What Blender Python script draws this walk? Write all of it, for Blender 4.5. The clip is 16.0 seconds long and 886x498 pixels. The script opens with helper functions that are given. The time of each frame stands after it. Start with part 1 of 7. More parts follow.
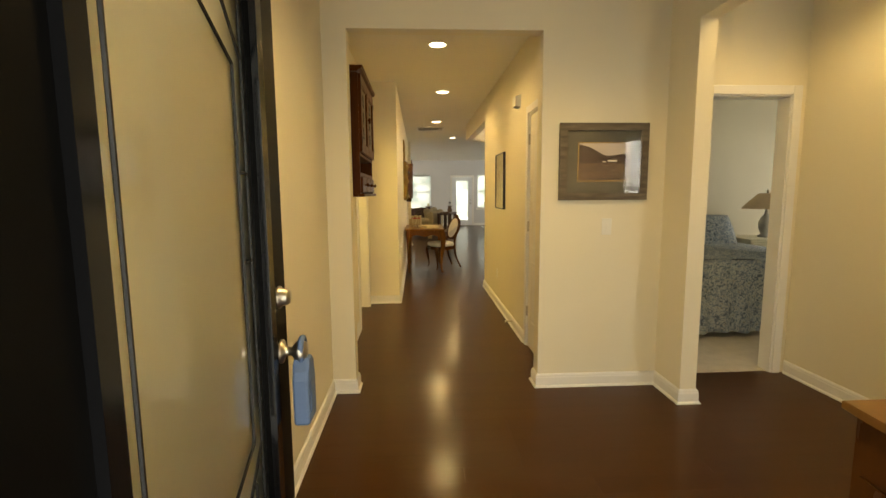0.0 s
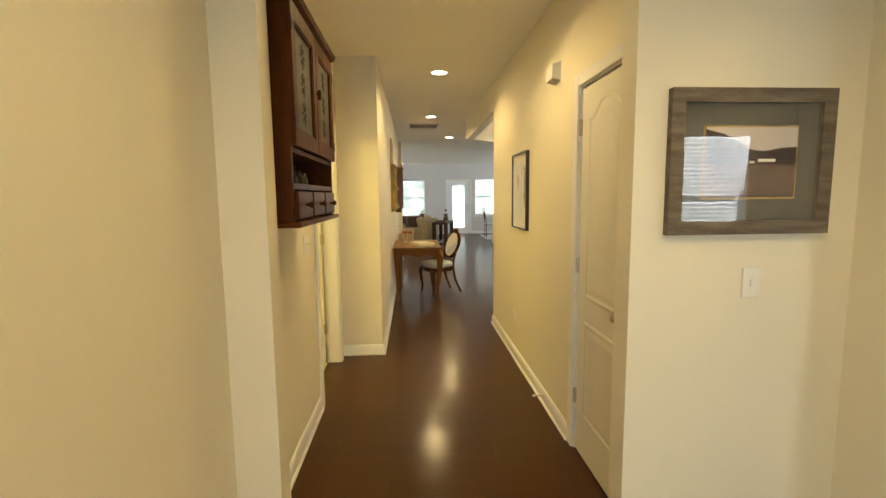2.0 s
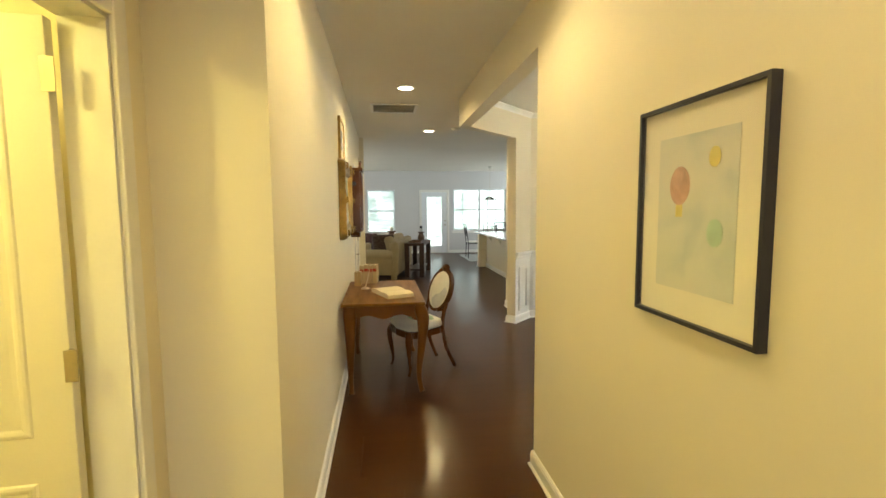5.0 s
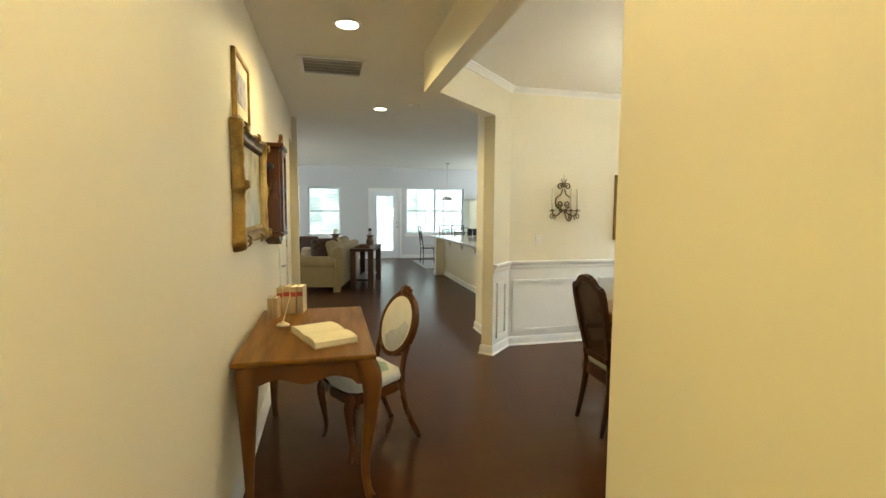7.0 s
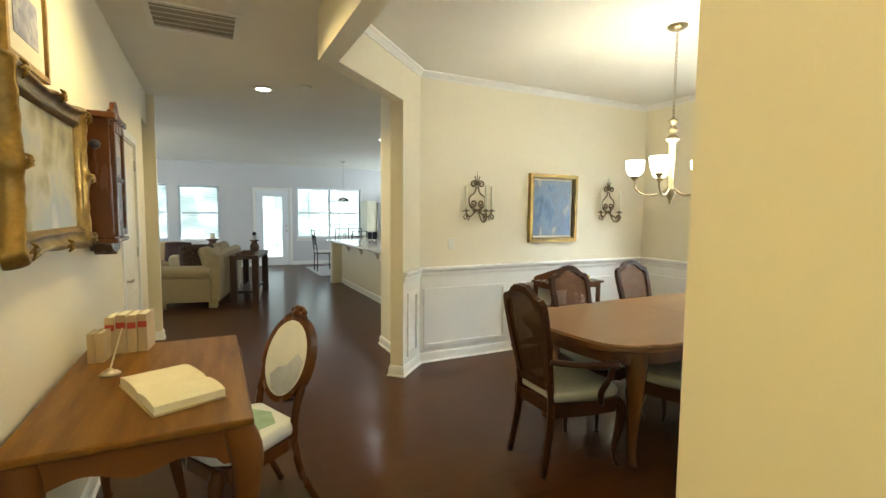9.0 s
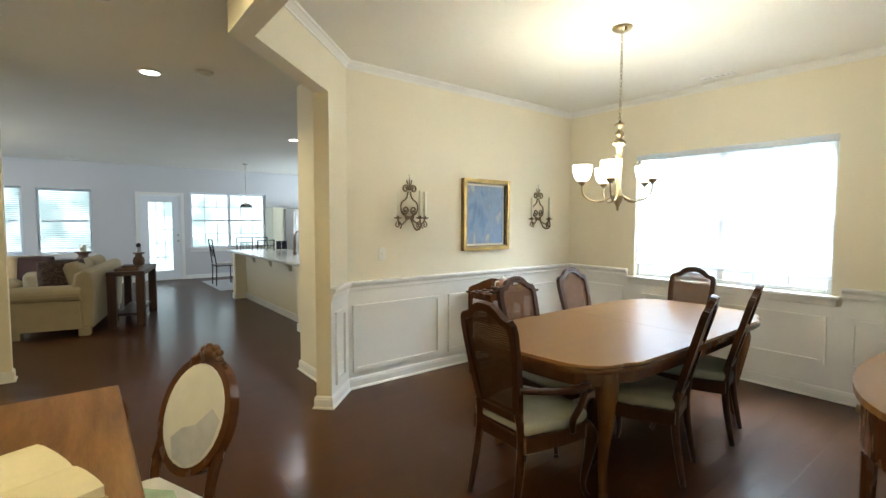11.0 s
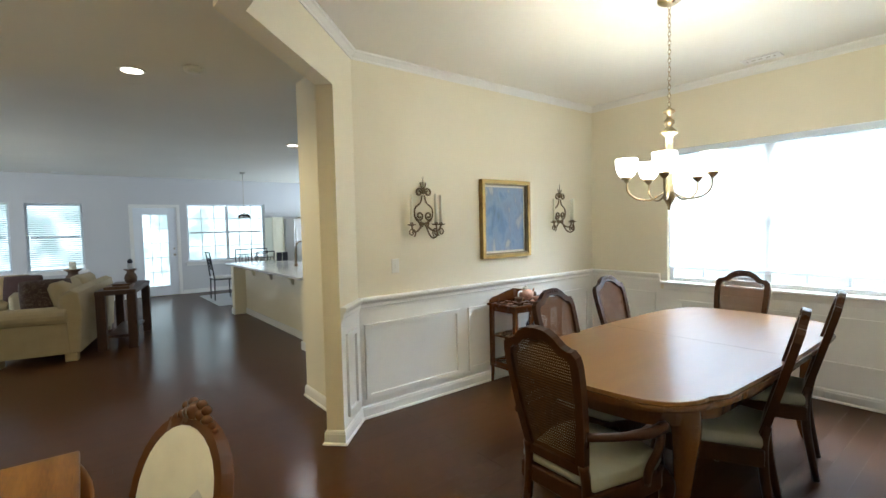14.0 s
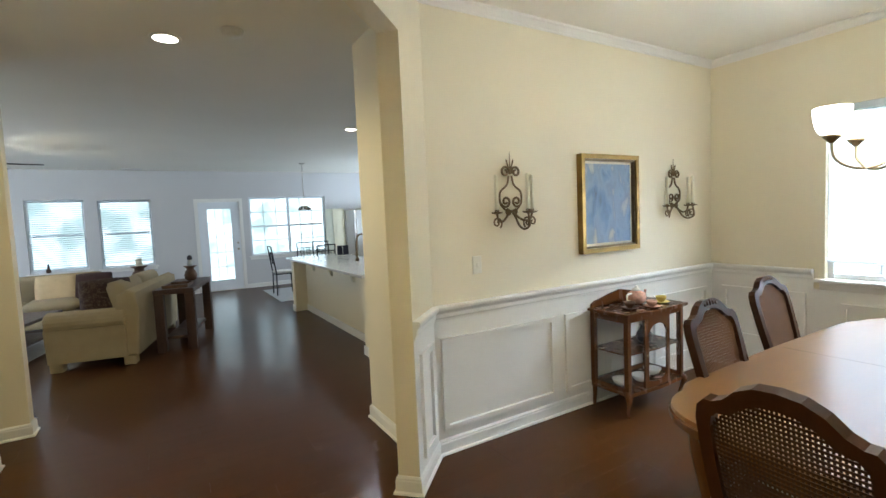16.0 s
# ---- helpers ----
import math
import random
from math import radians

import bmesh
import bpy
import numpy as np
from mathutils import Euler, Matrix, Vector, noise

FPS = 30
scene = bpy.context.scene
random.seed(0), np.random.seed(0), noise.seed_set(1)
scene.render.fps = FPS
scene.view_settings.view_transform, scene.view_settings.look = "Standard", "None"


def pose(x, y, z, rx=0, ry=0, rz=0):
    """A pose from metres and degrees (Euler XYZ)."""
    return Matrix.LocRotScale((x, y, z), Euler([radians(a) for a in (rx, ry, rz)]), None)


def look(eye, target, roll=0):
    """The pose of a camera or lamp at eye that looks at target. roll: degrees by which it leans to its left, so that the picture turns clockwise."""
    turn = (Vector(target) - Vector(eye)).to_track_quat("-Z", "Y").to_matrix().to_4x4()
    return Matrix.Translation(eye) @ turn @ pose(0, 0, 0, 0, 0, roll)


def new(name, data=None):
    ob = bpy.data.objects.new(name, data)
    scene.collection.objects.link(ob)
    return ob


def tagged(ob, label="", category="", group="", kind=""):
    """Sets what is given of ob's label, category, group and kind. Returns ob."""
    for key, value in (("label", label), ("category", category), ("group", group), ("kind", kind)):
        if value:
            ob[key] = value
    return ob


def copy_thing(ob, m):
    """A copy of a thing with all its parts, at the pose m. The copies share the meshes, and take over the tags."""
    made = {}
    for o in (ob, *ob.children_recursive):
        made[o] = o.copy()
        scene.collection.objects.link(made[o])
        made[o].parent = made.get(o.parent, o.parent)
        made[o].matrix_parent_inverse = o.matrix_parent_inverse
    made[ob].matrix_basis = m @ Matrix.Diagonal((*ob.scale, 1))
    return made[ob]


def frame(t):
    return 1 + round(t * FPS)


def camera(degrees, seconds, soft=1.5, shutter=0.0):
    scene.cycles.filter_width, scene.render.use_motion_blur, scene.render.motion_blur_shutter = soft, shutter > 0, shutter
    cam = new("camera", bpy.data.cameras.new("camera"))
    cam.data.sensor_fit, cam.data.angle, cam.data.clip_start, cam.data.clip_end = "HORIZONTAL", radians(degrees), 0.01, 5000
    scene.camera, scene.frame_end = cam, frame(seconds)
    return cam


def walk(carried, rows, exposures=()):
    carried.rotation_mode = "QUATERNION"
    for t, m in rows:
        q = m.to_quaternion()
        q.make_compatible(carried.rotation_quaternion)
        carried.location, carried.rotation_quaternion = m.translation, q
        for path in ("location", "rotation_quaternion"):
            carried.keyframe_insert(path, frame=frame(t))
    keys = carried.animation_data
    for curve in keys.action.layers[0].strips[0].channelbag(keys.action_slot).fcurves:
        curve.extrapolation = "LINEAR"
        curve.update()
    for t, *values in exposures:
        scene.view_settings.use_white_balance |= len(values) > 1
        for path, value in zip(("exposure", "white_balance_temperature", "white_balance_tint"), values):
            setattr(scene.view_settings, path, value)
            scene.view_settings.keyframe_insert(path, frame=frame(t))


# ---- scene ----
cam = camera(87.5, 16.0)
EXPOSURE = 0.0
PATH = [
    (0, (0.184, -0.073, 1.404), (0.289, 1.909, 1.162), -0.4),
    (0.5, (0.201, 0.306, 1.419), (0.308, 2.289, 1.179), -0.6),
    (1, (0.209, 0.654, 1.439), (0.329, 2.636, 1.204), -0.6),
    (1.5, (0.208, 1.04, 1.476), (0.335, 3.023, 1.244), -0.6),
    (2, (0.232, 1.459, 1.496), (0.362, 3.442, 1.268), -0.6),
    (2.5, (0.227, 1.92, 1.516), (0.362, 3.903, 1.296), -0.6),
    (3, (0.211, 2.374, 1.539), (0.367, 4.358, 1.333), -0.7),
    (3.5, (0.222, 2.859, 1.557), (0.401, 4.842, 1.363), -0.6),
    (4, (0.233, 3.307, 1.555), (0.439, 5.288, 1.371), -0.9),
    (4.2, (0.236, 3.471, 1.555), (0.452, 5.451, 1.373), -0.8),
    (6.3, (0.382, 5.26, 1.528), (0.768, 7.214, 1.351), 0.2),
    (6.5, (0.388, 5.382, 1.515), (0.8, 7.332, 1.343), 0.3),
    (7, (0.411, 5.64, 1.503), (0.888, 7.575, 1.332), 0.4),
    (7.5, (0.406, 5.841, 1.487), (0.973, 7.751, 1.32), 0.4),
    (8, (0.445, 6.026, 1.484), (1.112, 7.905, 1.32), 0.4),
    (8.5, (0.487, 6.151, 1.473), (1.264, 7.988, 1.318), 0.5),
    (9, (0.518, 6.287, 1.467), (1.415, 8.067, 1.314), 0.5),
    (9.5, (0.539, 6.438, 1.472), (1.549, 8.158, 1.323), 0.6),
    (10, (0.526, 6.572, 1.473), (1.638, 8.229, 1.334), 0.8),
    (10.2, (0.521, 6.618, 1.474), (1.665, 8.252, 1.334), 0.7),
    (12.5, (0.564, 6.9, 1.44), (1.859, 8.423, 1.355), -0.2),
    (13, (0.588, 6.962, 1.423), (1.88, 8.487, 1.352), -0.6),
    (13.5, (0.637, 7.063, 1.46), (1.9, 8.611, 1.373), -0.8),
    (14, (0.667, 7.19, 1.483), (1.9, 8.761, 1.383), -1.3),
    (14.5, (0.706, 7.359, 1.486), (1.907, 8.955, 1.377), -1.8),
    (15, (0.799, 7.525, 1.494), (1.945, 9.159, 1.37), -2.0),
    (15.5, (0.881, 7.716, 1.499), (1.977, 9.383, 1.363), -2.2),
    (16, (0.95, 7.923, 1.488), (1.976, 9.634, 1.349), -2.5),
]
walk(cam, [(t, look(eye, target, roll)) for t, eye, target, roll in PATH],
     [(0.0, EXPOSURE - 0.10, 8400, 10), (0.5, EXPOSURE + 0.06, 7800, 10), (1.0, EXPOSURE + 0.13, 7300, 10), (2.0, EXPOSURE + 0.13, 6800, 9), (3.0, EXPOSURE + 0.12, 7250, 9), (4.2, EXPOSURE + 0.17, 6800, 4), (6.0, EXPOSURE + 0.14, 6400, 4), (8.0, EXPOSURE + 0.15, 6120, 2),
      (10.0, EXPOSURE + 0.12, 5900, 5), (12.5, EXPOSURE - 0.08, 5560, 6), (16.0, EXPOSURE - 0.04, 5540, 7)])


# ---- world, daylight and lamps ----
world = bpy.data.worlds.new("world")
scene.world = world
world.use_nodes = True
wn = world.node_tree.nodes
sky = wn.new("ShaderNodeTexSky")
sky.sky_type = "NISHITA"
sky.sun_disc = False
sky.sun_elevation, sky.sun_rotation = radians(50), radians(150)
world.node_tree.links.new(sky.outputs["Color"], wn["Background"].inputs["Color"])
wn["Background"].inputs["Strength"].default_value = 0.12

sun = new("sun", bpy.data.lights.new("sun", "SUN"))
sun.data.energy, sun.data.angle, sun.data.color = 1.0, radians(12), (1.0, 0.95, 0.88)
sun.matrix_world = look((6, -12, 20), (0, 6, 0))

WARM = (1.0, 0.76, 0.36)


def area(name, m, w, h, energy, color):
    data = bpy.data.lights.new(name, "AREA")
    data.shape, data.size, data.size_y, data.energy, data.color = "RECTANGLE", w, h, energy, color
    ob = new(name, data)
    ob.matrix_world = m
    return ob


def down_lamp(x, y, z, energy, color=WARM, angle=162, radius=0.08):
    data = bpy.data.lights.new("lamp_light", "SPOT")
    data.energy, data.color, data.spot_size, data.spot_blend, data.shadow_soft_size = energy, color, radians(angle), 0.6, radius
    ob = new("lamp_light", data)
    ob.matrix_world = pose(x, y, z)
    return ob


DAY = (0.84, 0.92, 1.0)
# daylight entering by the windows and the open front door
area("window_daylight", look((6.45, 8.62, 3.15), (4.3, 8.62, 0.9)), 2.6, 1.5, 1550, DAY)      # high sky over the dining window
area("window_daylight", look((3.20, 0.20, 1.45), (3.0, 3.0, 1.2)), 0.7, 1.2, 20, DAY)
area("door_daylight", look((0.23, -0.35, 1.05), (0.8, 3.0, 1.1)), 0.9, 1.9, 26, DAY)
area("window_daylight", look((6.95, 5.0, 1.5), (4.0, 5.0, 1.0)), 1.1, 1.1, 30, DAY)

HALL_LAMPS = [(0.38, 4.31, 66), (0.53, 6.30, 54), (0.55, 8.93, 84), (1.05, 11.52, 95)]
for lx, ly, le in HALL_LAMPS:
    down_lamp(lx, ly, 2.715, le)
LIVING_LAMPS = [(3.25, 14.07), (4.9, 14.07), (4.9, 12.3), (-2.6, 14.6)]
for lx, ly in LIVING_LAMPS:
    down_lamp(lx, ly, 2.715, 38, (1.0, 0.95, 0.90))
down_lamp(0.75, 1.5, 2.70, 75)
down_lamp(2.45, 2.4, 2.70, 32)
side_lamp = new("lamp_light", bpy.data.lights.new("lamp_light", "POINT"))
side_lamp.data.energy, side_lamp.data.color, side_lamp.data.shadow_soft_size = 40, (1.0, 0.82, 0.24), 0.08
side_lamp.location = (-1.35, 4.75, 2.30)
# fill light at two unseen side openings, added to brighten the living room
area("window_daylight", look((-4.16, 16.0, 1.5), (-0.5, 17.8, 1.9)), 1.9, 1.35, 120, DAY)
area("window_daylight", look((6.66, 17.6, 1.5), (3.0, 18.2, 1.9)), 1.5, 1.0, 95, DAY)
# bulbs in the chandelier's shades and in the fan's bowl
for k in range(5):
    a = radians(72 * k + 200)
    bulb = new("bulb", bpy.data.lights.new("bulb", "POINT"))
    bulb.data.energy, bulb.data.color, bulb.data.shadow_soft_size = 8.0, (1.0, 0.92, 0.74), 0.05
    bulb.location = (3.50 + 0.242 * math.cos(a), 8.56 + 0.242 * math.sin(a), 1.90)
fan_bulb = new("bulb", bpy.data.lights.new("bulb", "POINT"))
fan_bulb.data.energy, fan_bulb.data.color, fan_bulb.data.shadow_soft_size = 30, (1.0, 0.82, 0.52), 0.05
fan_bulb.location = (-1.05, 16.3, 2.28)

# ---- materials ----


def mat(name, color, rough=0.5, metal=0.0, var=0.10, scale=6.0, bump=0.08, fine=120.0, stretch=(1, 1, 1), spec=0.5,
        second=None, rvar=0.08, coat=0.0, each=0.0, island=False):
    """A surface with a broad and a fine variation of colour, roughness and relief. stretch draws the grain out along an axis; each varies it from piece to piece."""
    m = bpy.data.materials.new(name)
    m.use_nodes = True
    n, l = m.node_tree.nodes, m.node_tree.links
    b = n["Principled BSDF"]
    tc = n.new("ShaderNodeTexCoord")
    mp = n.new("ShaderNodeMapping")
    mp.inputs["Scale"].default_value = stretch
    l.new(tc.outputs["Object"], mp.inputs["Vector"])
    info = n.new("ShaderNodeNewGeometry" if island else "ShaderNodeObjectInfo")
    rnd = info.outputs["Random Per Island" if island else "Random"]
    add = n.new("ShaderNodeVectorMath")
    add.operation = "MULTIPLY_ADD"
    comb = n.new("ShaderNodeCombineXYZ")
    for k in range(3):
        l.new(rnd, comb.inputs[k])
    l.new(comb.outputs[0], add.inputs[0])
    add.inputs[1].default_value = (17.0, 31.0, 9.0) if each else (0, 0, 0)
    l.new(mp.outputs[0], add.inputs[2])
    big, small = n.new("ShaderNodeTexNoise"), n.new("ShaderNodeTexNoise")
    for t, sc, det in ((big, scale, 4.0), (small, fine, 3.0)):
        t.inputs["Scale"].default_value, t.inputs["Detail"].default_value = sc, det
        l.new(add.outputs[0], t.inputs["Vector"])
    ramp = n.new("ShaderNodeMix")
    ramp.data_type = "RGBA"
    c2 = second or tuple(c * (1 - 2.2 * var) for c in color)
    ramp.inputs["A"].default_value, ramp.inputs["B"].default_value = (*color, 1), (*c2, 1)
    mr = n.new("ShaderNodeMapRange")
    mr.inputs["From Min"].default_value, mr.inputs["From Max"].default_value = 0.35, 0.70
    mixf = n.new("ShaderNodeMath")
    mixf.operation = "MULTIPLY_ADD"
    l.new(small.outputs["Fac"], mixf.inputs[0])
    mixf.inputs[1].default_value = 0.35
    sub = n.new("ShaderNodeMath")
    sub.operation = "MULTIPLY_ADD"
    l.new(big.outputs["Fac"], sub.inputs[0])
    sub.inputs[1].default_value, sub.inputs[2].default_value = 0.8, -0.07
    l.new(sub.outputs[0], mixf.inputs[2])
    l.new(mixf.outputs[0], mr.inputs["Value"])
    l.new(mr.outputs[0], ramp.inputs["Factor"])
    out = ramp.outputs["Result"]
    if each:
        hsv = n.new("ShaderNodeHueSaturation")
        vr = n.new("ShaderNodeMapRange")
        vr.inputs["To Min"].default_value, vr.inputs["To Max"].default_value = 1 - each, 1 + each
        l.new(rnd, vr.inputs["Value"])
        l.new(vr.outputs[0], hsv.inputs["Value"])
        l.new(out, hsv.inputs["Color"])
        out = hsv.outputs["Color"]
    l.new(out, b.inputs["Base Color"])
    rr = n.new("ShaderNodeMapRange")
    rr.inputs["To Min"].default_value, rr.inputs["To Max"].default_value = max(0.02, rough - rvar), min(1.0, rough + rvar)
    l.new(big.outputs["Fac"], rr.inputs["Value"])
    l.new(rr.outputs[0], b.inputs["Roughness"])
    b.inputs["Metallic"].default_value, b.inputs["Specular IOR Level"].default_value = metal, spec
    b.inputs["Coat Weight"].default_value, b.inputs["Coat Roughness"].default_value = coat, 0.12
    if bump:
        bp = n.new("ShaderNodeBump")
        bp.inputs["Strength"].default_value, bp.inputs["Distance"].default_value = bump, 0.004
        l.new(small.outputs["Fac"], bp.inputs["Height"])
        l.new(bp.outputs[0], b.inputs["Normal"])
    return m


def glow(name, color, strength):
    m = bpy.data.materials.new(name)
    m.use_nodes = True
    b = m.node_tree.nodes["Principled BSDF"]
    b.inputs["Base Color"].default_value = (*color, 1)
    b.inputs["Emission Color"].default_value, b.inputs["Emission Strength"].default_value = (*color, 1), strength
    return m


def glass_mat(name, color=(1, 1, 1), rough=0.0):
    m = bpy.data.materials.new(name)
    m.use_nodes = True
    b = m.node_tree.nodes["Principled BSDF"]
    b.inputs["Base Color"].default_value = (*color, 1)
    b.inputs["Transmission Weight"].default_value, b.inputs["Roughness"].default_value, b.inputs["IOR"].default_value = 1.0, rough, 1.45
    return m


def picture_mat(name, colors, scale=5.0, distort=1.5, stretch=(1, 1, 1), rough=0.5, detail=6.0):
    """A painted surface: strokes and patches of the given colours."""
    m = bpy.data.materials.new(name)
    m.use_nodes = True
    n, l = m.node_tree.nodes, m.node_tree.links
    b = n["Principled BSDF"]
    tc, mp, no, cr = n.new("ShaderNodeTexCoord"), n.new("ShaderNodeMapping"), n.new("ShaderNodeTexNoise"), n.new("ShaderNodeValToRGB")
    mp.inputs["Scale"].default_value = stretch
    l.new(tc.outputs["Object"], mp.inputs["Vector"])
    l.new(mp.outputs[0], no.inputs["Vector"])
    no.inputs["Scale"].default_value, no.inputs["Detail"].default_value, no.inputs["Distortion"].default_value = scale, detail, distort
    l.new(no.outputs["Fac"], cr.inputs["Fac"])
    e = cr.color_ramp.elements
    while len(e) < len(colors):
        e.new(0.5)
    for k, c in enumerate(colors):
        e[k].position, e[k].color = 0.30 + 0.40 * k / (len(colors) - 1), (*c, 1)
    l.new(cr.outputs["Color"], b.inputs["Base Color"])
    b.inputs["Roughness"].default_value = rough
    bp = n.new("ShaderNodeBump")
    bp.inputs["Strength"].default_value, bp.inputs["Distance"].default_value = 0.2, 0.003
    l.new(no.outputs["Fac"], bp.inputs["Height"])
    l.new(bp.outputs[0], b.inputs["Normal"])
    return m


def view_mat(name, light, leaf, strength, scale=1.2):
    """Bright daylight and trees beyond the windows."""
    m = bpy.data.materials.new(name)
    m.use_nodes = True
    n, l = m.node_tree.nodes, m.node_tree.links
    b = n["Principled BSDF"]
    tc, no, cr = n.new("ShaderNodeTexCoord"), n.new("ShaderNodeTexNoise"), n.new("ShaderNodeValToRGB")
    l.new(tc.outputs["Object"], no.inputs["Vector"])
    no.inputs["Scale"].default_value, no.inputs["Detail"].default_value = scale, 7.0
    l.new(no.outputs["Fac"], cr.inputs["Fac"])
    e = cr.color_ramp.elements
    e[0].position, e[0].color, e[1].position, e[1].color = 0.40, (*leaf, 1), 0.60, (*light, 1)
    l.new(cr.outputs["Color"], b.inputs["Emission Color"])
    b.inputs["Base Color"].default_value = (0.1, 0.12, 0.08, 1)
    b.inputs["Emission Strength"].default_value = strength
    return m


PAINT_GREY = mat("pale_grey_wall_paint", (0.585, 0.575, 0.565), 0.55, var=0.015, scale=1.2, bump=0.05, fine=260)
PAINT = mat("cream_wall_paint", (0.80, 0.73, 0.555), 0.55, var=0.015, scale=1.2, bump=0.05, fine=260)
CEIL = mat("ceiling_paint", (0.82, 0.785, 0.69), 0.8, var=0.02, scale=1.0, bump=0.10, fine=180)
WHITE = mat("white_trim_paint", (0.82, 0.80, 0.75), 0.35, var=0.02, scale=3, bump=0.03, fine=90)
DOORW = mat("door_paint", (0.80, 0.76, 0.66), 0.40, var=0.02, scale=3, bump=0.04, fine=150)
def floor_mat(name, island):
    """Varnished dark boards: a deep red-brown body under a thin varnish that shines at low angles."""
    m = mat(name, (0.062, 0.0220, 0.0042), 0.6, spec=0.0, var=0.06, scale=1.6, bump=0.0, fine=14, stretch=(0.35, 5, 5),
            second=(0.056, 0.0196, 0.0038), rvar=0.02, each=0.035, island=island)
    n, l = m.node_tree.nodes, m.node_tree.links
    gl, lw, pw, sc, mx = n.new("ShaderNodeBsdfGlossy"), n.new("ShaderNodeLayerWeight"), n.new("ShaderNodeMath"), n.new("ShaderNodeMath"), n.new("ShaderNodeMixShader")
    lw.inputs["Blend"].default_value = 0.5
    worn, both = n.new("ShaderNodeBsdfGlossy"), n.new("ShaderNodeMixShader")      # clear varnish, and varnish dulled by wear
    gl.inputs["Roughness"].default_value, worn.inputs["Roughness"].default_value, both.inputs[0].default_value = 0.17, 0.29, 0.42
    pw.operation, sc.operation = "POWER", "MULTIPLY_ADD"
    pw.inputs[1].default_value = 3.2
    sc.inputs[1].default_value, sc.inputs[2].default_value = 0.52, 0.005
    geo, mp, no, bp = n.new("ShaderNodeNewGeometry"), n.new("ShaderNodeMapping"), n.new("ShaderNodeTexNoise"), n.new("ShaderNodeBump")
    mp.inputs["Scale"].default_value = (2.0, 9.0, 1.0)
    no.inputs["Scale"].default_value, no.inputs["Detail"].default_value = 1.0, 2.0
    bp.inputs["Strength"].default_value, bp.inputs["Distance"].default_value = 0.045, 0.01
    l.new(geo.outputs["Position"], mp.inputs["Vector"])
    l.new(mp.outputs[0], no.inputs["Vector"])
    l.new(no.outputs["Fac"], bp.inputs["Height"])
    l.new(bp.outputs[0], gl.inputs["Normal"])
    l.new(bp.outputs[0], worn.inputs["Normal"])
    l.new(gl.outputs[0], both.inputs[1])
    l.new(worn.outputs[0], both.inputs[2])
    l.new(lw.outputs["Facing"], pw.inputs[0])
    l.new(pw.outputs[0], sc.inputs[0])
    l.new(sc.outputs[0], mx.inputs[0])
    l.new(n["Principled BSDF"].outputs[0], mx.inputs[1])
    l.new(both.outputs[0], mx.inputs[2])
    l.new(mx.outputs[0], n["Material Output"].inputs["Surface"])
    return m


OAK = floor_mat("dark_red_brown_floorboard", False)
OAK_FAR = floor_mat("dark_red_brown_floorboards", True)
SUBFLOOR = mat("dark_joint", (0.03, 0.014, 0.008), 0.8)
CARPET = mat("beige_carpet", (0.62, 0.56, 0.46), 0.95, var=0.06, scale=9, bump=0.8, fine=220)
VINYL = mat("vinyl_floor", (0.62, 0.56, 0.40), 0.4, var=0.05)
BLACKDOOR = mat("black_door_paint", (0.003, 0.0027, 0.0024), 0.42, spec=0.07, var=0.1, bump=0.02)
BEAD = mat("glossy_black_paint", (0.004, 0.004, 0.0045), 0.16, spec=0.35, var=0.1, bump=0.0, rvar=0.02)
CAB = mat("red_brown_cherry_wood", (0.090, 0.0265, 0.0046), 0.38, spec=0.07, var=0.16, scale=5, bump=0.06, fine=60, stretch=(4, 4, 0.5), second=(0.050, 0.0135, 0.0028))
# near-black brown for recesses, with their shade put into the colour
RECESS_DARK = mat("recess_shade_brown", (0.016, 0.008, 0.005), 0.6)
WALNUT = mat("dark_walnut_wood", (0.052, 0.0195, 0.0062), 0.30, spec=0.22, var=0.18, scale=7, bump=0.05, fine=70, stretch=(3, 3, 0.6), second=(0.036, 0.0125, 0.0045))
TABLETOP = mat("polished_table_wood", (0.215, 0.104, 0.026), 0.285, var=0.10, scale=3, bump=0.02, fine=50, stretch=(0.4, 4, 4), second=(0.19, 0.090, 0.024), rvar=0.005)
TABLEW = mat("table_wood", (0.14, 0.064, 0.018), 0.24, var=0.14, scale=5, bump=0.04, fine=60, stretch=(3, 3, 0.6), second=(0.10, 0.04, 0.016))
DESKTOP = mat("honey_brown_desk_wood", (0.205, 0.094, 0.012), 0.36, spec=0.12, var=0.13, scale=5, bump=0.03, fine=45, stretch=(4, 0.4, 4), second=(0.115, 0.048, 0.009))
DESKW = mat("desk_wood", (0.150, 0.058, 0.010), 0.40, spec=0.10, var=0.13, scale=4, bump=0.04, fine=60, stretch=(3, 0.5, 3), second=(0.12, 0.050, 0.017))
MAHOG = mat("mahogany_wood", (0.100, 0.037, 0.0105), 0.26, spec=0.25, var=0.15, scale=6, bump=0.04, fine=60, stretch=(3, 3, 0.7), second=(0.08, 0.03, 0.011))
CANE = mat("woven_cane", (0.060, 0.028, 0.010), 0.6, spec=0.15, var=0.15, scale=30, bump=0.1, fine=300)
# same cane as CANE, lightened: the window's light is put into the colour
CANE_LIT = mat("window_lit_cane", (0.20, 0.105, 0.054), 0.6, spec=0.2, var=0.12, scale=30, bump=0.1, fine=300)
CLOTH = mat("cream_upholstery", (0.79, 0.775, 0.72), 0.85, var=0.04, scale=12, bump=0.35, fine=420)
SEATCLOTH = mat("pale_green_grey_seat_cloth", (0.38, 0.39, 0.345), 0.85, var=0.05, scale=12, bump=0.35, fine=420)
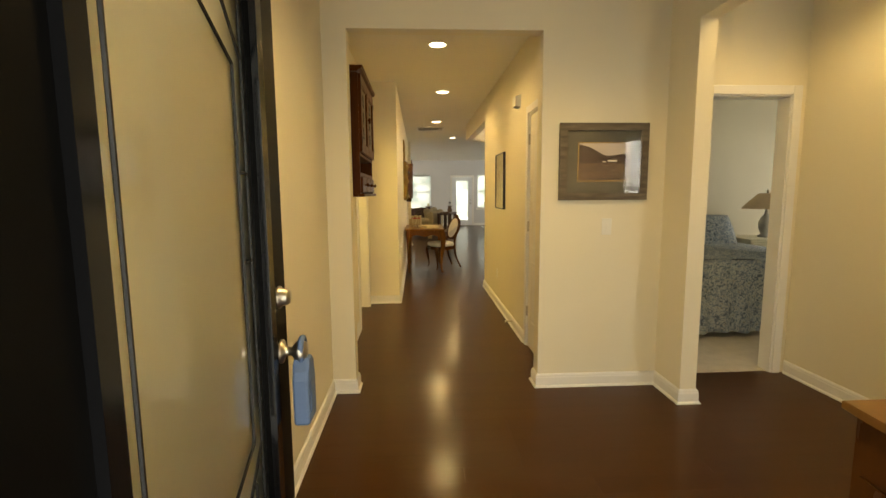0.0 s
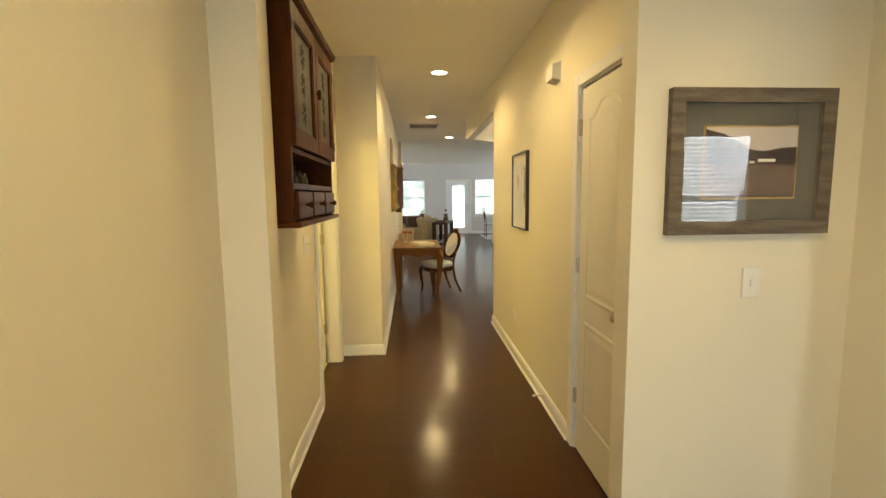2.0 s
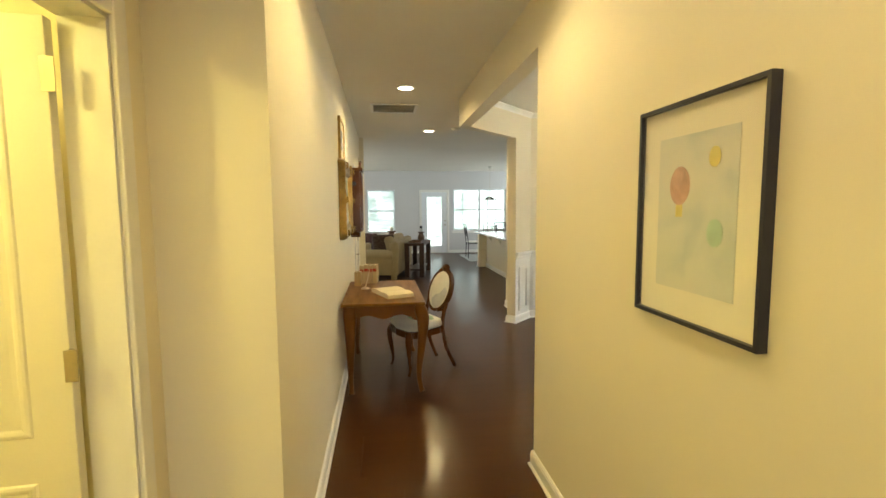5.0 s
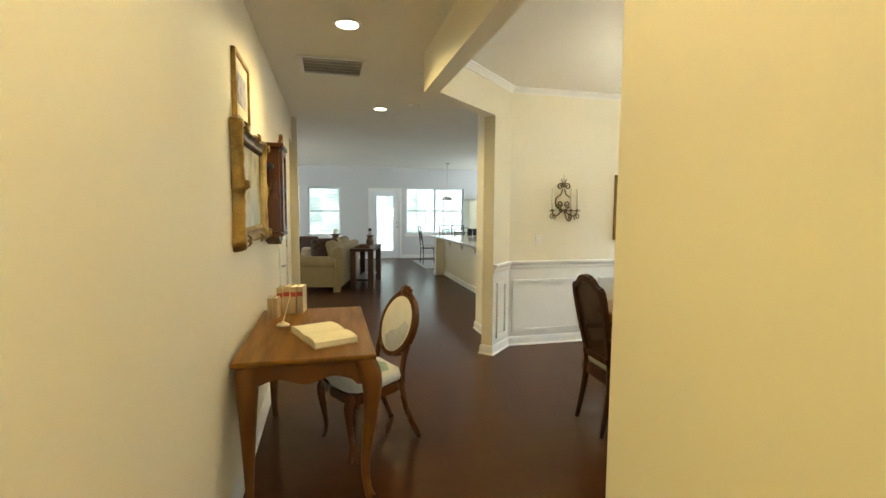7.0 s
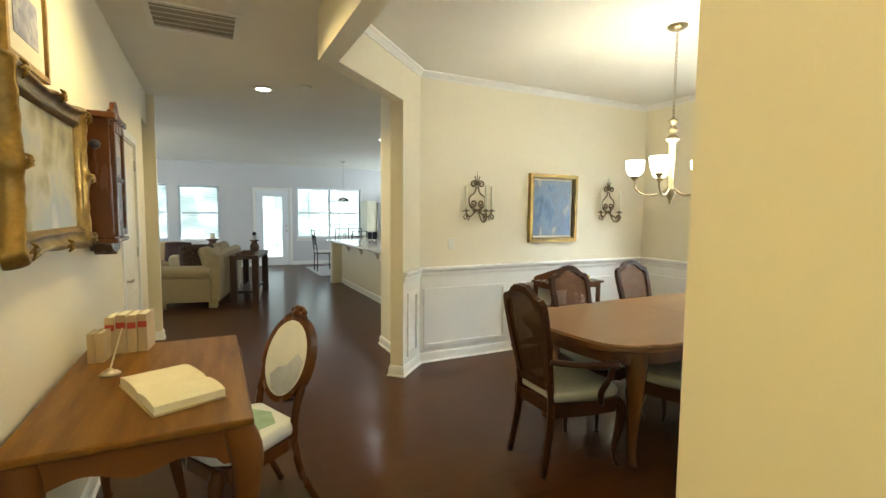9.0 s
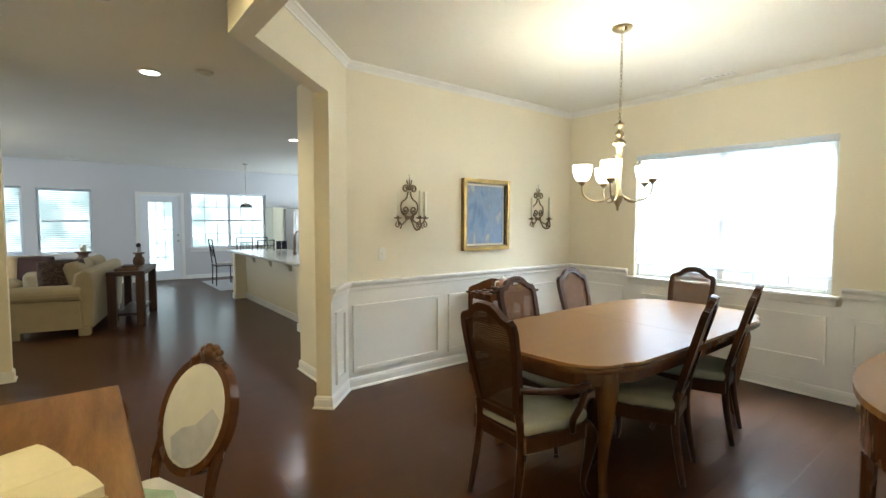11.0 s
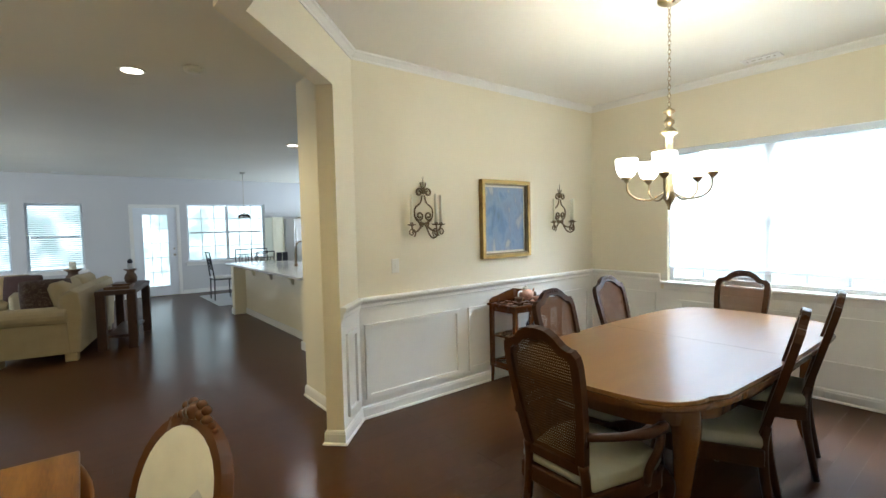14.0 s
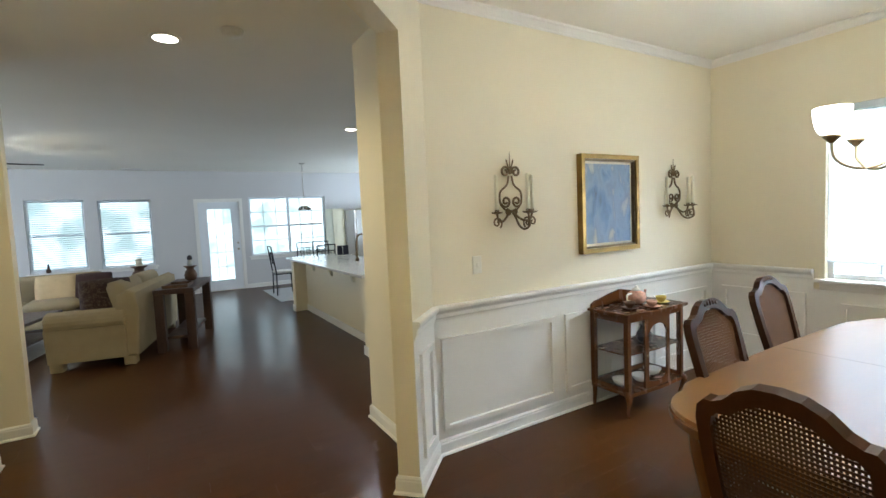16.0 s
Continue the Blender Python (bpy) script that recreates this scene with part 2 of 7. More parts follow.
GREENBLOT = mat("faded_green_print", (0.42, 0.56, 0.40), 0.85, var=0.12, scale=20, bump=0.3, fine=300)
GREYBLOT = mat("faded_grey_blue_print", (0.60, 0.61, 0.655), 0.85, var=0.10, scale=14, bump=0.3, fine=400)
SOFA = mat("beige_sofa_fabric", (0.36, 0.29, 0.17), 0.9, var=0.05, scale=8, bump=0.45, fine=320)
TANC = mat("tan_cushion_fabric", (0.55, 0.42, 0.24), 0.9, var=0.06, scale=10, bump=0.4, fine=320)
DARKC = picture_mat("dark_patterned_fabric", [(0.020, 0.010, 0.009), (0.045, 0.022, 0.016), (0.11, 0.085, 0.06)], 26, 2.0, rough=0.9)
BROWNC = mat("dark_brown_fabric", (0.045, 0.018, 0.014), 0.9, var=0.1, scale=10, bump=0.4, fine=300)
CONSOLE = mat("rustic_dark_brown_wood", (0.060, 0.026, 0.014), 0.45, var=0.2, scale=5, bump=0.1, fine=50, stretch=(3, 3, 0.5))
GOLD = mat("gilt", (0.52, 0.33, 0.09), 0.38, metal=0.75, var=0.2, scale=14, bump=0.25, fine=70, second=(0.24, 0.14, 0.04))
GOLDD = mat("antique_gilt", (0.34, 0.21, 0.052), 0.34, metal=0.8, var=0.25, scale=7, bump=0.15, fine=60, second=(0.17, 0.105, 0.028))
DARKGILT = mat("dark_gilt", (0.13, 0.085, 0.030), 0.40, metal=0.5, var=0.25, scale=18, bump=0.3, fine=60, second=(0.05, 0.032, 0.012))
BRASS = mat("aged_brass", (0.42, 0.33, 0.19), 0.30, metal=1.0, var=0.12, scale=12, bump=0.03)
NICKEL = mat("satin_nickel", (0.55, 0.50, 0.42), 0.30, metal=1.0, var=0.06, scale=10, bump=0.02)
IRON = mat("wrought_iron", (0.19, 0.125, 0.055), 0.45, metal=0.5, var=0.15, scale=20, bump=0.2, fine=90)
BLACKM = mat("black_metal", (0.015, 0.014, 0.013), 0.4, metal=0.4, var=0.1)
WAX = mat("ivory_candle_wax", (0.80, 0.76, 0.60), 0.5, var=0.02, bump=0.02)
PAPER = mat("yellowed_paper", (0.76, 0.68, 0.46), 0.8, var=0.03, scale=10, bump=0.08, fine=150)
BOOKTAN = mat("tan_book_cover", (0.50, 0.36, 0.18), 0.6, var=0.08, scale=12, bump=0.1)
BOOKCREAM = mat("cream_book_spine", (0.52, 0.40, 0.22), 0.6, var=0.06, scale=12, bump=0.1)
RED = mat("red_band", (0.42, 0.05, 0.03), 0.5, var=0.05)
MATB = mat("ivory_mat_board", (0.74, 0.68, 0.52), 0.8, var=0.02)
MATG = mat("grey_mat_board", (0.095, 0.085, 0.060), 0.8, var=0.03)
BARN = mat("weathered_grey_wood", (0.19, 0.15, 0.105), 0.7, var=0.25, scale=6, bump=0.4, fine=60, stretch=(1, 6, 6), second=(0.075, 0.056, 0.038))
BLACKF = mat("dark_frame", (0.02, 0.02, 0.035), 0.3)
PLATE = mat("white_plastic", (0.80, 0.77, 0.68), 0.35, var=0.01, bump=0.0)
TIN = mat("punched_tin", (0.060, 0.043, 0.020), 0.45, metal=0.3, var=0.2, scale=9, bump=0.15, fine=60)
HOLE = mat("pierced_hole", (0.010, 0.008, 0.006), 0.8, bump=0.0)
CLAY = mat("stoneware", (0.085, 0.060, 0.036), 0.5, var=0.2, scale=22, bump=0.1)
POT = mat("brown_pottery", (0.14, 0.075, 0.04), 0.55, var=0.2, scale=16, bump=0.15)
GRANITE = picture_mat("speckled_granite", [(0.50, 0.47, 0.42), (0.62, 0.60, 0.55), (0.30, 0.27, 0.24)], 60, 0.5, rough=0.12)
STEEL = mat("stainless_steel", (0.42, 0.40, 0.36), 0.28, metal=1.0, var=0.05, scale=3, bump=0.02, fine=200, stretch=(1, 1, 0.05))
CABW = mat("cream_cabinet_paint", (0.62, 0.58, 0.42), 0.4, var=0.02)
BLUETAG = mat("slate_blue_rubber", (0.085, 0.135, 0.235), 0.55, var=0.05, bump=0.05)
QUILT = picture_mat("blue_floral_quilt", [(0.06, 0.07, 0.09), (0.17, 0.22, 0.28), (0.50, 0.54, 0.55), (0.20, 0.19, 0.15)], 32, 1.5, rough=0.9)
BLIND = mat("white_blind", (0.82, 0.84, 0.86), 0.55, var=0.01, bump=0.0)
bn = BLIND.node_tree.nodes
btr, bmix = bn.new("ShaderNodeBsdfTranslucent"), bn.new("ShaderNodeMixShader")
btr.inputs["Color"].default_value, bmix.inputs[0].default_value = (0.92, 0.94, 0.95, 1), 0.6
BLIND.node_tree.links.new(bn["Principled BSDF"].outputs[0], bmix.inputs[1])
BLIND.node_tree.links.new(btr.outputs[0], bmix.inputs[2])
BLIND.node_tree.links.new(bmix.outputs[0], bn["Material Output"].inputs["Surface"])
VINYLW = mat("white_window_vinyl", (0.80, 0.82, 0.84), 0.35, var=0.01, bump=0.0)
SHADEC = mat("lamp_shade_cloth", (0.70, 0.54, 0.36), 0.85, var=0.05, bump=0.2, fine=300)
CERAM = mat("glazed_ceramic", (0.58, 0.58, 0.56), 0.2, var=0.1)
CHINA = mat("white_china", (0.80, 0.77, 0.70), 0.15, var=0.02, bump=0.0)
PINK = mat("rose_china", (0.62, 0.36, 0.27), 0.2, var=0.2, scale=40, bump=0.0)
YELLOW = mat("yellow_china", (0.70, 0.58, 0.16), 0.2, var=0.1, scale=40, bump=0.0)
GREY = mat("vent_filter", (0.50, 0.45, 0.36), 0.8)
RUG = mat("pale_rug", (0.45, 0.44, 0.44), 0.95, var=0.08, scale=10, bump=0.5, fine=200)
LAMPGLOW = glow("lit_lamp", (1.0, 0.90, 0.70), 14.0)
SHADEGLOW = glow("lit_frosted_glass", (1.0, 0.93, 0.76), 11.0)
GLASS = glass_mat("clear_glass")
DOORGLASS = glass_mat("obscure_door_glass", (0.97, 0.96, 0.80), 0.38)
DOORGLASS.node_tree.nodes["Principled BSDF"].inputs["Coat Weight"].default_value = 1.0
DOORGLASS.node_tree.nodes["Principled BSDF"].inputs["Coat IOR"].default_value = 1.7
FROST = glass_mat("textured_glass", (1.0, 1.0, 0.90), 0.03)
CONCRETE = mat("concrete", (0.42, 0.40, 0.37), 0.85, var=0.08)
GRASS = mat("grass", (0.08, 0.12, 0.04), 0.9, var=0.2)
VIEW = view_mat("trees_and_daylight", (0.90, 1.0, 1.0), (0.36, 0.45, 0.42), 2.3, 1.6)
VIEWW = view_mat("hazy_daylight", (0.92, 0.96, 1.0), (0.66, 0.74, 0.78), 1.45, 0.7)

# ---- mesh helpers ----


def part(name, bm, material, parent=None, label="", smooth=False):
    me = bpy.data.meshes.new(name)
    bmesh.ops.recalc_face_normals(bm, faces=bm.faces[:])
    if smooth:
        for f in bm.faces:
            f.smooth = True
    bm.to_mesh(me)
    bm.free()
    me.materials.append(material)
    ob = new(name, me)
    if parent:
        ob.parent = parent
    if label:
        ob["label"] = label
    return ob


def thing(name, label, category, m, group=""):
    ob = new(name)
    ob.empty_display_size = 0.1
    ob.matrix_world = m
    return tagged(ob, label, category, group)


def structure(name, bm, material, label, category):
    return tagged(part(name, bm, material), label, category, kind="structure")


def box(bm, x0, y0, z0, x1, y1, z1, bevel=0.0, seg=1):
    xs, ys, zs = sorted((x0, x1)), sorted((y0, y1)), sorted((z0, z1))
    v = [bm.verts.new((x, y, z)) for x in xs for y in ys for z in zs]
    fs = [bm.faces.new([v[k] for k in q]) for q in ((0, 1, 3, 2), (4, 6, 7, 5), (0, 4, 5, 1), (2, 3, 7, 6), (0, 2, 6, 4), (1, 5, 7, 3))]
    if bevel:
        es = list({e for f in fs for e in f.edges})
        bmesh.ops.bevel(bm, geom=es, offset=bevel, segments=seg, affect="EDGES", profile=0.5)
    return bm


def boxes(*bs, bevel=0.0, seg=1):
    bm = bmesh.new()
    for b in bs:
        box(bm, *b, bevel=bevel, seg=seg)
    return bm


def prism(poly, z0, z1, m=None, bm=None, bevel=0.0):
    """A polygon drawn out from z0 to z1, then posed by m."""
    bm = bm or bmesh.new()
    lo = [bm.verts.new((x, y, z0)) for x, y in poly]
    hi = [bm.verts.new((x, y, z1)) for x, y in poly]
    n = len(poly)
    top = [bm.faces.new(lo[::-1]), bm.faces.new(hi)]
    for k in range(n):
        bm.faces.new((lo[k], lo[(k + 1) % n], hi[(k + 1) % n], hi[k]))
    if bevel:
        es = list({e for f in top for e in f.edges})
        bmesh.ops.bevel(bm, geom=es, offset=bevel, segments=2, affect="EDGES", profile=0.5)
    if m is not None:
        bmesh.ops.transform(bm, matrix=m, verts=lo + hi if not bevel else bm.verts[:])
    return bm


def ring(outer, inner, z0, z1, m=None, bevel=0.0):
    """A frame between two outlines with equally many points."""
    bm = bmesh.new()
    n = len(outer)
    vs = [[bm.verts.new((x, y, z)) for x, y in o] for o in (outer, inner) for z in (z0, z1)]
    ol, oh, il, ih = vs
    for k in range(n):
        j = (k + 1) % n
        bm.faces.new((ol[k], ol[j], oh[j], oh[k]))
        bm.faces.new((il[j], il[k], ih[k], ih[j]))
        bm.faces.new((oh[k], oh[j], ih[j], ih[k]))
        bm.faces.new((ol[j], ol[k], il[k], il[j]))
    if bevel:
        es = [e for e in bm.edges if abs(e.verts[0].co.z - e.verts[1].co.z) < 1e-6 and e.calc_face_angle(0) > 0.5]
        bmesh.ops.bevel(bm, geom=es, offset=bevel, segments=2, affect="EDGES", profile=0.5)
    if m is not None:
        bmesh.ops.transform(bm, matrix=m, verts=bm.verts[:])
    return bm


def lathe(profile, at=(0, 0, 0), seg=20, bm=None):
    bm = bm or bmesh.new()
    rings = []
    for r, z in profile:
        rings.append([bm.verts.new((at[0] + max(r, 1e-4) * math.cos(2 * math.pi * k / seg), at[1] + max(r, 1e-4) * math.sin(2 * math.pi * k / seg), at[2] + z))
                      for k in range(seg)])
    for a, b in zip(rings, rings[1:]):
        for k in range(seg):
            bm.faces.new((a[k], a[(k + 1) % seg], b[(k + 1) % seg], b[k]))
    bm.faces.new(rings[0][::-1])
    bm.faces.new(rings[-1])
    return bm


def tube(path, radius, seg=8, bm=None, flat=1.0, closed=False):
    """A round bar along a path; radius is one number or one for each point."""
    bm = bm or bmesh.new()
    pts = [Vector(p) for p in path]
    rad = radius if isinstance(radius, (list, tuple)) else [radius] * len(pts)
    rings, up = [], None
    for k, p in enumerate(pts):
        d = (pts[min(k + 1, len(pts) - 1)] - pts[max(k - 1, 0)]).normalized()
        if up is None:
            up = Vector((0, 0, 1)) if abs(d.z) < 0.9 else Vector((0, 1, 0))
        side = d.cross(up).normalized()
        up = side.cross(d).normalized()
        rings.append([bm.verts.new(p + (side * math.cos(2 * math.pi * j / seg) + up * math.sin(2 * math.pi * j / seg) * flat) * rad[k]) for j in range(seg)])
    for a, b in zip(rings, rings[1:]):
        for j in range(seg):
            bm.faces.new((a[j], a[(j + 1) % seg], b[(j + 1) % seg], b[j]))
    bm.faces.new(rings[0][::-1])
    bm.faces.new(rings[-1])
    return bm


def smoothed(pts, n=6):
    """Catmull-Rom through the points."""
    p = [Vector(q) for q in pts]
    p = [2 * p[0] - p[1], *p, 2 * p[-1] - p[-2]]
    out = []
    for k in range(1, len(p) - 2):
        for j in range(n):
            t = j / n
            a, b, c, d = p[k - 1:k + 3]
            out.append(0.5 * (2 * b + (c - a) * t + (2 * a - 5 * b + 4 * c - d) * t * t + (3 * b - a - 3 * c + d) * t ** 3))
    return out + [p[-2]]


def pad(w, d, h, puff=0.02, n=8, at=(0, 0, 0)):
    """A stuffed cushion: w by d by h, bulging in the middle, base at z of at."""
    bm = bmesh.new()
    grid = {}
    for s in (0, 1):
        for i in range(n + 1):
            for j in range(n + 1):
                u, v = 2 * i / n - 1, 2 * j / n - 1
                edge = max(abs(u), abs(v))
                rim = (1 - edge ** 6)
                z = h / 2 + (s - 0.5) * (h * (0.45 + 0.55 * rim ** 0.5) + 2 * puff * (1 - u * u) * (1 - v * v))
                k = 1 - 0.05 * abs(u * v) ** 2
                grid[s, i, j] = bm.verts.new((at[0] + u * k * w / 2, at[1] + v * k * d / 2, at[2] + z))
    for s in (0, 1):
        for i in range(n):
            for j in range(n):
                bm.faces.new([grid[s, a, b] for a, b in ((i, j), (i + 1, j), (i + 1, j + 1), (i, j + 1))])
    rimv = [(i, 0) for i in range(n)] + [(n, j) for j in range(n)] + [(n - i, n) for i in range(n)] + [(0, n - j) for j in range(n)]
    for a, b in zip(rimv, rimv[1:] + rimv[:1]):
        bm.faces.new((grid[(0, *a)], grid[(0, *b)], grid[(1, *b)], grid[(1, *a)]))
    return bm


ON_X = pose(0, 0, 0, 90, 0, 90)      # polygon's x to world y, its y to world z, its depth to world x
ON_Y = pose(0, 0, 0, 90, 0, 0)       # polygon's x to world x, its y to world z, its depth to world -y

# ---- structure: floor slabs, walls, ceilings ----
H = 2.74       # hall, foyer and living ceiling
HD = 2.80      # dining ceiling
TOP = 2.92

structure("floor", boxes((-0.55, 0.14, -0.12, 4.1, 3.28, -0.013), (-0.55, 3.28, -0.12, 2.05, 6.8, -0.013), (-0.55, 6.8, -0.12, 6.7, 19.8, -0.013), (-4.2, 11.7, -0.12, -0.55, 19.8, -0.013)),
          SUBFLOOR, "dark underlay showing only in the board joints", "floor")
structure("floor_bedroom", boxes((2.05, 3.28, -0.12, 7.0, 6.72, 0.004)), CARPET, "pale beige carpet of the bedroom", "carpet")
structure("floor_side_room", boxes((-2.4, 3.9, -0.12, -0.55, 6.2, -0.002)), VINYL, "pale vinyl floor of the side room", "floor")


def wall(name, *bs, material=PAINT, label="cream painted plaster wall"):
    return structure(name, boxes(*bs), material, label, "wall")


wall("wall_front", (-0.53, 0.14, 0, -0.25, 0.28, TOP), (-0.25, 0.14, 2.08, 0.72, 0.28, TOP), (0.72, 0.14, 0, 2.85, 0.28, TOP),
     (2.85, 0.14, 0, 3.55, 0.28, 0.80), (2.85, 0.14, 2.1, 3.55, 0.28, TOP), (3.55, 0.14, 0, 4.12, 0.28, TOP))
wall("wall_foyer_west", (-0.55, 0.28, 0, -0.43, 3.10, TOP))
wall("wall_study_east", (4.0, 0.28, 0, 4.12, 2.2, TOP), (3.0, 2.2, 0, 4.12, 2.32, TOP), (3.0, 2.32, 0, 3.12, 3.24, TOP))
wall("wall_foyer_wing", (1.90, 0.28, 0, 2.01, 1.42, TOP), (1.90, 1.42, 2.44, 2.01, 2.775, TOP), (1.90, 2.775, 0, 2.01, 3.36, TOP))
wall("wall_hall_arch", (-0.53, 3.10, 0, -0.270, 3.22, TOP), (-0.270, 3.10, 2.465, 1.03, 3.22, TOP), (1.03, 3.10, 0, 1.90, 3.22, TOP))
wall("wall_bedroom_south", (2.01, 3.24, 0, 2.08, 3.36, TOP), (2.08, 3.24, 2.09, 2.90, 3.36, TOP), (2.90, 3.24, 0, 7.0, 3.36, TOP))
wall("wall_hall_east", (1.165, 3.22, 0, 1.285, 3.34, TOP), (1.165, 3.34, 2.085, 1.285, 4.02, TOP), (1.165, 4.02, 0, 1.285, 6.745, TOP))
wall("wall_hall_west", (-0.56, 3.22, 0, -0.44, 4.72, TOP), (-0.56, 4.72, 2.08, -0.44, 5.60, TOP), (-0.56, 5.60, 0, -0.44, 5.775, TOP))
wall("wall_hall_jog", (-0.56, 5.775, 0, -0.19, 5.895, TOP))
wall("wall_desk", (-0.19, 5.775, 0, -0.07, 10.45, TOP), (-0.19, 10.45, 2.05, -0.07, 11.25, TOP), (-0.19, 11.25, 0, -0.07, 11.88, TOP))
wall("wall_passage_header", (-0.19, 11.88, 2.40, -0.07, 12.38, TOP))
wall("wall_living_south", (-4.2, 12.38, 0, 0.0, 12.50, TOP))
wall("wall_side_passage", (-2.2, 11.76, 0, -0.17, 11.88, TOP), (-2.3, 11.76, 0, -2.2, 12.38, TOP))
wall("wall_linen_closet", (-1.0, 10.3, 0, -0.9, 11.5, TOP), (-0.9, 10.3, 0, -0.17, 10.4, TOP), (-0.9, 11.4, 0, -0.17, 11.5, TOP))
wall("wall_side_room", (-2.4, 3.9, 0, -2.3, 6.2, TOP), (-2.3, 3.9, 0, -0.54, 4.0, TOP), (-2.3, 6.1, 0, -0.54, 6.2, TOP), (-0.56, 5.895, 0, -0.50, 6.1, TOP))
wall("wall_hall_closet", (1.285, 3.30, 0, 1.90, 3.34, TOP), (1.285, 4.1, 0, 2.01, 4.2, TOP))
wall("wall_bedroom", (2.01, 3.36, 0, 2.05, 6.72, TOP), (2.05, 6.62, 0, 7.0, 6.722, TOP), (7.0, 3.24, 0, 7.1, 4.4, TOP), (7.0, 4.4, 0, 7.1, 5.6, 0.9),
     (7.0, 4.4, 2.1, 7.1, 5.6, TOP), (7.0, 5.6, 0, 7.1, 6.72, TOP), label="pale painted bedroom wall")
wall("wall_dining_south", (1.285, 6.722, 0, 5.49, 6.745, TOP))
WY0, WY1, WZ0, WZ1 = 7.75, 9.48, 0.87, 2.19
wall("wall_dining_east", (5.37, 6.745, 0, 5.49, WY0, TOP), (5.37, WY0, 0, 5.49, WY1, WZ0), (5.37, WY0, WZ1, 5.49, WY1, TOP), (5.37, WY1, 0, 5.49, 10.36, TOP))
wall("wall_dining_north", (2.32, 10.36, 0, 5.49, 10.48, TOP))
structure("wall_diagonal_stub", prism([(2.03, 10.07), (2.32, 10.36), (2.32, 11.15), (2.20, 11.15), (2.20, 10.41), (1.945, 10.155)], 0, TOP), PAINT,
          "cream painted diagonal wall end by the dining room", "wall")
structure("beam_dining", prism([(1.165, 6.745), (1.285, 6.745), (1.285, 9.325), (2.03, 10.07), (1.945, 10.155), (1.165, 9.375)], 2.435, TOP), PAINT,
          "cream painted dropped beam over the dining room opening", "beam")
wall("wall_pantry", (2.32, 11.05, 0, 6.7, 11.15, TOP), (5.49, 10.36, 0, 6.7, 10.48, TOP))
NY = 19.685
wall("wall_north", (-4.2, NY, 0, -1.32, NY + 0.14, TOP), (-1.32, NY, 0, -0.40, NY + 0.14, 0.72), (-1.32, NY, 2.15, -0.40, NY + 0.14, TOP), (-0.40, NY, 0, -0.18, NY + 0.14, TOP),
     (-0.18, NY, 0, 0.75, NY + 0.14, 0.72), (-0.18, NY, 2.13, 0.75, NY + 0.14, TOP), (0.75, NY, 0, 1.62, NY + 0.14, TOP), (1.62, NY, 2.06, 2.50, NY + 0.14, TOP),
     (2.50, NY, 0, 2.70, NY + 0.14, TOP), (2.70, NY, 0, 4.53, NY + 0.14, 0.75), (2.70, NY, 2.15, 4.53, NY + 0.14, TOP), (4.53, NY, 0, 6.8, NY + 0.14, TOP), material=PAINT_GREY, label="pale grey painted plaster wall")
wall("wall_living_west", (-4.3, 12.38, 0, -4.2, 15.0, TOP), (-4.3, 15.0, 0, -4.2, 17.0, 0.8), (-4.3, 15.0, 2.2, -4.2, 17.0, TOP), (-4.3, 17.0, 0, -4.2, 19.83, TOP), material=PAINT_GREY, label="pale grey painted plaster wall")
wall("wall_kitchen_east", (6.7, 10.36, 0, 6.8, 16.8, TOP), (6.7, 16.8, 0, 6.8, 18.4, 1.0), (6.7, 16.8, 2.0, 6.8, 18.4, TOP), (6.7, 18.4, 0, 6.8, 19.69, TOP), material=PAINT_GREY, label="pale grey painted plaster wall")

structure("ceiling_hall", prism([(-0.6, 3.16), (1.22, 3.16), (1.22, 9.35), (1.96, 10.09), (2.25, 10.38), (2.25, 12.44), (-2.3, 12.44), (-2.3, 11.7), (-0.6, 11.7)], H, TOP), CEIL,
          "cream matt ceiling of the hall", "ceiling")
structure("ceiling_foyer", boxes((-0.6, 0.1, H, 4.15, 3.16, TOP)), CEIL, "cream matt ceiling of the foyer", "ceiling")
structure("ceiling_bedroom", boxes((2.0, 3.3, H + 0.03, 7.1, 6.735, TOP + 0.02), (1.22, 3.16, H, 2.0, 6.735, TOP + 0.02)), CEIL, "pale bedroom ceiling", "ceiling")
structure("ceiling_living", boxes((-4.3, 12.44, H, 6.8, 19.83, TOP), (2.25, 10.42, H, 6.8, 12.44, TOP)), CEIL, "pale matt ceiling of the living room and kitchen", "ceiling")
structure("ceiling_dining", prism([(1.22, 6.735), (5.45, 6.735), (5.45, 10.42), (2.30, 10.42), (1.22, 9.32)], HD, TOP), CEIL, "pale matt dining room ceiling", "ceiling")
structure("ceiling_side_room", boxes((-2.4, 3.9, 2.6, -0.54, 6.2, TOP), (-1.0, 10.3, 2.6, -0.17, 11.5, TOP)), CEIL, "side room ceiling", "ceiling")

# outside: ground, porch, distance
structure("ground", boxes((-400, -400, -0.6, 400, 400, -0.2)), GRASS, "grass around the house", "ground")
structure("porch", boxes((-1.6, -2.4, -0.2, 2.4, 0.14, -0.02), (-1.6, -2.4, 2.75, 2.4, 0.14, 2.85)), CONCRETE, "concrete porch slab and roof by the front door", "porch")
structure("backdrop_garden", boxes((-14, 24.0, -0.2, 18, 24.1, 9.0)), VIEW, "bright trees and sky behind the house", "trees")
structure("backdrop_side", boxes((10.4, 0.0, -0.2, 10.5, 18.0, 9.0)), VIEWW, "bright hazy daylight beside the house", "sky")
structure("backdrop_street", boxes((-10, -14.1, -0.2, 16, -14.0, 8.0)), VIEW, "bright trees across the street", "trees")

# ---- trim ----


